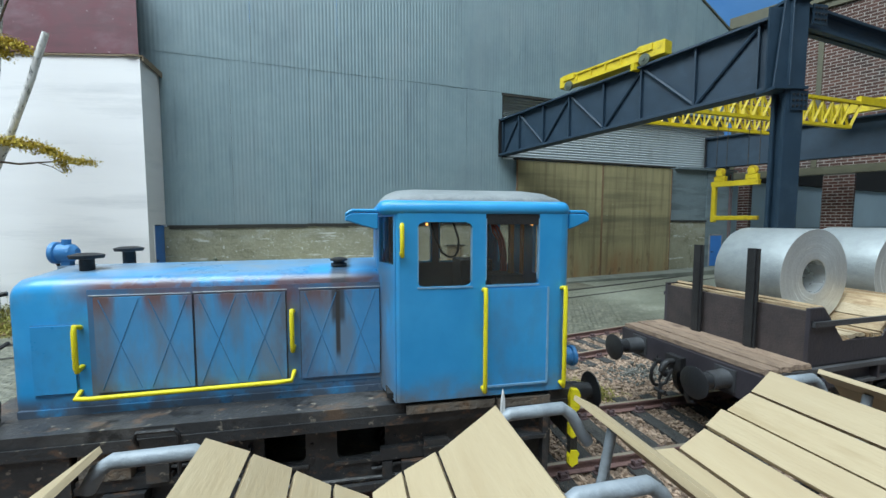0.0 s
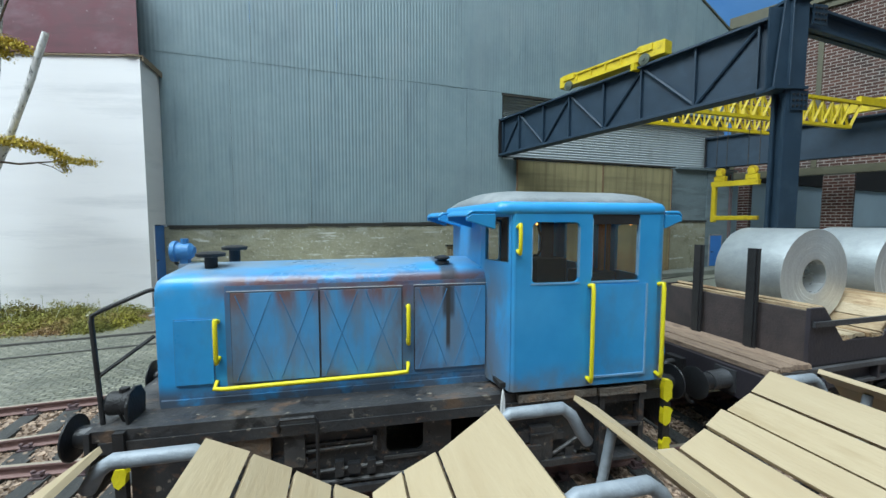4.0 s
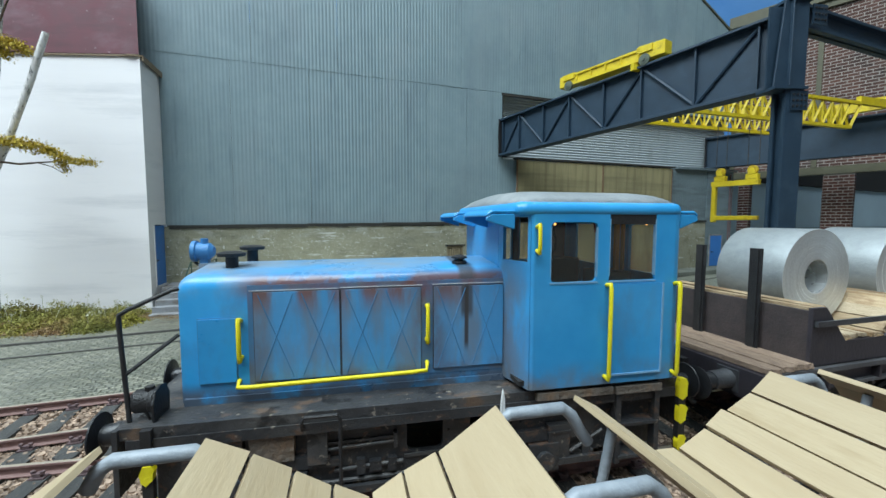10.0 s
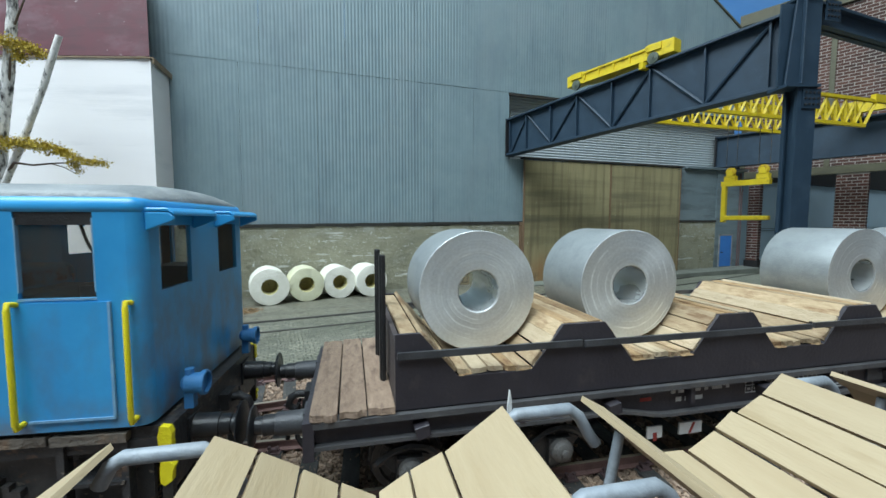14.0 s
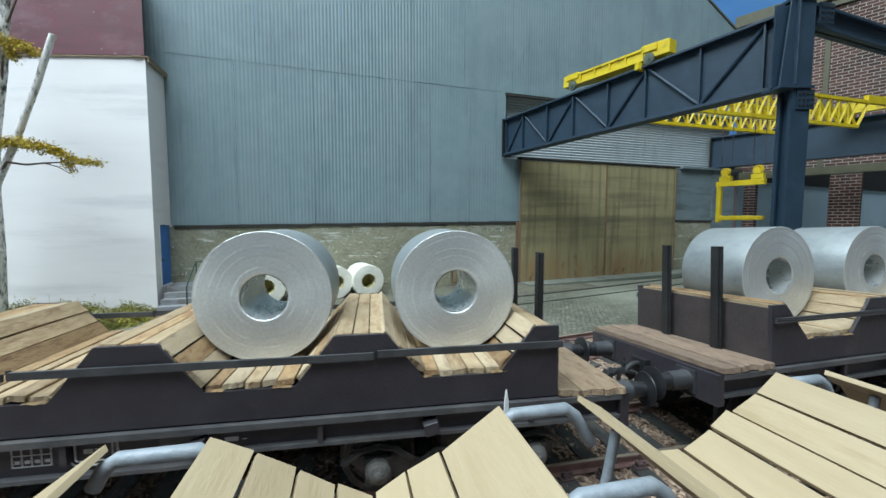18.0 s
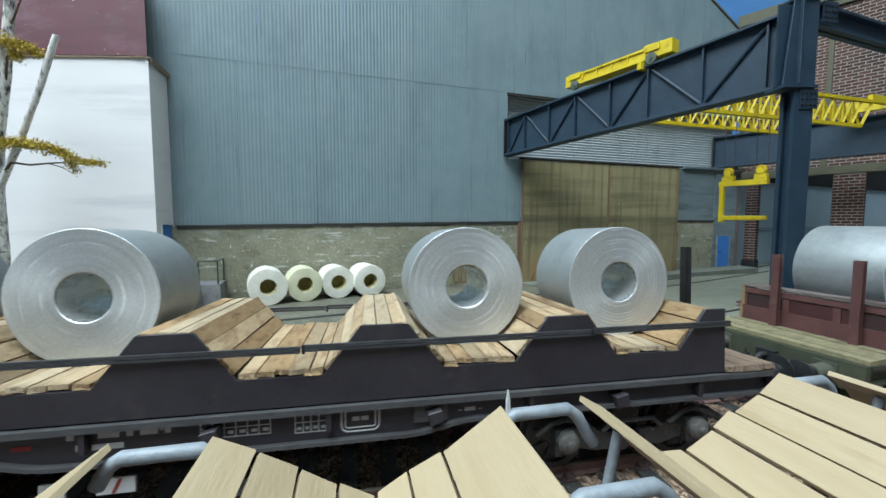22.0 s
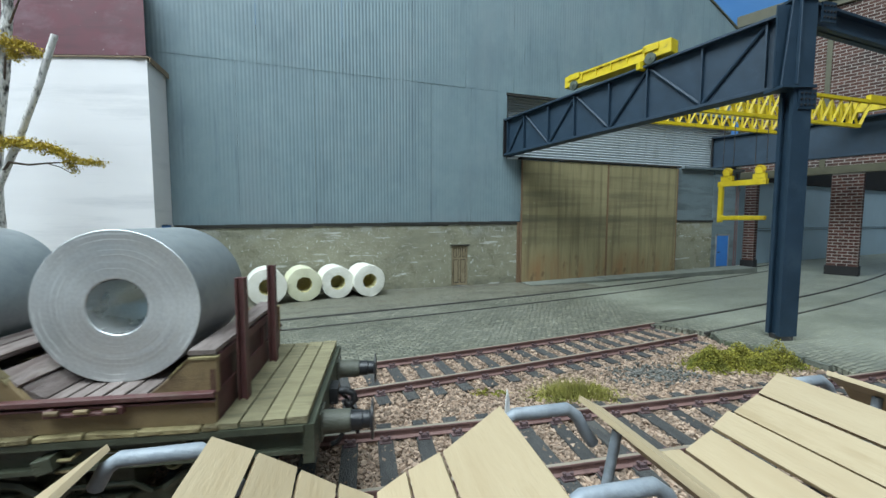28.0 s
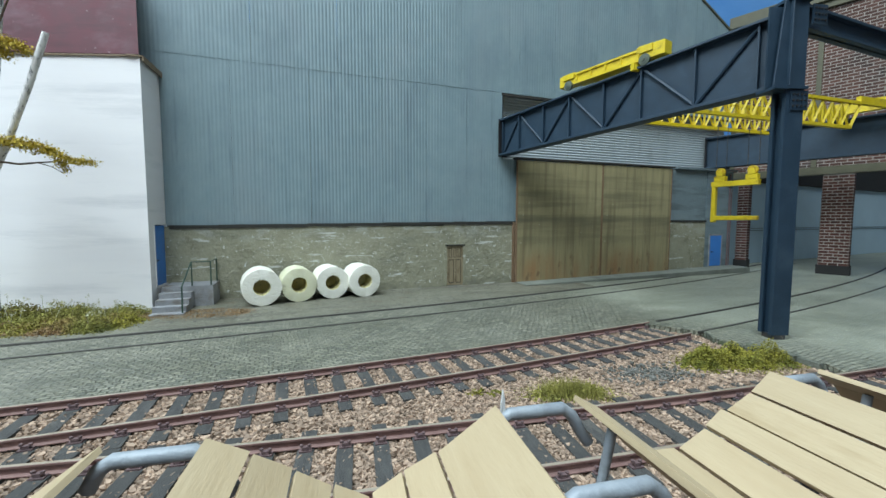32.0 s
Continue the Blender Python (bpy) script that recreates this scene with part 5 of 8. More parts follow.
def crane_bridge():
    d1 = (R1B - R1A).normalized()
    a = R1A + d1 * 5.4
    b = Vector((22.9, 21.7))
    root = thing("travelling_crane", P(a.x, a.y, 9.40), "yellow travelling crane bridge with lattice girders", "overhead crane")
    t1 = math.degrees(math.atan2(-d1.y, -d1.x))

    def carriage(px, py, turn, L):
        m = P(px, py, 0, turn)
        bm = B()
        prism(bm, [(-L / 2, .24), (L / 2, .24), (L / 2, .74), (L / 2 - 1.0, .80), (L / 2 - 1.1, .70), (-L / 2 + 1.0, .66), (-L / 2 + .9, .74), (-L / 2, .74)], "y", -.24, .24)
        bx(bm, -L / 2 + .9, L / 2 - .9, -.30, .30, .22, .32)
        bx(bm, -L / 2 + .9, L / 2 - .9, -.30, .30, .60, .68)
        part("end_carriage", bm, CRANE_YELLOW, root, bev=.02, m=m)
        for k in range(5):
            x = -L / 2 + 1.0 + k * (L - 2.0) / 4
            bm = B()
            bx(bm, x - .03, x + .03, -.30, .30, .30, .62)
            part("rib", bm, CRANE_YELLOW, root, m=m)
        for x in (-L / 2 + .55, L / 2 - .75):
            bm = B()
            lathe(bm, [(.05, -.31), (.06, -.28), (.13, -.28), (.15, -.26), (.21, -.26), (.21, -.16), (.17, -.14), (.05, -.14)], (x, -.05, .23), n=24)
            part("wheel", bm, WHEEL_GREEN, root, "dark greenish steel wheel", smooth=35, m=m)
            bm = B()
            bx(bm, x - .30, x + .30, -.30, -.24, .50, .74)
            part("wheel_guard", bm, CRANE_YELLOW, root, bev=.015, m=m)

    carriage(d1.x * .28, d1.y * .28, t1, 4.85)
    span = b - a
    turn = math.degrees(math.atan2(span.y, span.x))
    L = span.length
    bm = B()
    bx(bm, -1.6, 1.6, -.2, .2, 0.02, .62)
    part("end_carriage", bm, CRANE_YELLOW, root, bev=.02, m=P(span.x, span.y, 0, t1))
    for side in (-1.05, 1.05):
        m = P(0, 0, 0, turn) @ P(0, side, 0)
        z0, z1 = -1.42, -.22
        x0, x1 = .55 - side * .45, L - (3.0 if side < 0 else 3.6)
        for z, e in ((z0, .75), (z1, .0)):
            bm = B()
            bx(bm, x0 + e, x1 - e, -.09, .09, z, z + .14)
            part("chord", bm, CRANE_YELLOW, root, bev=.01, m=m)
        n = 17
        for k in range(n):
            p = x0 + .75 + (x1 - x0 - 1.5) * k / n
            q = x0 + .75 + (x1 - x0 - 1.5) * (k + 1) / n
            for o, za, zb, pa, qa in ((0, z0 + .1, z1 + .05, p, q), (.06, z1 + .05, z0 + .1, p, q), (.03, z0 + .1, z1 + .05, p, p)):
                bm = B()
                rod(bm, (pa, o, za), (qa, o, zb), .06, n=4)
                part("lattice", bm, CRANE_YELLOW, root, m=m)
        for p, q in (((x1 - .75, z0 + .08), (x1, z1 + .07)), ((x0 + .75, z0 + .08), (x0, z1 + .07))):
            bm = B()
            rod(bm, (p[0], 0, p[1]), (q[0], 0, q[1]), .08, n=4)
            part("end_brace", bm, CRANE_YELLOW, root, m=m)
        bm = B()
        bx(bm, x1 - .2, L - .1, -.10, .10, z1 + .02, .16)
        part("end_bracket", bm, CRANE_YELLOW, root, bev=.02, m=m)
        bm = B()
        bx(bm, -.1, x0 + .3, -.10, .10, z1 + .15, -.02 + .2)
        part("end_bracket", bm, CRANE_YELLOW, root, bev=.02, m=m)
    # hook block hangs from the bridge
    hk = a + span * .42
    hook = thing("coil_hook", P(hk.x, hk.y, 3.45, -60), "yellow C-shaped coil hook hanging on steel ropes", "crane hook")
    bm = B()
    prism(bm, [(-.96, .02), (-.77, .02), (-.77, .12), (1.0, .14), (1.0, .33), (-.77, .34), (-.77, 1.75), (-.96, 1.75)], "y", -.11, .11)
    part("hook_body", bm, CRANE_YELLOW, hook, bev=.025)
    bm = B()
    bx(bm, -.98, .98, -.13, .13, 1.74, 1.98)
    part("cross_bar", bm, CRANE_YELLOW, hook, bev=.03)
    for x in (-.62, .70):
        bm = B()
        bx(bm, x - .24, x + .24, -.13, .13, 1.98, 2.22)
        prism(bm, [(x - .16, 2.22), (x + .16, 2.22), (x + .07, 2.50), (x - .07, 2.50)], "y", -.15, -.10)
        prism(bm, [(x - .16, 2.22), (x + .16, 2.22), (x + .07, 2.50), (x - .07, 2.50)], "y", .10, .15)
        part("pulley_bracket", bm, CRANE_YELLOW, hook, bev=.01)
        bm = B()
        lathe(bm, [(.04, -.07), (.20, -.07), (.165, -.025), (.165, .025), (.20, .07), (.04, .07)], (x, 0, 2.42), n=20)
        part("pulley", bm, PULLEY_ORANGE, hook, smooth=35)
        for o in (-.22, .22):
            bm = B()
            rod(bm, (x + o, 0, 2.58), (x + o, 0, 5.25 if x > 0 else 5.0), .016, n=5)
            part("rope", bm, FRAME_BLACK, hook)
    bm = B()
    rod(bm, (-.4, 0, 2.42), (.5, 0, 2.46), .022, n=5)
    part("tie_rope", bm, FRAME_BLACK, hook)


crane_bridge()


# ---- plants ----
def leaves(name, label, material, pts, size, seed, category, up=0.4):
    """Many small tilted leaf clumps as one mesh; pts are (x, y, z)."""
    rg = np.random.RandomState(seed)
    n = len(pts)
    quad = np.array([(-.5, -.35, 0), (.5, -.25, .12), (.45, .35, -.05), (-.4, .4, .14)])
    v = np.repeat(quad[None], n, 0) * (size * rg.uniform(.5, 1.4, (n, 1, 1))) + rg.normal(0, size * .12, (n, 4, 3))
    a, b = rg.uniform(0, 6.28, n)[:, None], rg.uniform(-1.4, 1.4, n)[:, None]
    x, z = v[:, :, 0] * np.cos(b) - v[:, :, 2] * np.sin(b), v[:, :, 0] * np.sin(b) + v[:, :, 2] * np.cos(b)
    x, y = x * np.cos(a) - v[:, :, 1] * np.sin(a), x * np.sin(a) + v[:, :, 1] * np.cos(a)
    p = np.stack([x, y, z], -1) + np.asarray(pts)[:, None]
    me = bpy.data.meshes.new(name)
    me.from_pydata((p * K).reshape(-1, 3).tolist(), [], np.arange(4 * n).reshape(-1, 4).tolist())
    me.materials.append(material)
    return tagged(new(name, me), label, category, kind="stuff")


def mound(seed, n, cx, cy, rx, ry, h, turn=0.0, lumps=14, z=-.2):
    rg = np.random.RandomState(seed)
    c = np.stack([rg.uniform(-.85, .85, lumps) * rx, rg.uniform(-.8, .8, lumps) * ry], 1)
    k = rg.randint(0, lumps, n)
    d = rg.normal(0, .26, (n, 2)) * [min(rx, 1.3), min(ry, 1.3)]
    p = c[k] + d
    hh = h * (.45 + .55 * rg.rand(lumps))[k] * np.exp(-(d ** 2).sum(1) / .16 / min(ry, 1.3) ** 2) * np.clip(1.1 - np.abs(p[:, 1]) / ry / 1.3, .2, 1)
    ca, sa = math.cos(radians(turn)), math.sin(radians(turn))
    return np.stack([cx + p[:, 0] * ca - p[:, 1] * sa, cy + p[:, 0] * sa + p[:, 1] * ca, z + hh * rg.uniform(.15, 1.0, n)], 1)


leaves("moss_bush", "low yellow-green moss cushion at the foot of the crane column", LEAF, mound(3, 28000, 7.86, 10.42, 1.40, .74, .66, 8, 18), .038, 3, "bush")
leaves("moss_tuft", "small olive grass tuft between the tracks", LEAF_OLIVE, mound(4, 3200, 2.66, 8.35, .80, .32, .30, 8, 10), .034, 4, "grass")
leaves("moss_tuft", "small yellow-green tuft beside the sleepers", LEAF, mound(6, 250, .95, 8.45, .35, .15, .12, 8, 4), .05, 6, "grass")
leaves("weeds", "belt of olive and brown weeds along the white house", LEAF_OLIVE, mound(7, 70000, -14.8, 13.5, 4.2, 1.6, .92, 10, 90, -.05), .046, 7, "weeds")
leaves("weeds", "bright green weeds at the edge of the belt", LEAF, mound(8, 16000, -13.1, 13.2, 2.6, .9, .55, 10, 24, -.05), .045, 8, "weeds")
leaves("leaf_litter", "brown leaf litter round the steps and landing", EARTH, mound(9, 9000, -9.7, 15.0, 2.3, .9, .08, 16, 34, -.05), .04, 9, "leaf litter")


leaves("leaf_litter", "brown dead growth at the end of the weed belt", EARTH, mound(10, 16000, -14.2, 12.6, 3.6, .8, .35, 12, 50, -.05), .045, 10, "leaf litter")


def seed_heads():
    """Thin stalks with pale heads standing over the weeds."""
    rg = np.random.RandomState(14)
    bm = B()
    for k in range(45):
        x, y = rg.uniform(-17.5, -11.6), rg.uniform(12.6, 14.6)
        h = rg.uniform(.5, .86) * (1.0 if x < -12.5 else .7)
        dx, dy = rg.normal(0, .14), rg.normal(0, .1)
        rod(bm, (x, y, -.05), (x + dx, y + dy, h), .006, n=3, caps=False)
        for q in range(5):
            c = Vector((x + dx + rg.normal(0, .035), y + dy + rg.normal(0, .03), h + rg.normal(0, .04)))
            v = [bm.verts.new(c + Vector(rg.normal(0, .026, 3))) for _ in range(4)]
            bm.faces.new(v)
    me = mesh_of("seed_head", bm, LEAF_PALE)
    tagged(new("seed_head", me), "pale seed heads on thin stalks over the weeds", "weeds", kind="stuff")


seed_heads()


def grass_blades():
    rg = np.random.RandomState(12)
    n = 1600
    x, y = rg.normal(0, .42, n), rg.normal(0, .16, n)
    h = rg.uniform(.12, .42, n) * np.exp(-(x / .9) ** 2)
    lean = rg.normal(0, .13, (n, 2))
    w = .006
    v = np.zeros((n, 3, 3))
    v[:, 0] = np.stack([x - w, y, np.zeros(n)], 1)
    v[:, 1] = np.stack([x + w, y, np.zeros(n)], 1)
    v[:, 2] = np.stack([x + lean[:, 0], y + lean[:, 1], h], 1)
    v += (2.75, 8.35, -.2)
    me = bpy.data.meshes.new("grass")
    me.from_pydata((v * K).reshape(-1, 3).tolist(), [], np.arange(3 * n).reshape(-1, 3).tolist())
    me.materials.append(LEAF_OLIVE)
    tagged(new("grass", me), "thin olive grass blades between the tracks", "grass", kind="stuff")


grass_blades()


def birch():
    base = Vector((-14.86, 13.0, -.1))
    root = thing("birch_tree", P(*base), "birch with white dark-spotted bark and sparse yellow leaves", "tree")

    def pt(px, pz, dy=0.0):
        return Vector((px, dy, pz))
    rnd = random.Random(3)

    def limb(bm, pts, r0, r1, n=10):
        pts = [Vector(p) for p in pts]
        for i, (a, b) in enumerate(zip(pts, pts[1:])):
            f0, f1 = i / (len(pts) - 1), (i + 1) / (len(pts) - 1)
            rod(bm, a, b, r0 + (r1 - r0) * f0, r0 + (r1 - r0) * f1, n)
    bm = B()
    limb(bm, [(-.26, 0, 0), (-.24, .03, 1.2), (-.10, 0, 2.6), (-.12, .05, 3.6), (-.03, 0, 4.6), (.10, .03, 6.3), (.58, .0, 8.4), (.84, .03, 10.4), (1.0, 0, 13.0)], .32, .11, 12)
    part("trunk", bm, BARK_LOW, root, smooth=60)
    bm = B()
    limb(bm, [(.0, 0, 4.5), (1.05, -.15, 6.18), (1.50, -.2, 7.05), (1.90, -.2, 7.9), (2.42, -.2, 9.22), (2.50, -.2, 9.40), (2.51, -.2, 9.45)], .105, .088, 10)
    part("broken_limb", bm, BARK, root, "bare white limb broken off at the top", smooth=60)
    for pts, r0, r1 in (([(-.0, 0, 4.85), (.77, -.2, 5.5), (1.39, -.2, 5.42), (1.97, -.2, 5.47), (2.6, -.2, 5.5), (3.3, -.2, 5.4)], .05, .012),
                        ([(2.0, -.2, 5.46), (2.4, -.2, 5.35), (2.75, -.2, 5.15)], .02, .008), ([(.55, 0, 7.9), (.9, -.2, 8.8), (2.0, -.2, 8.95)], .04, .012), ([(.9, 0, 9.9), (1.6, -.2, 10.8), (2.0, -.2, 11.2)], .035, .01)):
        bm = B()
        limb(bm, pts, r0, r1, 6)
        part("branch", bm, TWIG, root)
    rg = np.random.RandomState(5)

    def spray(line, n, spread):
        line = np.array(line)
        k = rg.rand(n) * (len(line) - 1)
        i = np.minimum(k.astype(int), len(line) - 2)
        f = (k - i)[:, None]
        return line[i] * (1 - f) + line[i + 1] * f + rg.normal(0, 1, (n, 3)) * spread
    p = np.concatenate([spray([(-.2, -.2, 6.05), (.8, -.3, 6.12), (1.6, -.3, 6.06), (2.3, -.3, 5.88)], 3000, (.09, .18, .085)),
                        spray([(2.45, -.3, 5.9), (2.6, -.3, 5.72), (3.1, -.3, 5.52), (3.85, -.3, 5.46)], 1500, (.07, .13, .06)),
                        spray([(2.75, -.3, 5.5), (2.95, -.3, 5.2)], 260, (.06, .1, .05)),
                        spray([(-.2, -.3, 9.35), (.8, -.3, 9.25), (1.5, -.3, 9.1), (2.05, -.35, 8.85)], 2300, (.10, .18, .09)),
                        spray([(1.2, -.3, 8.95), (1.4, -.35, 8.6)], 420, (.09, .1, .06)),
                        spray([(.2, -.3, 11.2), (1.5, -.3, 11.0)], 300, (.15, .2, .1))])
    ob = leaves("leaves", "", LEAF_YELLOW, p, .050, 31, "")
    ob.parent = root
    ob["kind"] = "stuff"


birch()


# ---- diesel shunter ----
def rounded(y, z0, z1, r, n=5, top=0.0):
    """Cross-section of a hood: straight sides, rounded shoulders, slightly crowned top. (y, z) points."""
    pts = [(-y, z0)]
    for i in range(n + 1):
        a = math.pi - (math.pi / 2) * i / n
        pts.append((-y + r + r * math.cos(a), z1 - r + r * math.sin(a)))
    pts.append((0, z1 + top))
    for i in range(n + 1):
        a = math.pi / 2 - (math.pi / 2) * i / n
        pts.append((y - r + r * math.cos(a), z1 - r + r * math.sin(a)))
    pts.append((y, z0))
    return pts


def buffer(parent, x, y, z, sgn, mat, head=.24, long=1.0):
    """Square base plate, grey sleeve, black plunger and a thin round head."""
    s = sgn
    bm = B()
    bx(bm, *sorted((x, x + .04 * s)), y - .17, y + .17, z - .17, z + .17)
    lathe(bm, [(.150, .04 * s), (.140, .07 * s), (.138, .36 * s * long), (.120, .365 * s * long)], (x, y, z), "x", 22)
    b = part("buffer", bm, mat, parent, smooth=35)
    bm = B()
    lathe(bm, [(.120, .34 * s * long), (.120, .50 * s * long), (.105, .51 * s * long), (.105, (.65 * long - .06) * s), (.13, (.65 * long - .05) * s), (head, (.65 * long - .035) * s),
               (head + .005, (.65 * long - .02) * s), (head - .02, (.65 * long - .008) * s), (.02, .65 * s * long)], (x, y, z), "x", 28)
    part("buffer_head", bm, PLUNGER, b, "black plunger with a thin round buffer head", smooth=35)


def coupling(parent, x, sgn, mat, tight=False):
    bm = B()
    s = sgn
    bx(bm, min(x, x + .12 * s), max(x, x + .12 * s), -.16, .16, .98, 1.20)
    wire(bm, [(x + .1 * s, 0, 1.10), (x + .22 * s, 0, 1.11), (x + .32 * s, 0, 1.06), (x + .35 * s, 0, .96), (x + .28 * s, 0, .89), (x + .20 * s, 0, .93)], .055, 8)
    part("draw_hook", bm, mat, parent, smooth=50)
    bm = B()
    if tight:
        for y in (-.07, .07):
            wire(bm, [(x + .24 * s, y, .98), (x + .34 * s, y, 1.0), (x + .62 * s, y * .8, 1.02)], .028, 6)
        rod(bm, (x + .60 * s, -.09, 1.02), (x + .60 * s, .09, 1.02), .05, n=8)
        rod(bm, (x + .58 * s, 0, 1.02), (x + .72 * s, 0, 1.02), .032, n=8)
        rod(bm, (x + .66 * s, 0, 1.02), (x + .66 * s, 0, .80), .022, n=6)
    else:
        wire(bm, [(x + .2 * s, -.07, 1.0), (x + .33 * s, -.07, .76), (x + .36 * s, 0, .70), (x + .33 * s, .07, .76), (x + .2 * s, .07, 1.0)], .026, 6)
        rod(bm, (x + .36 * s, 0, .74), (x + .38 * s, 0, .46), .032)
        rod(bm, (x + .37 * s, -.10, .60), (x + .37 * s, .10, .60), .04, n=8)
    part("screw_link", bm, mat, parent, smooth=50)
    for y in (-.36, .38):
        bm = B()
        wire(bm, [(x, y, .98), (x + .10 * s, y, .95), (x + .19 * s, y, .82), (x + .20 * s, y, .66), (x + .13 * s, y, .54), (x + .05 * s, y, .52)], .034, 6)
        part("brake_hose", bm, mat, parent, smooth=50)
        bm = B()
        rod(bm, (x + .03 * s, y, .98), (x + .12 * s, y, .98), .05, n=8)
        rod(bm, (x + .08 * s, y, .98), (x + .08 * s, y, 1.10), .018, n=5)
        part("hose_cock", bm, mat, parent)


def wheelset(parent, x, r, mat):
    """Two spoked-looking disc wheels on an axle; turns about its own centre."""
    bm = B()
    for s in (-1, 1):
        y = .72 * s
        lathe(bm, [(.06, y - .09 * s), (.12, y - .08 * s), (r - .10, y - .02 * s), (r + .03, y - .05 * s), (r + .03, y - .02 * s), (r, y), (r - .01, y + .10 * s), (r - .09, y + .10 * s), (r - .11, y + .05 * s), (.14, y + .07 * s), (.12, y + .13 * s), (.03, y + .13 * s)], (0, 0, 0), "y", 28)
        for k in range(8):
            a = k * math.pi / 4
            rod(bm, (.13 * math.cos(a), y + .05 * s, .13 * math.sin(a)), ((r - .1) * math.cos(a), y + .05 * s, (r - .1) * math.sin(a)), .035, n=5)
    rod(bm, (0, -.75, 0), (0, .75, 0), .075)
    return part("wheelset", bm, mat, parent, smooth=35, m=P(x, 0, r))


def lamp_on(parent, x, y, z, sgn, small=1.0):
    bm = B()
    s = sgn
    lathe(bm, [(.06, -.10 * s), (.11, -.05 * s), (.115, .10 * s), (.14, .11 * s), (.14, .16 * s), (.115, .165 * s), (.115, .12 * s), (.02, .10 * s)], (x, y, z), "x", 16)
    bx(bm, x - .07, x + .03, y - .05, y + .05, z - .28, z - .08)
    rod(bm, (x - .02, y, z + .1), (x - .02, y, z + .17), .05, n=8)
    return part("headlamp", bm, BRONZE_LAMP, parent, "small blue headlamp housing", smooth=35)


def loco():
    surf_pale = surf("worn_pale_blue_edge", (0.15, 0.345, 0.56), (0.23, 0.42, 0.60), 8, 0.5, bump=.1)
    root = thing("diesel_shunter", P(0, 0, 0), "weathered blue diesel shunter with a rear cab and yellow handrails", "locomotive")
    # hood
    bm = B()
    sec0 = rounded(.91, 1.44, 2.92, .16, 5, .07)
    xs = [(-.76, .965, .05), (-.70, .995, .02), (-.5, 1.0, 0), (3.22, 1.02, 0)]
    rows = []
    for x, k, inset in xs:
        rows.append([bm.verts.new((x, y * (1 - inset), 1.44 + (z - 1.44) * k)) for y, z in sec0])
    n = len(sec0)
    for a, b in zip(rows, rows[1:]):
        for i in range(n):
            bm.faces.new((a[i], b[i], b[(i + 1) % n], a[(i + 1) % n]))
    bm.faces.new(rows[0])
    bm.faces.new(rows[-1][::-1])
    bmesh.ops.recalc_face_normals(bm, faces=bm.faces)
    hood = part("hood", bm, HOOD_PAINT, root, "long blue engine hood with rust along the shoulder", smooth=50)
    bm = B()
    bx(bm, -.72, 3.2, -.935, -.88, 1.42, 1.50)
    part("hood_sill", bm, HOOD_PAINT, hood, bev=.01)
    # hood grime and rust patches follow the doors' edges, as thin worn plates
    for s in (-1, 1):
        y = .91 * s
        o = .022 * s

        def plate(name, x0, x1, z0, z1, mat, t=1.0, bev=.012, lab=""):
            bm_ = B()
            bx(bm_, x0, x1, min(y, y + o * t), max(y, y + o * t), z0, z1)
            return part(name, bm_, mat, hood, lab, bev=bev)
        plate("panel_gap", -.562, -.142, 1.655, 2.432, RIB_BLUE, .3, 0)
        plate("service_panel", -.55, -.155, 1.67, 2.42, HOOD_PAINT, 1.2, .016)
        plate("door_surround", -.02, 3.18, 1.58, 2.80, HOOD_SEAM, .35, 0, "grimy blue panel behind the doors")
        for i, (x0, x1) in enumerate(((.05, 1.02), (1.045, 2.02), (2.19, 3.12))):
            plate("door_gap", x0 - .011, x1 + .011, 1.643, 2.724, SEAM_DARK, .6, 0, "dark gap round the door")
            d = plate("hood_door", x0, x1, 1.655, 2.715, HOOD_DOOR, 1.6, .010, "hood door pressed with crossed ribs")
            yy = y + o * 1.65
            bm = B()
            w = (x1 - x0) / 2
            for k in range(2):
                a = x0 + k * w + .05
                b = a + w - .10
                for p, q in (((a, 1.68), (b, 2.69)), ((a, 2.69), (b, 1.68))):
                    rod(bm, (p[0], yy, p[1]), (q[0], yy, q[1]), .0055, n=4)
            part("cross_rib", bm, RIB_BLUE, d)
        for xa, xb, z in ((.0, 1.0, 2.742), (1.03, 2.04, 2.748), (2.17, 3.14, 2.752)):
            bm = B()
            bx(bm, xa, xb, *sorted((y, y + o * .70)), z - .010, z - .003)
            part("worn_edge", bm, SIGN_WHITE, hood, "pale worn line over the doors")
        # yellow grabs
        for x, z0, z1 in ((-.10, 1.93, 2.42), (2.10, 2.02, 2.50)):
            bm = B()
            wire(bm, [(x, y, z0 + .03), (x, y + .10 * s, z0), (x, y + .11 * s, z0 + .05), (x, y + .11 * s, z1 - .05), (x, y + .10 * s, z1), (x, y, z1 - .03)], .027, 8)
            part("grab_handle", bm, YELLOW, hood, "yellow grab handle", smooth=60)
        bm = B()
        wire(bm, [(-.13, y, 1.68), (-.13, y + .10 * s, 1.63), (0, y + .11 * s, 1.625), (1.9, y + .11 * s, 1.655), (2.08, y + .11 * s, 1.665), (2.10, y + .05 * s, 1.74), (2.10, y, 1.74)], .026, 8)
        part("side_rail", bm, YELLOW, hood, "long yellow step rail", smooth=60)
    # hood top fittings
    bm = B()
    lathe(bm, [(.10, 2.98), (.10, 3.01), (.07, 3.02), (.07, 3.04), (.11, 3.05), (.11, 3.07), (.05, 3.09)], (2.62, -.55, -.01), "z", 16)
    part("filler_cap", bm, BLACK, hood, smooth=35)
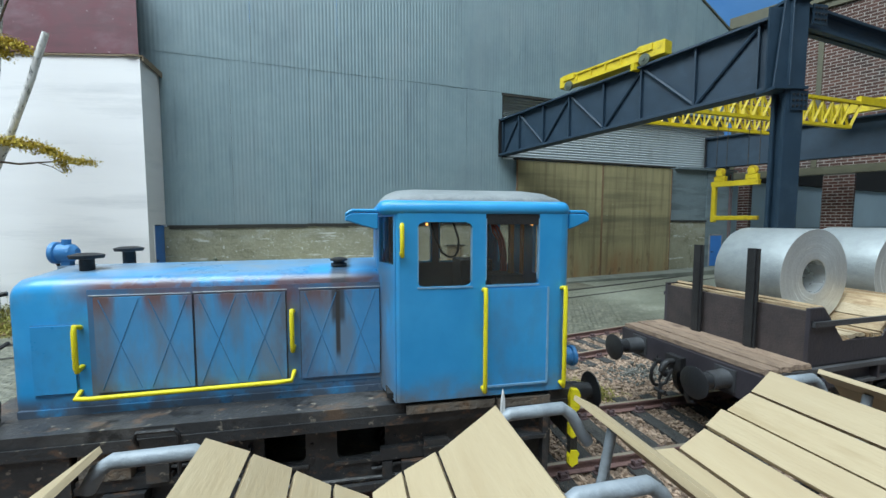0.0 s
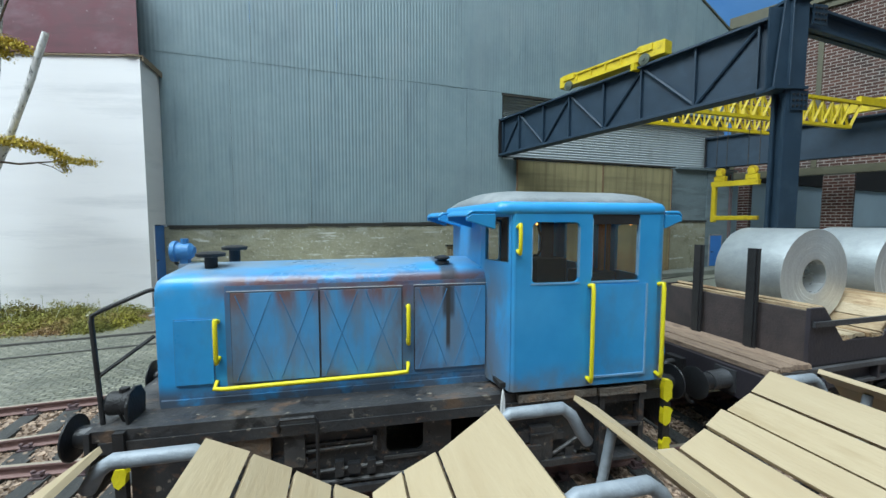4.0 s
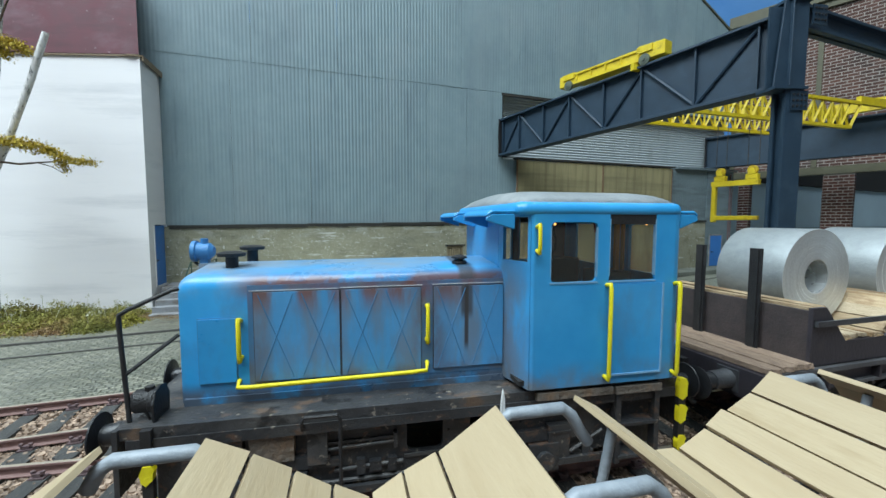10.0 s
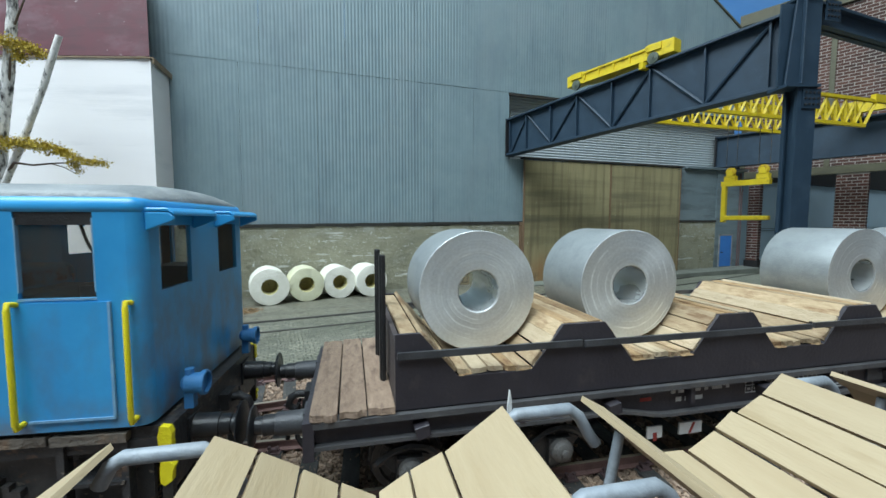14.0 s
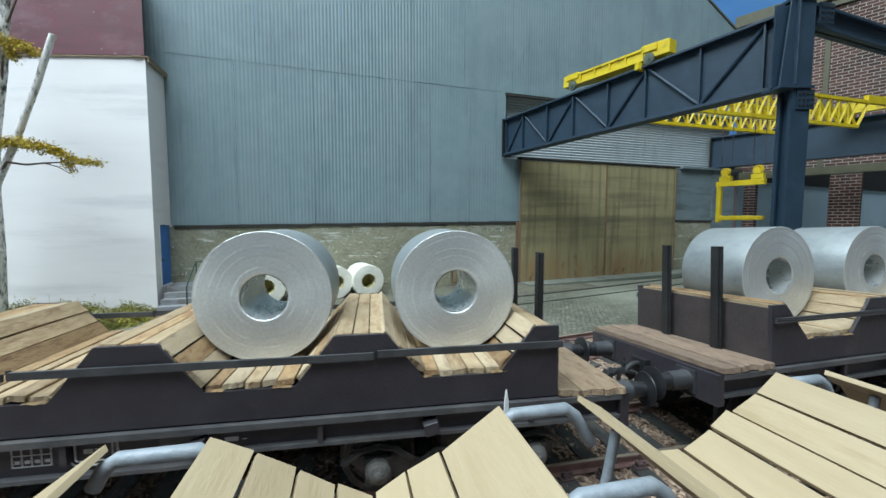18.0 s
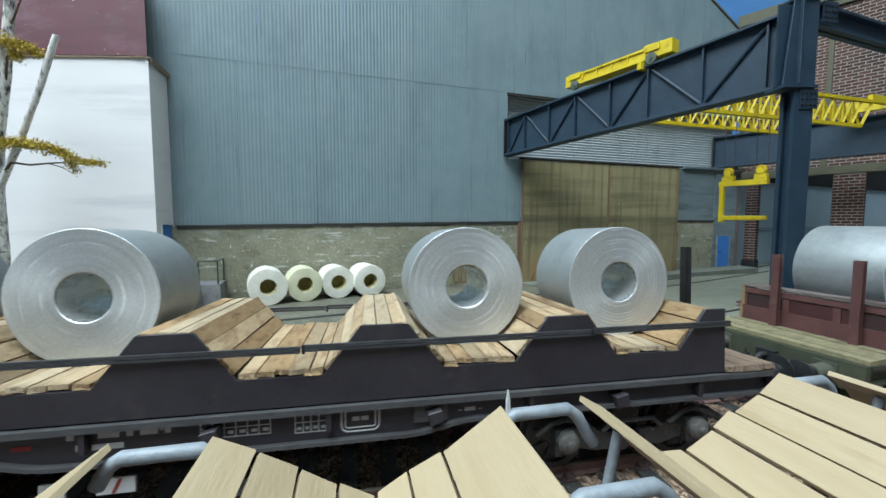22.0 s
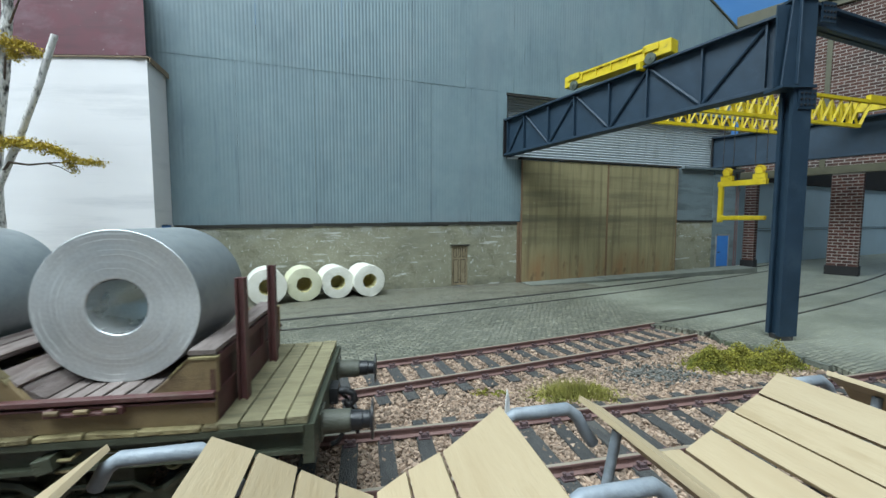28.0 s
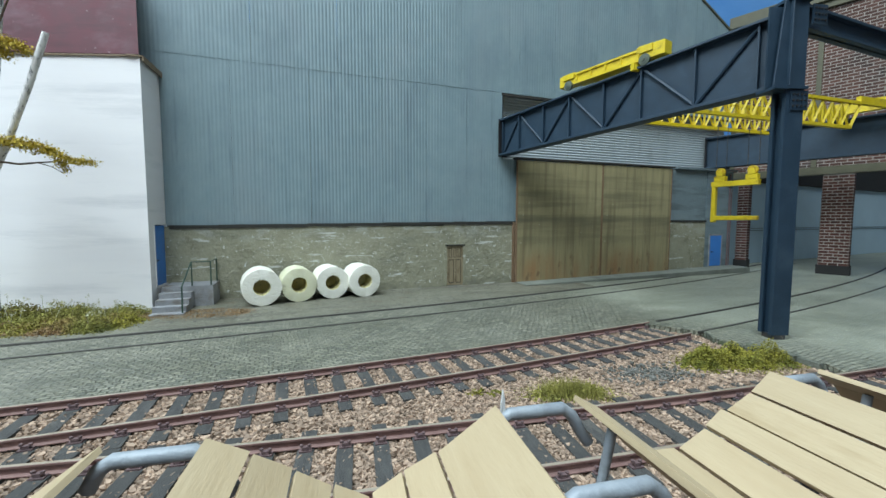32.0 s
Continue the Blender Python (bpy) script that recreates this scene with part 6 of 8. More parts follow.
    for x, y, h in ((-.33, -.35, 3.09), (-.27, .42, 3.12)):
        bm = B()
        lathe(bm, [(.075, 2.80), (.075, h), (.165, h + .01), (.175, h + .05), (.10, h + .07)], (x, y, 0), "z", 16)
        part("exhaust_cowl", bm, BLACK, hood, "black capped exhaust stub", smooth=35)
    lamp_on(root, -.76, 0.05, 3.14, -1)
    bm = B()
    bx(bm, -.82, -.62, -.07, .17, 2.80, 2.98)
    part("lamp_bracket", bm, HOOD_PAINT, hood)
    bm = B()
    wire(bm, [(-.78, .22, 2.85), (-.92, .10, 2.98), (-.92, .06, 3.1)], .02, 5)
    part("lamp_guard", bm, BLACK, hood)
    # cab: four walls with window openings, cut from plates
    cab = thing("cab", P(0, 0, 0), "", "")
    for k in ("label", "category"):
        if k in cab:
            del cab[k]
    cab.parent = root
    x0, x1, yw, z0, z1, r = 3.10, 5.42, 1.45, 1.47, 3.70, .14

    def side_wall(s):
        bm = B()
        w1, w2 = (3.53, 4.17, 2.80, 3.54), (4.33, 5.00, 2.80, 3.64)
        yy0, yy1 = (yw - .05) * s, yw * s
        lo, hi = min(yy0, yy1), max(yy0, yy1)
        bx(bm, 3.33, w1[0], lo, hi, z0, z1)
        bx(bm, w1[1], w2[0], lo, hi, z0, z1)
        bx(bm, w2[1], x1 - r, lo, hi, z0, z1)
        for w in (w1, w2):
            bx(bm, w[0], w[1], lo, hi, z0, w[2])
            bx(bm, w[0], w[1], lo, hi, w[3], z1)
        # rounded window corners
        for wx0, wx1, wz0, wz1 in (w1,):
            c = .07
            for cx, cz, sx, sz in ((wx0, wz0, 1, 1), (wx1, wz0, -1, 1), (wx0, wz1, 1, -1), (wx1, wz1, -1, -1)):
                prism(bm, [(cx, cz), (cx + sx * c, cz), (cx + sx * c * .3, cz + sz * c * .3), (cx, cz + sz * c)], "y", lo, hi)
        # rounded upright corners
        for cx in (x1 - r,):
            pts_o, pts_i = [], []
            for i in range(6):
                a = math.radians(90 * i / 5)
                sx = 1
                pts_o.append((cx + sx * r * math.sin(a), (yw - r) * s + s * r * math.cos(a)))
                pts_i.append((cx + sx * (r - .05) * math.sin(a), (yw - r) * s + s * (r - .05) * math.cos(a)))
            prism(bm, pts_o + pts_i[::-1], "z", z0, z1)
        # angled facet with its own window between the side and the front
        fa, fb = Vector((3.30, (yw - .025) * s)), Vector((x0 + .025, .80 * s))
        fl = (fb - fa).length
        fm = M(fa.x, fa.y, 0, 0, 0, math.degrees(math.atan2(fb.y - fa.y, fb.x - fa.x)))
        for a in ((0, .05, z0, z1), (fl - .10, fl, z0, z1), (.05, fl - .10, z0, 3.05), (.05, fl - .10, 3.60, z1)):
            bx(bm, a[0], a[1], -.025, .025, a[2], a[3], fm)
        rod(bm, (3.335, (yw - .056) * s, z0), (3.335, (yw - .056) * s, z1), .058, n=16)
        bmesh.ops.remove_doubles(bm, verts=bm.verts, dist=.0005)
        part("cab_side", bm, CAB_BLUE, cab, smooth=30)
        bm = B()
        bx(bm, .05, fl - .10, -.004, .004, 3.05, 3.60, fm)
        pn = part("window_pane", bm, PANE, cab, "dusty glass pane")
        pn.visible_shadow = False
        bm = B()
        lo, hi = sorted(((yw - .075) * s, (yw - .055) * s))
        for a in ((3.36, w1[0] - .02, z0 + .1, z1 - .05), (w1[1] + .02, w2[0] - .02, z0 + .1, z1 - .05), (w2[1] + .02, x1 - r, z0 + .1, z1 - .05),
                  (w1[0] - .02, w1[1] + .02, z0 + .1, w1[2] - .02), (w2[0] - .02, w2[1] + .02, z0 + .1, w2[2] - .02), (w1[0] - .02, w1[1] + .02, w1[3] + .02, z1 - .05)):
            bx(bm, a[0], a[1], lo, hi, a[2], a[3])
        part("cab_lining", bm, CAB_INSIDE, cab, "dark brown inner lining")
        # door panel outline and window frames, proud of the wall
        o = .014 * s
        for nm, a in (("door_plate", (4.36, 5.10, 1.60, 2.76)),):
            bm = B()
            bx(bm, a[0], a[1], min(yw * s, yw * s + o), max(yw * s, yw * s + o), a[2], a[3])
            part(nm, bm, CAB_BLUE, cab, bev=.01)
        bm = B()
        bx(bm, 4.36, 5.12, min(yw * s, yw * s + o * 2), max(yw * s, yw * s + o * 2), 1.575, 1.60)
        bx(bm, 5.10, 5.125, min(yw * s, yw * s + o * 2), max(yw * s, yw * s + o * 2), 1.60, 2.76)
        part("door_edge", bm, surf_pale, cab, "worn pale door edge")
        for w in (w1, w2):
            bm = B()
            bx(bm, w[0] - .004, w[1] + .004, min(yw * s, yw * s + o * .5), max(yw * s, yw * s + o * .5), w[2] - .018, w[2] + .002)
            part("window_sill", bm, surf_pale, cab, "pale worn window sill")
            bm = B()
            for q in (-1, 1):
                xx = w[0] if q < 0 else w[1]
                bx(bm, min(xx, xx - q * .013), max(xx, xx - q * .013), *sorted(((yw - .046) * s, (yw + .002) * s)), w[2] + .06, w[3] - .06)
            part("window_rim", bm, surf_pale, cab, "pale worn window rim")
            bm = B()
            bx(bm, w[0], w[1], (yw - .035) * s - .004, (yw - .035) * s + .004, w[2], w[3] - (.09 if w is w2 else 0))
            p = part("window_pane", bm, PANE, cab, "dusty glass pane")
            p.visible_shadow = False
        bm = B()
        bx(bm, w2[0], w2[1], min((yw - .04) * s, (yw - .01) * s), max((yw - .04) * s, (yw - .01) * s), w2[3] - .13, w2[3])
        part("sash_bar", bm, BLACK, cab)
        for x, a, b in ((4.305, 1.56, 2.77), (5.30, 1.55, 2.76)):
            bm = B()
            wire(bm, [(x, yw * s, a + .02), (x, (yw + .09) * s, a), (x, (yw + .10) * s, a + .06), (x, (yw + .10) * s, b - .06), (x, (yw + .09) * s, b), (x, yw * s, b - .02)], .027, 8)
            part("handrail", bm, YELLOW, cab, "long yellow door handrail", smooth=60)
        bm = B()
        x = 3.35
        wire(bm, [(x, yw * s, 3.20), (x, (yw + .08) * s, 3.17), (x, (yw + .09) * s, 3.22), (x, (yw + .09) * s, 3.46), (x, (yw + .08) * s, 3.51), (x, yw * s, 3.48)], .025, 8)
        part("grab_handle", bm, YELLOW, cab, smooth=60)

    side_wall(-1)
    side_wall(1)
    for xx, sg in ((x0, -1), (x1, 1)):
        bm = B()
        a, b = (xx, xx + .05) if sg < 0 else (xx - .05, xx)
        if sg < 0:
            bx(bm, a, b, -.80, .80, z0, z1)
            part("cab_end", bm, CAB_BLUE, cab)
            bm = B()
        wl = [(-1.12, -.42), (.42, 1.12)] if sg > 0 else []
        zb, zt = 2.80, 3.50
        if sg > 0:
            bx(bm, a, b, -yw + r, yw - r, z0, zb)
            bx(bm, a, b, -yw + r, yw - r, zt, z1)
            ys = [-yw + r, wl[0][0], wl[0][1], wl[1][0], wl[1][1], yw - r]
            for i in (0, 2, 4):
                bx(bm, a, b, ys[i], ys[i + 1], zb, zt)
            part("cab_end", bm, CAB_BLUE, cab)
        else:
            bm.free()
        for p, q in wl:
            bm = B()
            bx(bm, (a + b) / 2 - .004, (a + b) / 2 + .004, p, q, zb, zt)
            pn = part("window_pane", bm, PANE, cab, "dusty glass pane")
            pn.visible_shadow = False
        # visors over the end windows
        for p, q in ((-1.38, -.30), (.30, 1.38)):
            bm = B()
            e = -.36 if sg < 0 else .27
            prism(bm, [(xx, 3.645), (xx, 3.685), (xx + e * .80, 3.685), (xx + e, 3.64), (xx + e, 3.60), (xx + e * .78, 3.645)], "y", p, q)
            for y_ in (p, q - .05):
                prism(bm, [(xx, 3.45), (xx, 3.64), (xx + e * .80, 3.64), (xx + e, 3.60), (xx + e, 3.555), (xx + e * .80, 3.535), (xx + e * .35, 3.485)], "y", y_, y_ + .05)
            part("window_visor", bm, CAB_BLUE, cab, "blue visor over the end window", bev=.012)
    # roof
    bm = B()
    prof = [(-1.38, 3.76), (-1.37, 3.815), (-1.30, 3.86), (-1.12, 3.91), (-.85, 3.945), (-.45, 3.97), (0, 3.98), (.45, 3.97), (.85, 3.945), (1.12, 3.91), (1.30, 3.86), (1.37, 3.815), (1.38, 3.76)]
    rows = []
    for x, k, w in ((x0 + .04, .12, .93), (x0 + .07, .36, .965), (x0 + .14, .66, .985), (x0 + .26, .90, 1), (x0 + .45, 1.0, 1), (x1 - .42, 1.0, 1), (x1 - .24, .90, 1), (x1 - .13, .66, .985), (x1 - .06, .36, .965), (x1 - .03, .12, .93)):
        rows.append([bm.verts.new((x, y * w, 3.76 + (z - 3.76) * k)) for y, z in prof])
    for a, b in zip(rows, rows[1:]):
        for i in range(len(prof)):
            j = (i + 1) % len(prof)
            bm.faces.new((a[i], b[i], b[j], a[j]))
    bm.faces.new(rows[0])
    bm.faces.new(rows[-1][::-1])
    bmesh.ops.recalc_face_normals(bm, faces=bm.faces)
    part("cab_roof", bm, ROOF_GREY, root, "dusty grey domed cab roof", smooth=60)
    # rounded blue cornice all round under the dome
    def cornice_ring(o, z):
        pts = []
        for cx, cy, a0 in ((x1 - r, yw - r, 0), (x0 + r, yw - r, 90), (x0 + r, -yw + r, 180), (x1 - r, -yw + r, 270)):
            for i in range(6):
                a = math.radians(a0 + 18 * i)
                pts.append((cx + (r + o) * math.cos(a), cy + (r + o) * math.sin(a), z))
        return [bm.verts.new(p) for p in pts]
    bm = B()
    rings = [cornice_ring(o, z) for o, z in ((-.05, 3.62), (.002, 3.64), (.012, 3.67), (.012, 3.70), (-.005, 3.745), (-.035, 3.775), (-.08, 3.785), (-.13, 3.785), (-.13, 3.72))]
    n = len(rings[0])
    for a, b in zip(rings, rings[1:] + rings[:1]):
        for i in range(n):
            bm.faces.new((a[i], a[(i + 1) % n], b[(i + 1) % n], b[i]))
    bmesh.ops.recalc_face_normals(bm, faces=bm.faces)
    part("cornice", bm, CAB_BLUE, cab, "rounded blue edge under the roof", smooth=60)
    # cab inside
    bm = B()
    bx(bm, x0 + .08, x1 - .08, -1.36, 1.36, 1.5, 1.56)
    part("cab_floor", bm, DARK, cab)
    bm = B()
    bx(bm, 3.2, 3.6, -.7, .7, 1.56, 2.66)
    part("control_desk", bm, CAB_INSIDE, cab, "dark brown control desk", bev=.03)
    bm = B()
    bx(bm, 4.55, 5.0, -1.0, -.5, 2.0, 2.85)
    bx(bm, 4.5, 5.05, .45, 1.05, 2.0, 2.9)
    part("seat", bm, BLACK, cab, "dark seat back", bev=.05)
    bm = B()
    wire(bm, [(3.92, .0, 3.66), (3.94, .0, 3.50), (4.00, .0, 3.28), (4.10, .0, 3.08), (4.20, .0, 3.005), (4.29, .0, 3.01), (4.35, .0, 3.10), (4.36, .0, 3.26), (4.30, .0, 3.45), (4.22, .0, 3.66)], .019, 6)
    part("cable_loop", bm, BLACK, cab, "loose black cable loop hanging from the roof", smooth=60)
    # posts coloured orange for the warm light that falls on them
    for x, y, w in ((4.89, -.80, .030), (5.12, -.62, .018)):
        bm = B()
        bx(bm, x - w, x + w, y - .03, y + .03, 1.56, 3.66)
        part("inner_post", bm, ORANGE_POST, cab, "post with warm light put into its orange-brown colour")
    for k in range(3):
        d = .035 * k
        bm = B()
        wire(bm, [(4.58 - d, -.42 - d, 3.60), (4.70, -.46 - d, 3.57 - d * .5), (4.80 - d, -.52, 3.46 - d), (4.87 - d, -.56, 3.28), (4.90 - d, -.58, 3.08), (4.90 - d, -.58, 2.80)], .018, 6)
        part("hose", bm, COPPER, cab, "red hose", smooth=60)
    for x, y in ((3.66, -1.3), (4.97, -1.3)):
        bm = B()
        lathe(bm, [(.004, 3.531), (.012, 3.527), (.016, 3.515), (.012, 3.503), (.004, 3.499)], (x, y, 0), "z", 12)
        part("cab_bulb", bm, CAB_BULB, cab, "small glowing warm bulb", smooth=60)
    # frame and deck
    bm = B()
    bx(bm, -1.16, 5.52, -1.36, 1.36, 1.30, 1.42)
    part("footplate", bm, DECK_DUSTY, root, "black footplate with rust and dust", bev=.015)
    for s in (-1, 1):
        y0, y1 = sorted((1.16 * s, 1.22 * s))
        bm = B()
        holes = [(1.80, 2.25, .74, 1.23), (2.60, 3.16, .74, 1.23)]
        xs = [-.9] + [v for h in holes for v in h[:2]] + [5.3]
        for i in range(0, len(xs), 2):
            bx(bm, xs[i], xs[i + 1], y0, y1, .48, 1.30)
        for h in holes:
            bx(bm, h[0], h[1], y0, y1, .48, h[2])
            bx(bm, h[0], h[1], y0, y1, h[3], 1.30)
            c = .09
            for cx, cz, sx, sz in ((h[0], h[2], 1, 1), (h[1], h[2], -1, 1), (h[0], h[3], 1, -1), (h[1], h[3], -1, -1)):
                prism(bm, [(cx, cz), (cx + sx * c, cz), (cx + sx * c * .5, cz + sz * c * .14), (cx + sx * c * .14, cz + sz * c * .5), (cx, cz + sz * c)], "y", y0, y1)
        part("side_frame", bm, FRAME_BLACK, root, "black side frame with two rounded openings")
        bm = B()
        bx(bm, -1.1, 5.45, *sorted((1.24 * s, 1.38 * s)), 1.18, 1.30)
        part("footplate_edge", bm, FRAME_BLACK, root, bev=.01)
        for h in holes:
            bm = B()
            bx(bm, h[0] - .03, h[1] + .03, *sorted((1.215 * s, 1.245 * s)), h[2] - .05, h[2] - .015)
            part("opening_lip", bm, DECK_DUSTY, root, "dusty lip under the opening", bev=.008)
        for x, zs in ((1.35, (1.27,)), (1.55, (1.27,)), (1.95, (1.275,)), (2.32, (.80, .96, 1.12, 1.27)), (2.52, (1.275,)), (2.85, (1.275,)), (3.28, (.80, .96, 1.12, 1.27)), (.95, (1.27,)), (3.75, (.7, 1.24)), (4.3, (.7, 1.24))):
            for z in zs:
                bm = B()
                rod(bm, (x, 1.22 * s, z), (x, 1.245 * s, z), .022, n=6)
                part("rivet", bm, FRAME_BLACK, root)
        for nm, a, mt in (("tool_box", (.05, .52, .86, 1.28), RUST_BOX), ("battery_box", (-.62, -.02, .62, 1.24), FRAME_BLACK), ("air_tank", (.66, .88, .78, 1.28), DECK_DUSTY), ("brake_cylinder", (3.62, 3.92, .42, .92), FRAME_BLACK)):
            bm = B()
            bx(bm, a[0], a[1], *sorted((1.05 * s, 1.33 * s)), a[2], a[3])
            box = part(nm, bm, mt, root, "rusty grey tool box" if nm == "tool_box" else "", bev=.025)
            bm = B()
            bx(bm, a[0] - .012, a[1] + .012, *sorted((1.10 * s, 1.345 * s)), a[3] - .10, a[3] - .075)
            part("lid_edge", bm, mt, box)
        # brake rigging: pull rods, hangers and levers between the wheels
        for p, q, r_ in (((.88, 1.27, .91), (1.66, 1.27, .93), .020), ((.95, 1.25, .64), (1.75, 1.25, .66), .026), ((.2, 1.24, .50), (4.3, 1.24, .48), .030), ((3.0, 1.25, .60), (3.9, 1.25, .72), .022), ((3.95, 1.28, .52), (4.4, 1.3, .78), .024)):
            bm = B()
            rod(bm, (p[0], p[1] * s, p[2]), (q[0], q[1] * s, q[2]), r_, n=7)
            part("pull_rod", bm, DECK_DUSTY, root, "dusty brake pull rod", smooth=50)
        for x, z0, z1, w in ((1.66, .86, 1.04, .022), (1.25, .58, .76, .05), (1.42, .60, .72, .07), (1.62, .58, .74, .05), (3.18, .48, .70, .06), (3.45, .44, .66, .08), (4.18, .46, .60, .06)):
            bm = B()
            bx(bm, x - w, x + w, *sorted((1.20 * s, 1.30 * s)), z0, z1)
            part("rod_bracket", bm, FRAME_BLACK, root, bev=.012)
        bm = B()
        bx(bm, .86, 1.64, *sorted((1.22 * s, 1.255 * s)), .955, .985)
        part("frame_strip", bm, DECK_DUSTY, root, "dusty horizontal strip")
        bm = B()
        prism(bm, [(.98, .88), (1.60, .88), (1.44, .74), (1.30, .70), (1.14, .76)], "y", *sorted((1.20 * s, 1.225 * s)))
        part("brake_shoe_plate", bm, FRAME_BLACK, root)
        for x in (.45, 3.55):
            bm = B()
            bx(bm, x - .20, x + .20, *sorted((1.15 * s, 1.36 * s)), .34, .70)
            bx(bm, x - .55, x + .55, *sorted((1.22 * s, 1.30 * s)), .72, .80)
            bx(bm, x - .45, x + .45, *sorted((1.22 * s, 1.30 * s)), .80, .86)
            rod(bm, (x, 1.36 * s, .5), (x, 1.42 * s, .5), .12, n=12)
            part("axle_box", bm, FRAME_BLACK, root, "black axle box with leaf spring", bev=.015)
        bm = B()
        bx(bm, -.5, 4.6, *sorted((1.30 * s, 1.36 * s)), .40, .48)
        part("foot_rail", bm, FRAME_BLACK, root)
        bm = B()
        wire(bm, [(.62, 1.36 * s, 1.22), (.62, 1.43 * s, 1.34), (.65, 1.44 * s, 1.40), (1.00, 1.44 * s, 1.40), (1.03, 1.44 * s, 1.36), (1.03, 1.44 * s, .38)], .022, 6)
        wire(bm, [(1.03, 1.44 * s, .40), (.86, 1.30 * s, .40)], .018, 5)
        part("step_rail", bm, BLACK, root, "thin black bent step rail")
        bm = B()
        bx(bm, 3.40, 4.46, *sorted((1.30 * s, 1.44 * s)), 1.32, 1.415)
        bx(bm, 4.50, 5.18, *sorted((1.30 * s, 1.45 * s)), 1.31, 1.405)
        part("cab_step_plate", bm, RUST_BOX, root, "worn brown plate under the cab door", bev=.012)
        for xa, xb in ((4.56, 5.14),):
            for x in (xa, xb):
                bm = B()
                bx(bm, x - .035, x + .035, *sorted((1.30 * s, 1.42 * s)), .35, 1.30)
                part("step_hanger", bm, FRAME_BLACK, root)
            for z in (.42, .86):
                bm = B()
                bx(bm, xa, xb, *sorted((1.16 * s, 1.44 * s)), z, z + .04)
                part("step_tread", bm, FRAME_BLACK, root)
        # striped corner bars
        for x in (5.53, -.90):
            bm = B()
            bx(bm, x - .05, x + .05, *sorted((1.34 * s, 1.42 * s)), .42, 1.41)
            bar = part("corner_bar", bm, BLACK, root, "black corner bar with ragged yellow blocks")
            jit = random.Random(int(x * 7))
            for za, zb in ((1.17, 1.42), (.83, 1.06), (.45, .64)) if x > 0 else ((.86, 1.03), (.50, .66)):
                bm = B()
                q = [(x - .06, za), (x - .01, za - .03), (x + .065, za + .02), (x + .06, (za + zb) / 2), (x + .075, zb - .05), (x + .05, zb), (x - .04, zb + .01), (x - .07, zb - .08)]
                prism(bm, [(u + jit.uniform(-.012, .012), w + jit.uniform(-.012, .012)) for u, w in q], "y", *sorted((1.36 * s, 1.435 * s)))
                part("warning_stripe", bm, YELLOW, bar, "yellow painted block")
    bm = B()
    bx(bm, -.6, 5.2, -.85, .85, .9, 1.3)
    part("inner_frame", bm, DARK, root)
    bm = B()
    bx(bm, .9, 3.2, -1.0, 1.0, .45, .62)
    part("brake_gear", bm, FRAME_BLACK, root)
    for x, sg in ((-1.16, -1), (5.52, 1)):
        bm = B()
        bx(bm, min(x, x + .05 * sg), max(x, x + .05 * sg), -1.40, 1.40, .72, 1.42)
        part("buffer_beam", bm, FRAME_BLACK, root, bev=.015)
        for y in (-.875, .875):
            buffer(root, x + .04 * sg, y, 1.15, sg, PLUNGER, .25, .66 if sg < 0 else .86)
        coupling(root, x + .05 * sg, sg, BLACK)
    # lamps and pipes on the ends
    lamp_on(root, 5.60, -.95, 1.70, 1)
    lamp_on(root, 5.60, .95, 1.70, 1)
    for y in (-.98, .98):
        bm = B()
        yy = y * 1.12
        lathe(bm, [(.05, -.16), (.10, -.155), (.125, -.12), (.125, .02), (.135, .03), (.135, .07), (.10, .09)], (-.99, yy, 1.60), "x", 18)
        rod(bm, (-.98, yy, 1.72), (-.98, yy, 1.76), .05, n=8)
        wire(bm, [(-.98, yy - .10, 1.52), (-.96, yy - .08, 1.43), (-.92, yy - .04, 1.41)], .016, 5)
        lamp = part("lamp_stand", bm, BLACK, root, "black round lamp before a thin shield", smooth=35)
        bm = B()
        prism(bm, [(yy - .17, 1.42), (yy - .19, 1.62), (yy - .12, 1.74), (yy, 1.77), (yy + .12, 1.74), (yy + .19, 1.62), (yy + .17, 1.42)], "x", -.90, -.87)
        part("lamp_shield", bm, BLACK, lamp, bev=.006)
    # front handrails on the footplate
    for y in (-1.2, 1.2):
        bm = B()
        w = .78 * y
        wire(bm, [(-1.14, y, 1.41), (-1.19, y, 2.50), (-1.19, y * .99, 2.57), (-1.12, y * .97, 2.62), (-.78, w * 1.03, 2.78), (-.72, w, 2.79)], .024, 6)
        part("end_handrail", bm, BLACK, root, smooth=60)
        bm = B()
        wire(bm, [(-1.165, y, 1.93), (-.74, w, 2.27)], .022, 6)
        part("rail_stay", bm, BLACK, root)
    wheels = [wheelset(root, x, .48, FRAME_BLACK) for x in (.45, 3.55)]
    return root, wheels


# ---- coil wagons ----
CELL = 2.42


def trough_points(half=.92, floor_half=.47, z_top=2.27, z_low=1.765, slope=3, flat=5):
    """Board ends across one trough, from rim to rim: (x, z) pairs about the trough's centre."""
    up = [(-half + (half - floor_half) * i / slope, z_top + (z_low - z_top) * i / slope) for i in range(slope)]
    low = [(-floor_half + 2 * floor_half * i / flat, z_low) for i in range(flat + 1)]
    return up + low + [(-x, z) for x, z in up[::-1]]


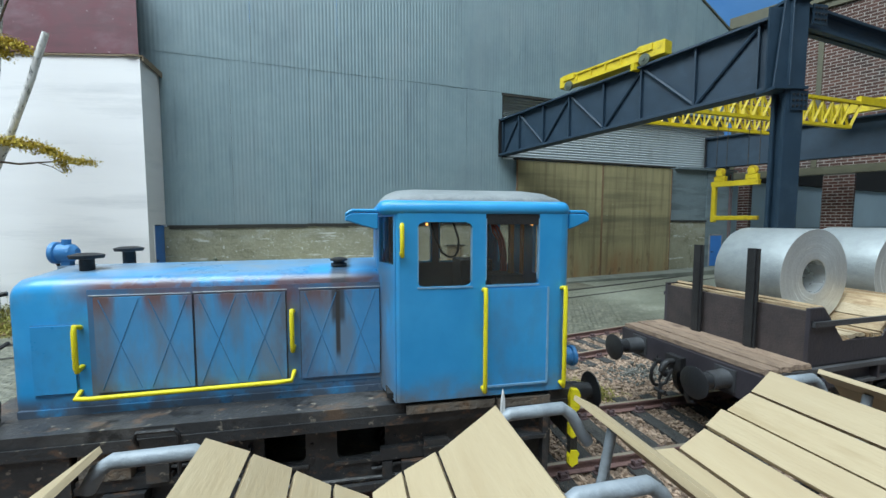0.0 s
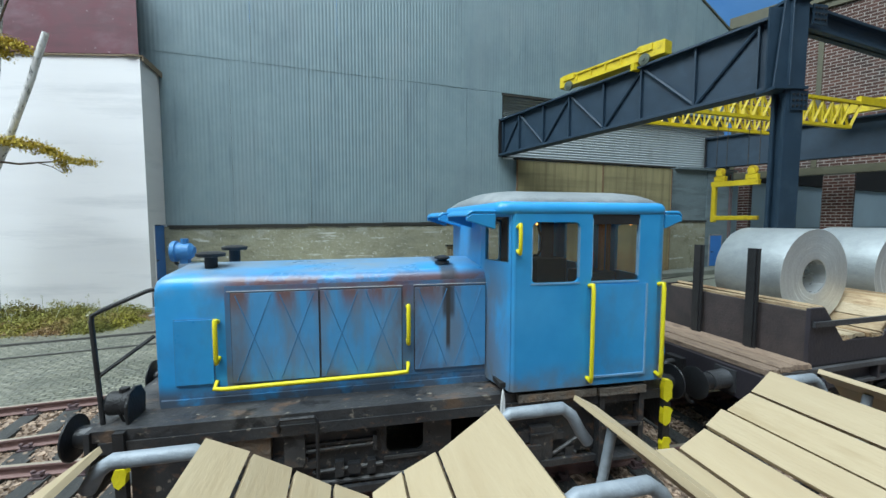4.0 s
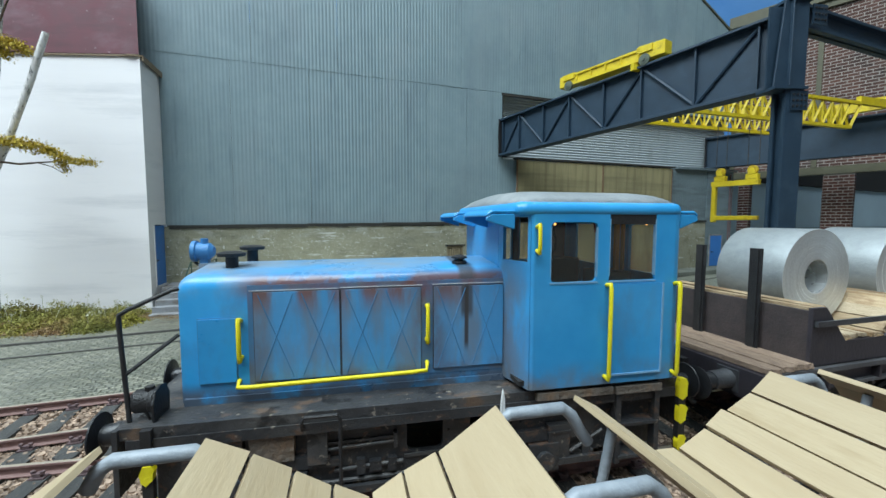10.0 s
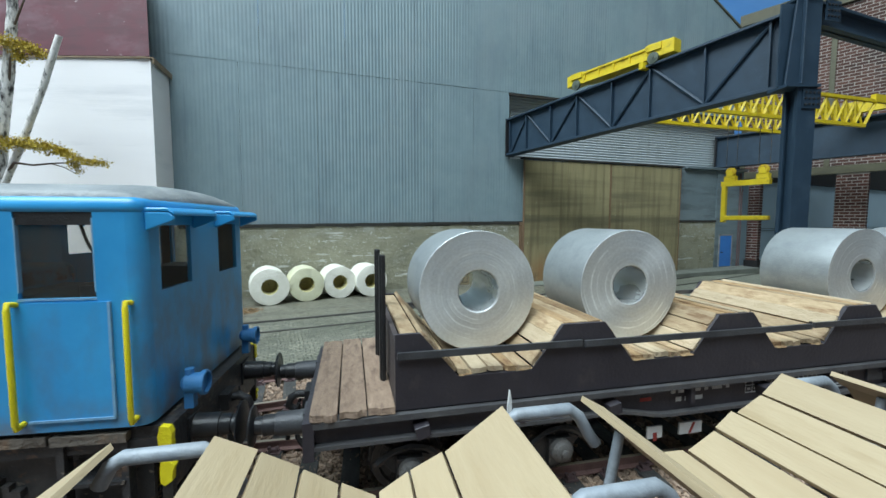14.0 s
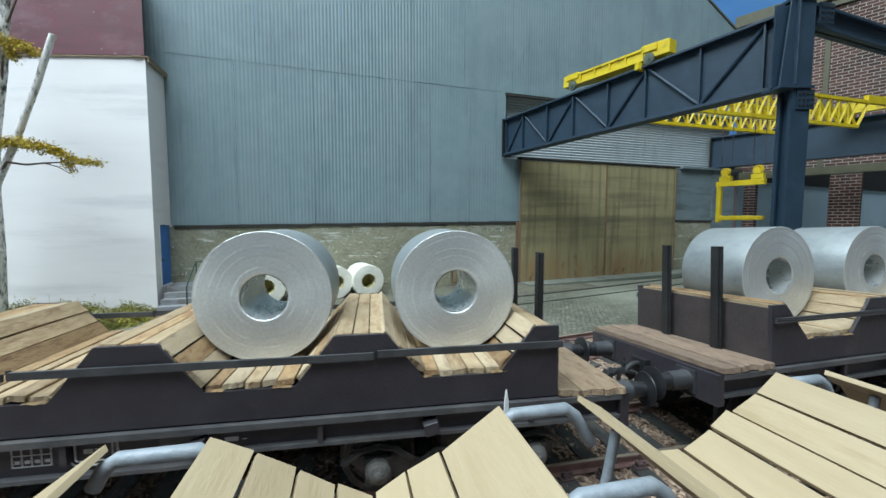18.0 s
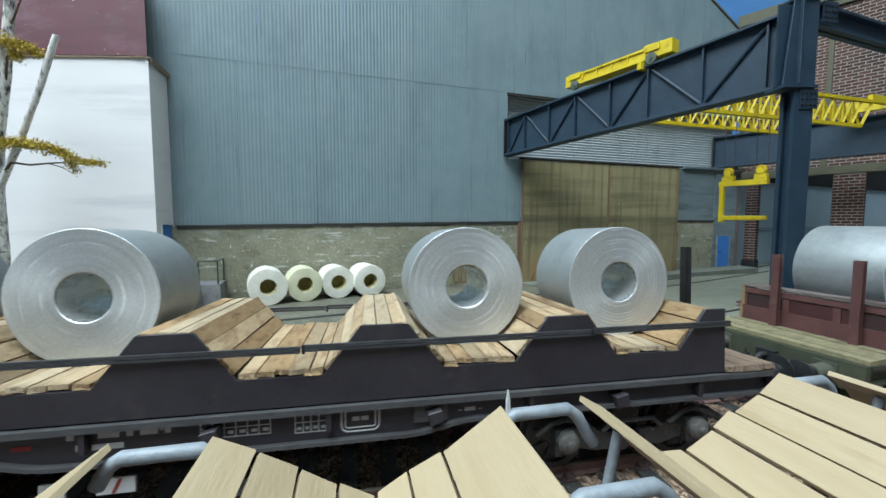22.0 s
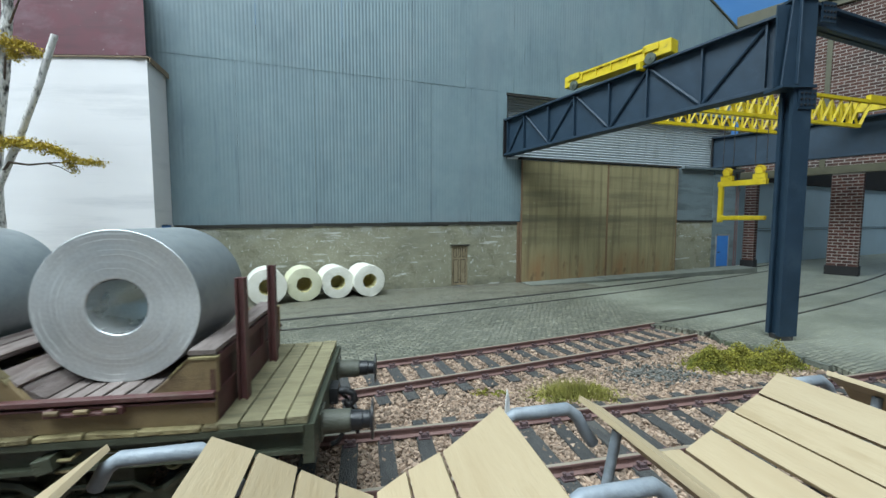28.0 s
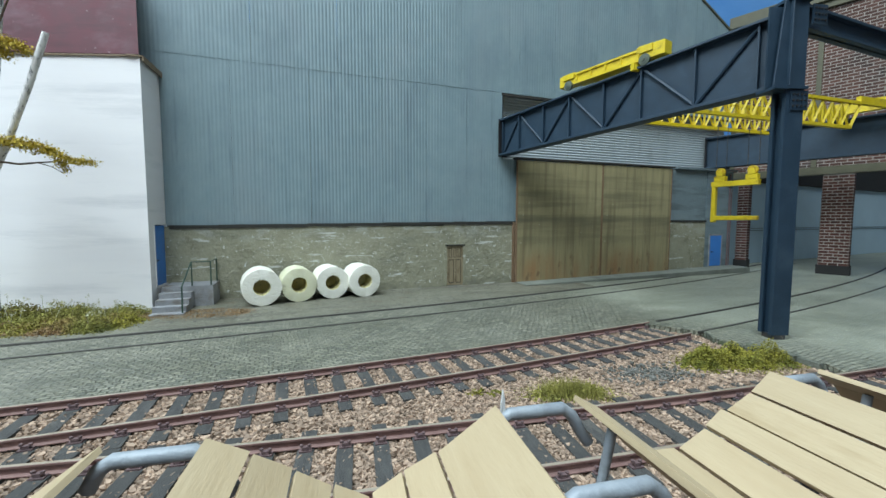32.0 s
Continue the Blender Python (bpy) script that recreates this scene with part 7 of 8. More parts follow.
def rough_board(w, y0, y1, thick, rnd, jag=.03, n=4):
    """A worn board lying along y, its top at z = 0: uneven long edges, splintered ends."""
    bm = B()
    tops, lows = [], []
    e0, e1 = rnd.uniform(-.012, .012), rnd.uniform(-.012, .012)
    lift = [rnd.uniform(-.012, .012) for _ in range(4)]
    for i in range(n + 1):
        x = w * i / n
        k = i / n
        a, b = y0 - rnd.uniform(0, jag), y1 + rnd.uniform(0, jag)
        dx = (e0 if i == 0 else e1 if i == n else 0) * .6
        za = lift[0] * (1 - k) + lift[1] * k
        zb = lift[2] * (1 - k) + lift[3] * k
        tops.append([bm.verts.new((x + dx, a + .008, za)), bm.verts.new((x - dx, b - .008, zb))])
        lows.append([bm.verts.new((x + dx, a - rnd.uniform(0, .012), za - thick)), bm.verts.new((x - dx, b + rnd.uniform(0, .012), zb - thick))])
    for i in range(n):
        bm.faces.new((tops[i][0], tops[i + 1][0], tops[i + 1][1], tops[i][1]))
        bm.faces.new((lows[i][1], lows[i + 1][1], lows[i + 1][0], lows[i][0]))
        bm.faces.new((lows[i][0], lows[i + 1][0], tops[i + 1][0], tops[i][0]))
        bm.faces.new((tops[i][1], tops[i + 1][1], lows[i + 1][1], lows[i][1]))
    bm.faces.new((lows[0][1], lows[0][0], tops[0][0], tops[0][1]))
    bm.faces.new((tops[n][1], tops[n][0], lows[n][0], lows[n][1]))
    return bm


def cradle_boards(parent, cx, y0, y1, mats, rnd, name="cradle_board", gap=.016, thick=.058, over=.03, pts=None):
    pts = pts or trough_points()
    mid = rnd.uniform(-.03, .03)
    pts = [pts[0]] + [(x + (rnd.uniform(-.03, .03) if abs(x) < .4 else mid * .2), z) for x, z in pts[1:-1]] + [pts[-1]]
    for (xa, za), (xb, zb) in zip(pts, pts[1:]):
        d = Vector((xb - xa, 0, zb - za))
        L = d.length
        turn = -math.degrees(math.atan2(d.z, d.x)) + rnd.choice((0, 0, 0, 1.5, -1.5))
        bm = rough_board(L - gap, y0 - rnd.uniform(0, over), y1 + rnd.uniform(0, over), thick * rnd.uniform(.85, 1.2), rnd)
        part(name, bm, rnd.choice(mats), parent, m=P(cx + xa, 0, za + rnd.uniform(-.006, .014)) @ P(gap / 2, 0, 0, rnd.uniform(-.7, .7), 0, turn))


def saddle_boards(parent, cx, y0, y1, mats, rnd, w=.56, z=2.25, n=3):
    for i in range(n):
        a = cx - w / 2 + w * i / n
        bm = rough_board(w / n - .014, y0, y1, .05, rnd, .02)
        part("saddle_board", bm, rnd.choice(mats), parent, m=P(a + .007, 0, z + rnd.uniform(.0, .012)))


def broken_boards(parent, cx, rnd, y=-1.30):
    """Loose broken ends that lie in the mouth of a notch under the cradle boards."""
    for x, w in ((cx - .46, .16), (cx + .24, .20)):
        bm = rough_board(w, y - rnd.uniform(.0, .03), y + .12, .012, rnd, .02, 5)
        part("broken_board", bm, CRADLE_ORANGE, parent, "splintered brown board end", m=P(x + rnd.uniform(0, .05), 0, 1.716, rnd.uniform(-3, 3)))


def underframe(parent, L, mat, wheels_mat, sill_z=(.98, 1.34), edge_mat=None, tight=()):
    """Side sills, headstocks, bogies; x from 0 at the leading headstock to L."""
    edge_mat = edge_mat or mat
    for s in (-1, 1):
        lo = [(.05, 1.05), (3.85, 1.05)] + [(3.85 + .85 * i / 6, 1.05 - .12 * (3 * (i / 6) ** 2 - 2 * (i / 6) ** 3)) for i in range(1, 7)]
        e = L - 5.30
        lo += [(e + .85 * i / 6, .93 + .12 * (3 * (i / 6) ** 2 - 2 * (i / 6) ** 3)) for i in range(7)] + [(L - .05, 1.05)]
        bm = B()
        bx(bm, .05, L - .05, *sorted((1.22 * s, 1.40 * s)), sill_z[1] - .07, sill_z[1])
        part("sill_flange", bm, edge_mat, parent, "dusty upper sill edge", bev=.01)
        bm = B()
        prism(bm, lo + [(x_, z_ - .045) for x_, z_ in lo[::-1]], "y", *sorted((1.22 * s, 1.37 * s)))
        part("sill_flange", bm, edge_mat, parent, "dusty lower sill edge, deeper at midlength")
        bm = B()
        prism(bm, [(x_, z_ - .002) for x_, z_ in lo] + [(L - .05, sill_z[1] - .068), (.05, sill_z[1] - .068)], "y", *sorted((1.24 * s, 1.28 * s)))
        part("sill_web", bm, mat, parent)
        n = int(L / 1.22)
        for i in range(1, n):
            x = L * i / n
            bm = B()
            if i % 2:
                prism(bm, [(x - .10, sill_z[0] + .20), (x + .07, sill_z[0] + .24), (x + .10, sill_z[0] + .10), (x - .06, sill_z[0] + .05)], "y", *sorted((1.28 * s, 1.46 * s)))
                part("lashing_bracket", bm, mat, parent, bev=.008)
            else:
                bx(bm, x - .03, x + .03, *sorted((1.28 * s, 1.38 * s)), sill_z[0] + .07, sill_z[1] - .07)
                part("sill_rib", bm, mat, parent)
    bm = B()
    bx(bm, .1, L - .1, -1.2, 1.2, 1.05, 1.30)
    part("floor_frame", bm, DARK, parent)
    for x in (0, L):
        bm = B()
        bx(bm, x - .06, x + .06, -1.38, 1.38, .90, 1.34)
        part("headstock", bm, mat, parent, bev=.015)
        sg = -1 if x == 0 else 1
        for y in (-.875, .875):
            buffer(parent, x + .05 * sg, y, 1.10 if mat is DEEP_GREEN else 1.13, sg, BUFFER_OLIVE if mat is DEEP_GREEN else BUFFER_GREY, .24)
        coupling(parent, x + .05 * sg, sg, BLACK, (x > 0) in tight)
    ws = []
    for cx in (2.15, L - 2.15):
        for s in (-1, 1):
            bm = B()
            prism(bm, [(cx - 1.35, .62), (cx - 1.05, .74), (cx - .4, .56), (cx + .4, .56), (cx + 1.05, .74), (cx + 1.35, .62), (cx + 1.2, .46), (cx + .5, .30), (cx - .5, .30), (cx - 1.2, .46)], "y", *sorted((1.02 * s, 1.10 * s)))
            bg = part("bogie_side", bm, wheels_mat, parent, bev=.012)
            for x in (cx - 1.0, cx + 1.0):
                bm = B()
                bx(bm, x - .16, x + .16, *sorted((1.08 * s, 1.20 * s)), .34, .68)
                part("axle_guard", bm, wheels_mat, bg, bev=.015)
                bm = B()
                lathe(bm, [(.155, 1.20 * s), (.15, 1.27 * s), (.12, 1.29 * s), (.11, 1.31 * s), (.055, 1.33 * s), (.05, 1.36 * s), (.02, 1.37 * s)], (x, 0, .54), "y", 20)
                part("axle_box", bm, AXLE_GREY, bg, "dusty round axle box", smooth=35)
                bm = B()
                wire(bm, [(x - .42, 1.15 * s, .62), (x - .2, 1.16 * s, .78), (x, 1.16 * s, .82), (x + .2, 1.16 * s, .78), (x + .42, 1.15 * s, .62)], .045, 6)
                part("leaf_spring", bm, wheels_mat, bg)
            for k in (-.16, .16):
                bm = B()
                rod(bm, (cx + k, 1.14 * s, .34), (cx + k, 1.14 * s, .58), .075, n=10)
                part("spring", bm, wheels_mat, bg)
            bm = B()
            wire(bm, [(cx - .45, 1.16 * s, .60), (cx - .3, 1.2 * s, .74), (cx + .3, 1.2 * s, .74), (cx + .45, 1.16 * s, .60)], .03, 6)
            part("brake_lever", bm, wheels_mat, bg)
        bm = B()
        bx(bm, cx - .2, cx + .2, -1.02, 1.02, .52, .95)
        part("bolster", bm, wheels_mat, parent)
        for x in (cx - 1.0, cx + 1.0):
            ws.append(wheelset(parent, x, .46, wheels_mat))
    return ws


def bars(parent, x, z, rows, mat, y):
    """Lettering that cannot be read: plain strokes."""
    for k, (dx, dz, w, h) in enumerate(rows):
        bm = B()
        bx(bm, x + dx, x + dx + w, y - .004, y, z + dz, z + dz + h)
        part("lettering", bm, mat, parent, "faded white lettering")


def coil_wagon_a(seed, b0=.96, cell=2.395, L=13.9, tight=(True,), deep=True):
    rnd = random.Random(seed)
    root = thing("coil_wagon", P(0, 0, 0), "brown-black bogie coil wagon with wooden cradles and lashing rods", "railway wagon", "black coil wagons")
    ws = underframe(root, L, WAGON_BLACK, FRAME_BLACK, edge_mat=SILL_DUSTY, tight=tight)
    b1 = b0 + 5 * cell + .06
    woods = (CRADLE_WOOD, CRADLE_WOOD, CRADLE_ORANGE, CRADLE_PALE)
    for s in (-1, 1):
        # notched cradle side
        pts = [(b0, 1.36)]
        pts += [(b0, 2.25), (b0 + .28, 2.25)]
        for i in range(5):
            c = b0 + .03 + cell * (i + .5)
            pts += [(c - .90, 2.25) if i else (c - .93, 2.25), (c - .47, 1.70), (c + .47, 1.70), (c + .90, 2.25)]
        pts = [p for k, p in enumerate(pts) if k == 0 or p[0] > pts[k - 1][0] - 1e-6]
        pts += [(b1, 2.25), (b1, 1.36)]
        bm = B()
        prism(bm, pts, "y", *sorted((1.27 * s, 1.33 * s)))
        part("cradle_side", bm, WAGON_BLACK, root, "black cradle side plate with five notches")
        # lashing bars in lengths: one deep bar, or two thin ones a finger apart
        for k, (a, b) in enumerate(((b0 + .02, b0 + 2.36), (b0 + 2.40, b0 + 6.15), (b0 + 6.20, b0 + 9.75), (b0 + 9.80, b1 + .03))):
            drop = (.0, .014, .0, -.02)[k]
            for z0, z1 in ((1.975, 2.055),) if deep else ((2.035, 2.072), (1.995, 2.026)):
                bm = B()
                bx(bm, a, b, *sorted((1.352 * s, 1.392 * s)), z0 - drop, z1 - drop)
                part("lashing_bar", bm, ROD_GREY, root, bev=.008)
        for x in (b0 + .05, b0 + 2.38, b0 + 6.18, b0 + 9.78, b1 - .05):
            bm = B()
            bx(bm, x - .018, x + .018, *sorted((1.33 * s, 1.352 * s)), 1.96, 2.065)
            part("rod_bracket", bm, BLACK, root)
    for x, s in ((b0, 1), (b1, -1)):
        bm = B()
        prism(bm, [(-1.27, 1.36), (1.27, 1.36), (1.27, 2.20), (-1.27, 2.20)], "x", x, x + .06 * s)
        part("cradle_end", bm, WAGON_RUSTY, root, "rust-brown end plate")
        for y in (-.52, .50):
            bm = B()
            bx(bm, x - .08 * s - .04, x - .08 * s + .04, y - .06, y + .06, 1.36, 3.10)
            bx(bm, x - .08 * s - .015, x - .08 * s + .015, y - .10, y + .10, 1.36, 3.10)
            part("stake", bm, BLACK, root, "tall black end stake", bev=.012)
    for i in range(5):
        c = b0 + .03 + cell * (i + .5)
        cradle_boards(root, c, -1.272, 1.272, woods, rnd, over=.02)
        broken_boards(root, c, rnd)
    for i in range(1, 5):
        saddle_boards(root, b0 + .03 + cell * i, -1.265, 1.265, woods, rnd)
    for x in (b0 + .075, b1 - .265):
        bm = rough_board(.19, -1.25, 1.25, .05, rnd, .01)
        part("saddle_board", bm, CRADLE_WOOD, root, m=P(x, 0, 2.235))
    for xa, xb in ((.0, b0), (b1, L)):
        n = 3
        for i in range(n):
            a = xa + (xb - xa) * i / n
            bm = rough_board((xb - xa) / n - .02, -1.35 - rnd.uniform(0, .03), 1.35 + rnd.uniform(0, .03), .075, rnd, .045, 6)
            part("deck_board", bm, DECK_WOOD if deep and xa > 1 else DECK_BROWN, root, m=P(a + .01, 0, 1.425 + rnd.uniform(-.006, .010)))
    y = -1.281
    bars(root, 0, 1.165, [(4.78, 0, .07, .065), (4.90, 0, .09, .065), (5.07, 0, .20, .08), (5.34, 0, .06, .08), (5.47, 0, .17, .08), (5.66, .035, .04, .015), (5.71, 0, .06, .08)], WHITE_MARK, y)
    bars(root, 0, 1.045, [(4.86, 0, .09, .065), (5.01, 0, .30, .06)], WHITE_MARK, y)
    bars(root, 0, 1.10, [(4.28, 0, .18, .05)], RED_MARK, y)
    for x0, x1, z0, z1, cols in ((6.06, 6.80, 1.05, 1.24, 6), (7.06, 7.42, 1.02, 1.24, 4)):
        bm = B()
        for z in (z0, (z0 + z1) / 2 + .01, z1 - .014):
            bx(bm, x0, x1, y - .004, y, z, z + .012)
        for k in range(cols + 1):
            x = x0 + (x1 - x0 - .012) * k / cols
            bx(bm, x, x + .012, y - .0035, y, z0 + .012, z1 - .014)
        for k in range(cols):
            x = x0 + (x1 - x0) * (k + .3) / cols
            bx(bm, x, x + (x1 - x0) / cols * .5, y - .003, y, z0 + .04, z0 + .075)
        part("load_table", bm, WHITE_MARK, root, "faded white load table")["kind"] = "stuff"
    for o, w in ((0, .013), (.045, .011)):
        bm = B()
        q = []
        for cx, cz, a0 in ((7.95, 1.21, 0), (7.66, 1.21, 90), (7.66, 1.06, 180), (7.95, 1.06, 270)):
            for i in range(5):
                a = math.radians(a0 + 22.5 * i)
                q.append((cx + (.075 - o) * math.cos(a), y - .003, cz + (.075 - o) * math.sin(a)))
        wire(bm, q + q[:2], w, 4)
        part("emblem", bm, WHITE_MARK, root, "rounded white emblem outline")
    bars(root, 0, 1.11, [(7.71, 0, .085, .05), (7.815, 0, .085, .05)], WHITE_MARK, y)
    bars(root, 0, 1.12, [(9.0, 0, .05, .012), (9.08, -.01, .14, .05), (9.26, 0, .05, .012)], WHITE_MARK, y)
    bm = B()
    bx(bm, 8.44, 8.86, y - .03, y, 1.03, 1.25)
    part("plate_holder", bm, SILL_DUSTY, root, "dark raised label holder", bev=.01)
    for x0, w in ((4.47, .24), (5.0, .38)):
        bm = B()
        bx(bm, x0, x0 + w, -1.23, -1.20, .52, .69)
        sign = part("lever_sign", bm, SIGN_WHITE, root, "small white lever sign with a red stroke")
        bm = B()
        m_ = x0 + w / 2
        prism(bm, [(m_ - .04, .53), (m_ + .0, .53), (m_ + .07, .68), (m_ + .03, .68)] if w > .3 else [(m_ - .03, .48), (m_ + .03, .48), (m_ + .03, .60), (m_ - .03, .60)], "y", -1.236, -1.229)
        part("red_stroke", bm, RED_MARK, sign)
    return root, ws


def coil_wagon_b():
    rnd = random.Random(77)
    root = thing("coil_wagon", P(0, 0, 0), "olive coil wagon with dark red stakes and grey boards", "railway wagon")
    L = 13.84
    ws = underframe(root, L, DEEP_GREEN, DEEP_GREEN, tight=(False,))
    b0, b1 = .93, .93 + 11.96
    cell = (b1 - b0) / 5
    for s in (-1, 1):
        bm = B()
        bx(bm, b0, b1, *sorted((1.27 * s, 1.33 * s)), 1.40, 1.74)
        part("cradle_side", bm, OLIVE_BROWN, root, "brown-olive cradle side", bev=.01)
        # rail in lengths that do not quite meet
        for z, h, w in ((1.715, .055, .085), (1.655, .028, .06)):
            x = b0 - .02
            while x < b1 - .05:
                e = min(b1 + .02, x + rnd.uniform(2.2, 4.4))
                bm = B()
                q = rnd.uniform(-.006, .006)
                prism(bm, [(x, z + q), (e - .004, z - q), (e - .004, z - q + h), (x, z + q + h)], "y", *sorted((1.325 * s, (1.33 + w) * s)))
                part("side_rail", bm, OX_RED, root, "dark red side rail", bev=.008)
                x = e
        for i in range(6):
            x = b0 + cell * i
            j1, j2, j3 = rnd.uniform(-.03, .03), rnd.uniform(-.03, .03), rnd.uniform(-.015, .015)
            if i == 0:
                poly = [(x - .02, 1.72), (x + .68, 1.72), (x + .44 + j1, 1.96 + j3), (x + .27, 2.11), (x - .02, 2.14)]
            elif i == 5:
                poly = [(x - .68, 1.72), (x + .02, 1.72), (x + .02, 2.10), (x - .27, 2.10), (x - .46 + j1, 1.92 + j3)]
            else:
                poly = [(x - .62 + j1, 1.72), (x + .62 + j2, 1.72), (x + .44 + j2, 1.95 + j3), (x + .29, 2.11), (x - .27, 2.12), (x - .42 + j1, 1.97 - j3)]
            bm = B()
            prism(bm, poly, "y", *sorted((1.23 * s, 1.30 * s)))
            part("cradle_cheek", bm, OLIVE_BROWN, root, "brown-olive cheek with a ragged edge", bev=.012)
            # ragged timber edge over the cheek
            top = sorted([p for p in poly if p[1] > 1.9])
            for (xa, za), (xb, zb) in zip(top, top[1:]):
                bm = B()
                prism(bm, [(xa, za - .012), (xb, zb - .012), (xb + rnd.uniform(-.02, .02), zb + rnd.uniform(.008, .022)), ((xa + xb) / 2, (za + zb) / 2 + rnd.uniform(.0, .026)), (xa, za + rnd.uniform(.006, .02))], "y", *sorted((1.22 * s, (1.31 + rnd.uniform(0, .015)) * s)))
                part("cheek_edge", bm, OLIVE_EDGE, root)
        for i in range(1, 5):
            x = b0 + cell * i
            lean = rnd.uniform(-.015, .02)
            bm = B()
            for a in ((-.075, -.048, 1.33, 1.46), (.048, .075, 1.33, 1.46), (-.048, .048, 1.375, 1.41)):
                y0, y1 = sorted((a[2] * s, a[3] * s))
                prism(bm, [(x + a[0], 1.74), (x + a[1], 1.74), (x + a[1] + lean, 2.79), (x + a[0] + lean, 2.79)], "y", y0, y1)
            stake = part("stake", bm, OX_RED, root, "dark red channel side stake", bev=.006)
            bm = B()
            bx(bm, x - .11, x + .11, *sorted((1.33 * s, 1.47 * s)), 1.725, 1.755)
            part("stake_foot", bm, OX_RED, stake, bev=.006)
        for i in range(5):
            x = b0 + cell * (i + .50)
            bm = B()
            prism(bm, [(x - .36, 1.60), (x + .36, 1.60), (x + .36, 1.68), (x + .27, 1.70), (x + .22, 1.64), (x - .22, 1.64), (x - .27, 1.70), (x - .36, 1.68)], "y", *sorted((1.36 * s, 1.43 * s)))
            cl = part("clamp", bm, OX_RED, root, "worn red clamp under the rail", bev=.01)
            for k in (-.26, 0, .26):
                bm = B()
                rod(bm, (x + k - .06, 1.44 * s, 1.66), (x + k + .06, 1.44 * s, 1.66), .026, n=7)
                part("clamp_bolt", bm, OLIVE_BROWN, cl, smooth=50)
        a = b0 - .05
        while a < b1:
            b = min(b1 + .05, a + rnd.uniform(.20, .62))
            bm = B()
            zz = rnd.uniform(-.012, .012)
            prism(bm, [(a + .006, 1.345), (b - .006, 1.345 + zz * .4), (b - .012, 1.395 + zz), (a + .014, 1.40 - zz)], "y", *sorted((1.2 * s, (1.40 + rnd.uniform(-.02, .02)) * s)))
            part("edge_board", bm, OLIVE_EDGE, root, "yellowish broken board end", bev=.008)
            a = b
        # fittings on the sill
        for x, z in ((7.16, 1.16), (7.16, 1.03), (11.45, 1.14), (11.45, 1.02), (9.33, 1.14), (2.2, 1.12)):
            bm = B()
            wire(bm, [(x - .09, 1.28 * s, z), (x - .09, 1.35 * s, z), (x - .06, 1.37 * s, z), (x + .07, 1.37 * s, z), (x + .09, 1.35 * s, z + .02), (x + .09, 1.28 * s, z + .02)], .02, 6)
            part("tie_hook", bm, OLIVE_EDGE, root, "pale bent tie hook", smooth=50)
        for x in (3.43, 8.22, 6.05, 10.6):
            bm = B()
            bx(bm, x - .04, x + .04, *sorted((1.28 * s, 1.37 * s)), 1.00, 1.22)
            bx(bm, x - .055, x + .055, *sorted((1.28 * s, 1.39 * s)), 1.20, 1.235)
            part("sill_bracket", bm, OLIVE, root, "olive sill bracket with a pale top", bev=.01)
        bm = B()
        wire(bm, [(12.44 + .09 * math.cos(k * math.pi / 8), 1.30 * s, 1.05 + .12 * math.sin(k * math.pi / 8)) for k in range(17)], .022, 6)
        part("lashing_ring", bm, OLIVE, root, "olive lashing ring", smooth=50)
    for x, s in ((b0, 1), (b1, -1)):
        bm = B()
        bx(bm, *sorted((x, x + .06 * s)), -1.27, 1.27, 1.40, 1.72)
        bx(bm, *sorted((x, x + .06 * s)), -1.27, 1.27, 2.00, 2.10)
        for y in (-1.24, -.42, .42, 1.24):
            bx(bm, *sorted((x + .001, x + .055 * s)), y - .06, y + .06, 1.72, 1.98)
        part("cradle_end", bm, OX_RED, root, "dark red end frame")
        bm = B()
        bx(bm, *sorted((x + .02 * s, x + .04 * s)), -1.2, 1.2, 1.72, 1.98)
        part("end_panel", bm, RED_DARK, root, "deep red end panel")
        for y in (-.75, .55):
            bm = B()
            c = x - .10 * s
            for a in ((-.05, -.03, -.07, .07), (.03, .05, -.07, .07), (-.03, .03, -.02, .02)):
                bx(bm, c + a[0], c + a[1], y + a[2], y + a[3], 1.40, 2.88)
            part("stake", bm, OX_RED, root, "dark red end stake", bev=.006)
    for i in range(5):
        cradle_boards(root, b0 + cell * (i + .5), -1.21, 1.21, (GREY_WOOD,), rnd, pts=trough_points(.86, .47, 2.04, 1.715, 2, 5), gap=.03, over=.05)
    for i in range(1, 5):
        saddle_boards(root, b0 + cell * i, -1.24, 1.24, (GREY_WOOD,), rnd, .54, 2.17, 2)
    for x in (b0 + .14, b1 - .14):
        bm = B()
        bx(bm, x - .14, x + .13, -1.27, 1.27, 2.13, 2.18)
        part("saddle_board", bm, GREY_WOOD, root, bev=.01)
    for xa, xb in ((.0, b0), (b1, L)):
        for i in range(4):
            a = xa + (xb - xa) * i / 4
            bm = B()
            bx(bm, a + .012, a + (xb - xa) / 4 - .012, -1.36 - rnd.uniform(0, .03), 1.36 + rnd.uniform(0, .03), 1.35, 1.42 + rnd.uniform(-.01, .012))
            part("deck_board", bm, OLIVE_DECK, root, bev=.01)
    y = -1.285
    bars(root, 7.45, .99, [(0, .09, .10, .08), (.13, .09, .10, .08), (0, 0, .10, .06), (.13, 0, .10, .06)], WHITE_MARK, y)
    bars(root, 7.84, .99, [(0, .10, .20, .03), (0, .04, .24, .03), (0, -.01, .16, .03)], WHITE_MARK, y)
    bars(root, 8.5, 1.04, [(0, .08, .10, .05), (.16, .08, .16, .05), (.36, .08, .12, .05), (0, 0, .14, .05), (.2, 0, .24, .05)], WHITE_MARK, y)
    bars(root, 5.66, .99, [(0, 0, .07, .02), (.10, -.02, .12, .06), (.27, 0, .09, .02)], WHITE_MARK, y)
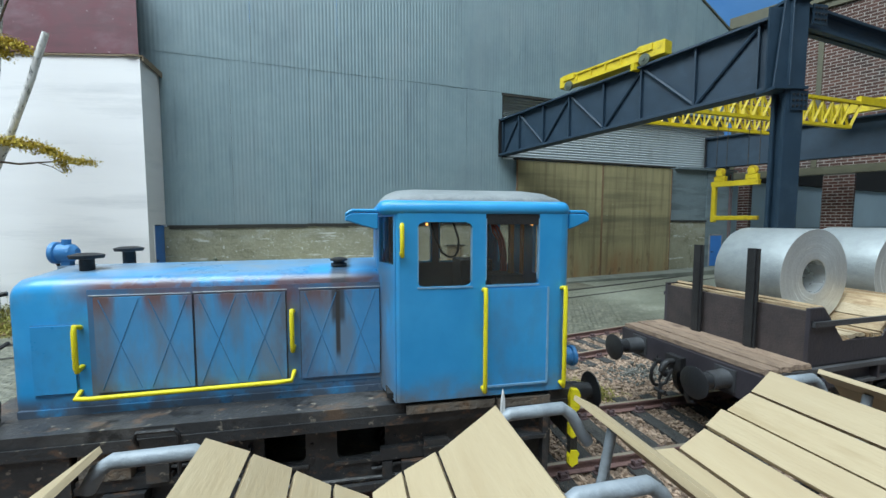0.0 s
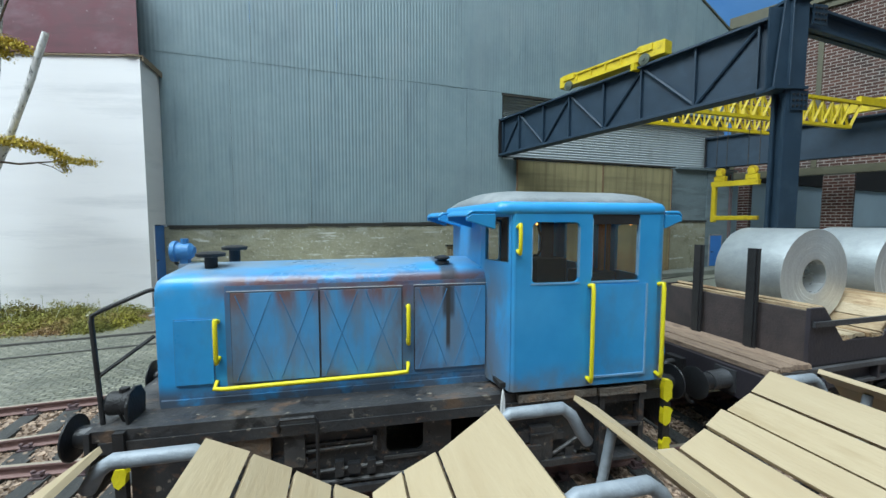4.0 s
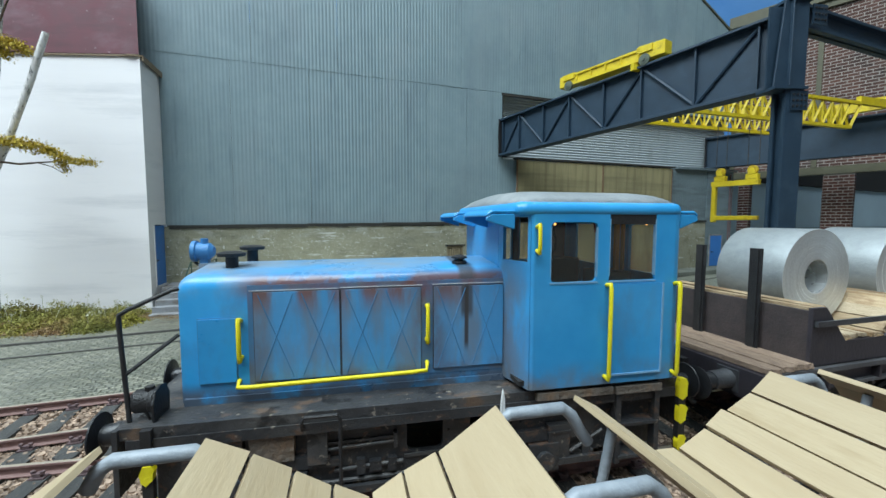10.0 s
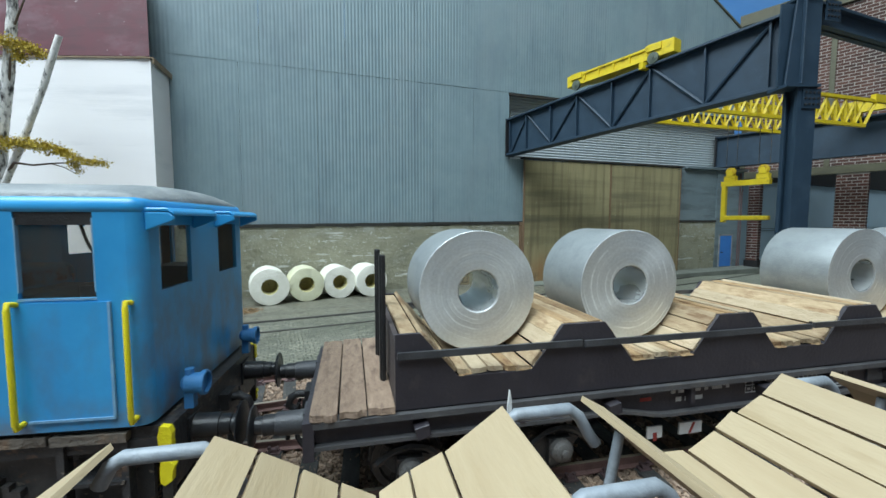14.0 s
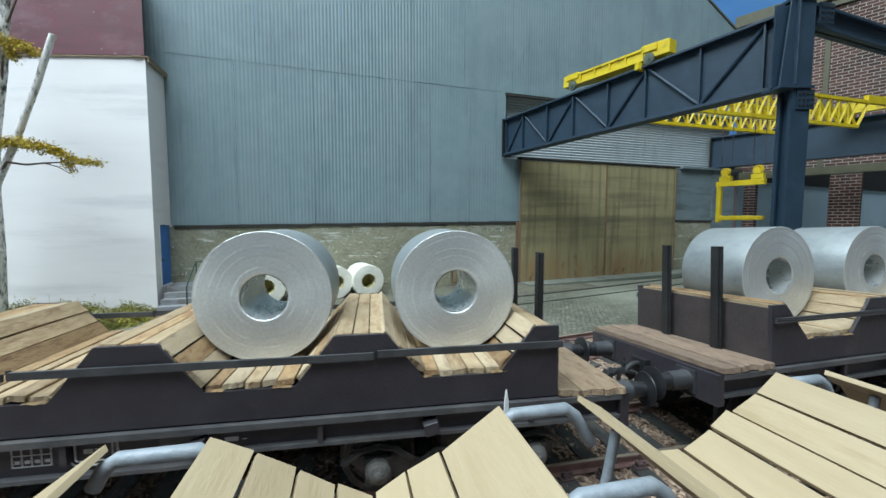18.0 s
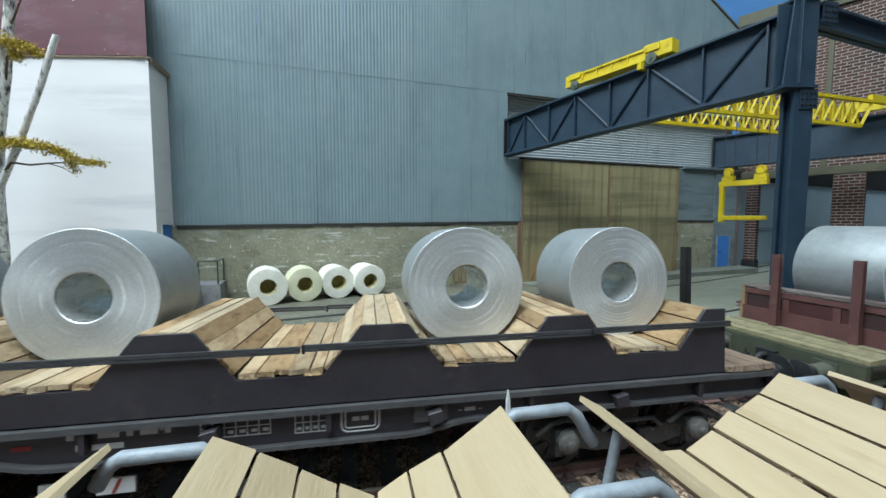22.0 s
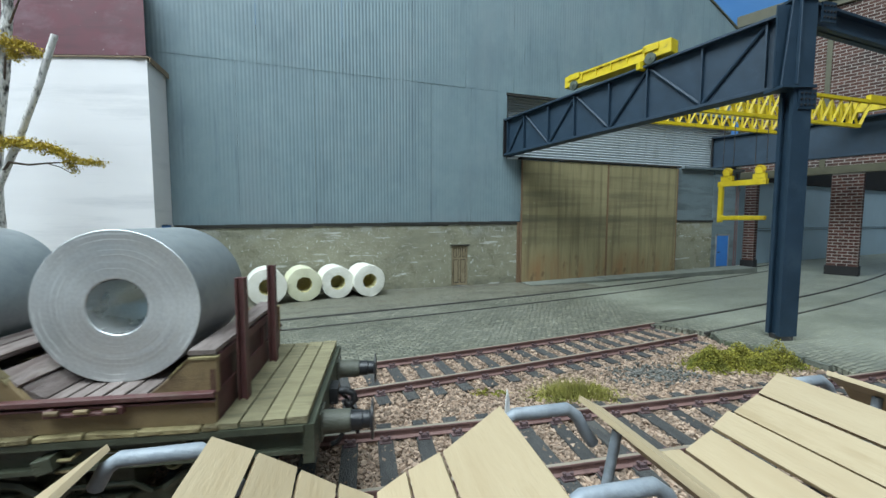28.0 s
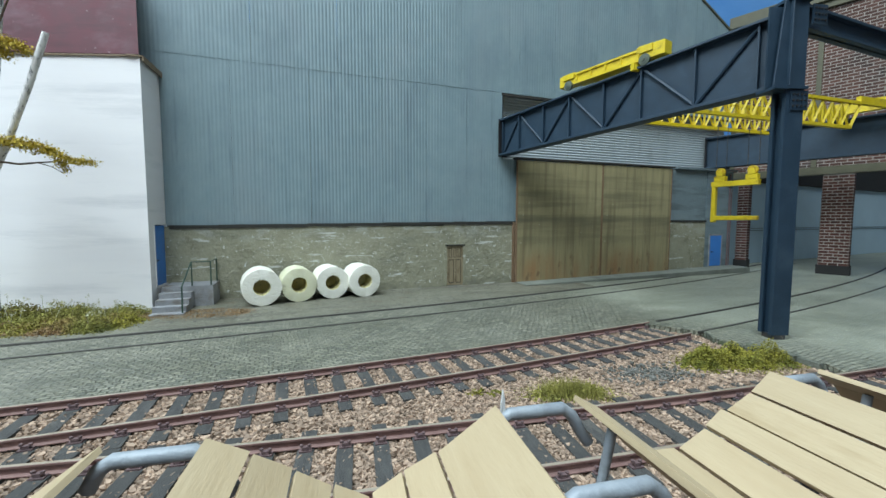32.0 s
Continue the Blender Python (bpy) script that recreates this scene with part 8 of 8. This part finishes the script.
    bars(root, 1.4, 1.12, [(0, 0, .10, .03), (.14, 0, .22, .03), (.02, -.08, .30, .015)], WHITE_MARK, y)
    for x0, x1, z0, z1 in ((3.56, 4.02, 1.02, 1.16), (6.15, 6.55, .96, 1.06), (11.70, 12.30, 1.02, 1.16)):
        bm = B()
        bx(bm, x0, x1, y - .014, y, z0, z1)
        pl = part("name_plate", bm, OLIVE, root, "small raised olive plate", bev=.006)
        bm = B()
        for a in ((x0 + .02, x1 - .02, z0 + .014, z0 + .024), (x0 + .02, x1 - .02, z1 - .024, z1 - .014), (x0 + .02, x0 + .03, z0 + .024, z1 - .024), (x1 - .03, x1 - .02, z0 + .024, z1 - .024)):
            bx(bm, a[0], a[1], y - .018, y - .013, a[2], a[3])
        part("plate_border", bm, WHITE_MARK, pl)
    return root, ws


def coil_meshes(r, h, near, far, seed):
    """Wrap, the two wound faces with slightly stepped windings, and the bore; near and far are places along the axis."""
    rnd = random.Random(seed)
    bm = B()
    lathe(bm, [(r - .002, near + .003), (r, near + .010), (r, far - .010), (r - .002, far - .003)], (0, 0, 0), "y", 80)
    bmesh.ops.delete(bm, geom=[f for f in bm.faces if len(f.verts) > 4], context="FACES_ONLY")
    wrap = mesh_of("outer_wrap", bm, STEEL_COIL, smooth=40)
    faces = []
    for w, sg in ((near, -1), (far, 1)):
        bm = B()
        prof, q = [(h, w - sg * .010), (h + .012, w - sg * .001)], h + .026
        step = 0.0
        while q < r - .03:
            prof.append((q, w + sg * step))
            wide = rnd.uniform(.010, .045)
            step = max(-.003, min(.002, step + rnd.uniform(-.0005, .0005)))
            prof.append((q + .004, w + sg * step))
            q += wide
        prof += [(r - .006, w), (r - .002, w - sg * .003)]
        lathe(bm, prof, (0, 0, 0), "y", 80)
        bmesh.ops.delete(bm, geom=[f for f in bm.faces if len(f.verts) > 4], context="FACES_ONLY")
        if sg < 0:
            bmesh.ops.reverse_faces(bm, faces=bm.faces)
        bmesh.ops.recalc_face_normals(bm, faces=bm.faces)
        faces.append(mesh_of("wound_face", bm, COIL_FACE, smooth=25))
    bm = B()
    n = 48
    rows = []
    for y in np.linspace(near + .011, far - .011, 9):
        rows.append([bm.verts.new(((h - .004 + rnd.uniform(-.010, .004)) * math.cos(2 * math.pi * i / n), y, (h - .004 + rnd.uniform(-.010, .004)) * math.sin(2 * math.pi * i / n))) for i in range(n)])
    for a, b in zip(rows, rows[1:]):
        for i in range(n):
            bm.faces.new((a[i], b[i], b[(i + 1) % n], a[(i + 1) % n]))
    bore = mesh_of("bore", bm, BORE_FOIL, smooth=60)
    return wrap, faces, bore


COIL_KINDS = [coil_meshes(.83, .29, -.62, .57, 1), coil_meshes(.83, .30, -.62, .57, 2), coil_meshes(.872, .315, -.84, .57, 3)]


def coil(k, kind):
    root = thing("steel_coil", P(0, 0, 0), "bright wound steel coil lying in a wooden cradle" if kind < 2 else "large wound steel coil with stepped windings in a grey board cradle", "steel coil", "steel coils on the wagons")
    wrap, faces, bore = COIL_KINDS[kind]
    again("outer_wrap", wrap, root, P(0, 0, 0, 0, 0, 0))
    for me in faces:
        again("wound_face", me, root, P(0, 0, 0, 0, 0, k * 47.0))
    again("bore", bore, root, P(0, 0, 0, 0, 0, k * 31.0))
    return root


# ---- the camera's own wagon: bare cradle in front of the lens ----
BARE_RIGHT = [(-.90, 2.255), (-.70, 2.13), (-.55, 1.96), (-.36, 1.78), (-.16, 1.70), (.05, 1.70), (.335, 1.845), (.52, 1.98), (.74, 2.12), (.97, 2.28)]
BARE_LEFT = [(-.99, 2.24), (-.73, 2.115), (-.48, 1.965), (-.24, 1.82), (0, 1.69), (.225, 1.835), (.46, 1.955), (.88, 2.26)]


def bare_wagon():
    rnd = random.Random(21)
    root = thing("bare_coil_wagon", P(.69, 2.84, 0, 13.3), "unpainted coil wagon with fresh pale cradle boards on grey tube frames", "railway wagon")
    for c in (-1.21 - CELL, -1.21, 1.21, 1.21 + CELL):
        pts = BARE_RIGHT if c > 0 else BARE_LEFT
        for i, ((xa, za), (xb, zb)) in enumerate(zip(pts, pts[1:])):
            d = Vector((xb - xa, 0, zb - za))
            L = d.length
            turn = -math.degrees(math.atan2(d.z, d.x))
            e = rnd.uniform(-.05, .05)
            bm = B()
            bx(bm, .012, L - .012, -1.5, .0 + e * .4, -.045, 0)
            v = bm.verts[:]
            for q in v:
                q.co.x += rnd.uniform(-.008, .008)
                q.co.z += rnd.uniform(-.008, .008)
                if q.co.y > -.5:
                    q.co.y += rnd.uniform(-.02, .02)
            part("cradle_board", bm, PALE_WOOD, root, m=P(c + xa, 0, za) @ P(0, 0, 0, rnd.uniform(-.6, .6), 0, turn), bev=.008, seg=2)
    bm = B()
    prism(bm, [(-.30, 2.12), (-.262, 2.12), (-.268, 2.30), (-.282, 2.37), (-.294, 2.28)], "y", -.05, -.03)
    part("splinter", bm, SIGN_WHITE, root, "thin white splinter standing off a board")
    for c in (-CELL, 0, CELL):
        for y in (-.05, -.92):
            bm = B()
            wire(bm, [(c - .37, y, 2.03), (c - .31, y, 2.14), (c - .24, y, 2.185), (c + .18, y, 2.185), (c + .26, y, 2.12), (c + .34, y, 1.98), (c + .40, y, 1.90)], .045, 12)
            part("tube_frame", bm, TUBE_GREY, root, "blue-grey bent steel tube", smooth=60)
        for y in (-.10, -.85):
            bm = B()
            rod(bm, (c + .42, y - .2, 2.12), (c + .22, y - .25, 1.30), .035, n=8)
            part("strut", bm, TUBE_GREY, root, smooth=60)
    bm = B()
    bx(bm, -5.0, 5.0, -.16, -.10, 1.20, 1.32)
    bx(bm, -5.0, 5.0, -1.45, -1.39, 1.20, 1.32)
    part("side_sill", bm, FRAME_BLACK, root)
    for x in (-3.6, 3.6):
        for y in (-.55, -1.0):
            bm = B()
            lathe(bm, [(.1, -.05), (.46, -.06), (.46, .06), (.1, .05)], (x, y, .20), "y", 24)
            part("wheel", bm, FRAME_BLACK, root)
        bm = B()
        bx(bm, x - .3, x + .3, -1.39, -.16, .5, 1.22)
        part("bogie", bm, FRAME_BLACK, root)


bare_wagon()
SHUNTER, SHUNTER_WHEELS = loco()
WAGON1, W1_WHEELS = coil_wagon_a(31)
WAGON2, W2_WHEELS = coil_wagon_a(32, 1.0, 2.357, 13.66, (False, True), False)
WAGON3, W3_WHEELS = coil_wagon_b()


# ---- movement ----
# seconds and place along the near track of the wagons' common origin
RUN = [(0, 0), (3.5, .002), (4.4, .01), (5.2, .066), (9.9, .066), (10.1, .02), (10.5, -.327), (11, -.899), (11.5, -1.623), (12, -2.394), (12.5, -3.245),
       (13, -4.158), (13.5, -5.169), (14, -6.208), (14.5, -7.265), (16.5, -12.08), (17, -13.416), (17.5, -14.716), (18, -16.084),
       (18.5, -17.524), (19, -18.996), (19.5, -20.508), (20, -22.104), (20.5, -23.725), (21, -25.35), (21.5, -27.02), (22, -28.71), (22.5, -30.435),
       (23, -32.252), (23.5, -34.021), (24, -35.894), (24.5, -37.74), (25, -39.607), (25.5, -41.422), (27.5, -48.53), (28, -50.48),
       (28.5, -52.48), (29, -54.34), (30, -57.9), (31, -61.2), (32, -64.3)]
LOCO_RUN = [(0, -4.116), (.5, -3.694), (1, -3.331), (1.5, -3.023), (2, -2.80), (2.3, -2.789), (3.5, -2.788), (4.4, -2.70), (5.2, -2.614),
            (8.1, -2.609), (8.4, -2.424), (9.5, -2.425), (9.9, -2.47), (10.1, -2.554)]


def place(rows, t):
    """Smooth place at t from rows, with slopes that never overshoot."""
    ts, ss = [r[0] for r in rows], [r[1] for r in rows]
    if t <= ts[0]:
        return ss[0]
    if t >= ts[-1]:
        return ss[-1]
    i = max(k for k in range(len(ts)) if ts[k] <= t)
    i = min(i, len(ts) - 2)

    def slope(k):
        if k == 0 or k == len(ts) - 1:
            return 0.0 if k == 0 else (ss[k] - ss[k - 1]) / (ts[k] - ts[k - 1])
        a, b = (ss[k] - ss[k - 1]) / (ts[k] - ts[k - 1]), (ss[k + 1] - ss[k]) / (ts[k + 1] - ts[k])
        return 0.0 if a * b <= 0 else 2 * a * b / (a + b)
    h = ts[i + 1] - ts[i]
    u = (t - ts[i]) / h
    return ((1 + 2 * u) * (1 - u) ** 2 * ss[i] + u * (1 - u) ** 2 * h * slope(i) + u * u * (3 - 2 * u) * ss[i + 1] + u * u * (u - 1) * h * slope(i + 1))


def loco_at(t):
    return place(LOCO_RUN, t) if t < 10.1 else place(RUN, t) - 2.574


def wagon_at(t):
    return place(RUN, t)


def rail_pose(s, x_from, x_to):
    """A vehicle whose two bogie points, at x_from and x_to of its own length, both lie on the track."""
    ax, ay, _ = on_track(s + x_from, *TRACK1)
    bx_, by, _ = on_track(s + x_to, *TRACK1)
    th = math.atan2(by - ay, bx_ - ax)
    return P(ax - x_from * math.cos(th), ay - x_from * math.sin(th), 0, math.degrees(th))


LIFT2, LEAN2 = .017, -2.5  # the second black wagon rides a little higher and leans away on its springs


def motions():
    fine = [round(.25 * i, 2) for i in range(129)]
    tenth = [round(.1 * i, 1) for i in range(321)]
    vehicles = ((SHUNTER, SHUNTER_WHEELS, loco_at, 0.0, .45, 3.55, .48, 0, 0), (WAGON1, W1_WHEELS, wagon_at, 4.27, 2.9, 11.2, .46, 0, 0),
                (WAGON2, W2_WHEELS, wagon_at, 19.6, 2.9, 11.2, .46, LIFT2, LEAN2), (WAGON3, W3_WHEELS, wagon_at, 34.85, 2.9, 10.9, .46, 0, 0))
    for root, wheels, at, off, a, b, r, lift, lean in vehicles:
        walk(root, [(t, rail_pose(at(t) + off, a, b) @ P(0, 0, lift, 0, lean)) for t in fine])
        start = at(0)
        for w in wheels:
            x, z = w.matrix_basis.translation.x / K, w.matrix_basis.translation.z / K
            walk(w, [(t, P(0, 0, 0, 0, -lean) @ P(x, 0, z - lift, 0, 0, math.degrees((at(t) - start) / r))) for t in tenth])
    k = 0
    for kind, (off, far, seat, xs) in enumerate(((4.27, 11.2, 1.765 + .825, (2.19, 4.59, 9.36, 11.83)), (19.6, 11.2, 1.765 + .825, (2.17, 4.57, 9.29, 11.68)),
                                                 (34.85, 10.9, 1.715 + .868, (2.16, 4.55, 9.38, 11.70)))):
        for x in xs:
            c = coil(k, kind)
            k += 1
            sit = P(0, 0, LIFT2, 0, LEAN2) @ P(x, 0, seat) if kind == 1 else P(x, 0, seat)
            walk(c, [(t, rail_pose(wagon_at(t) + off, 2.9, far) @ sit) for t in fine])


motions()
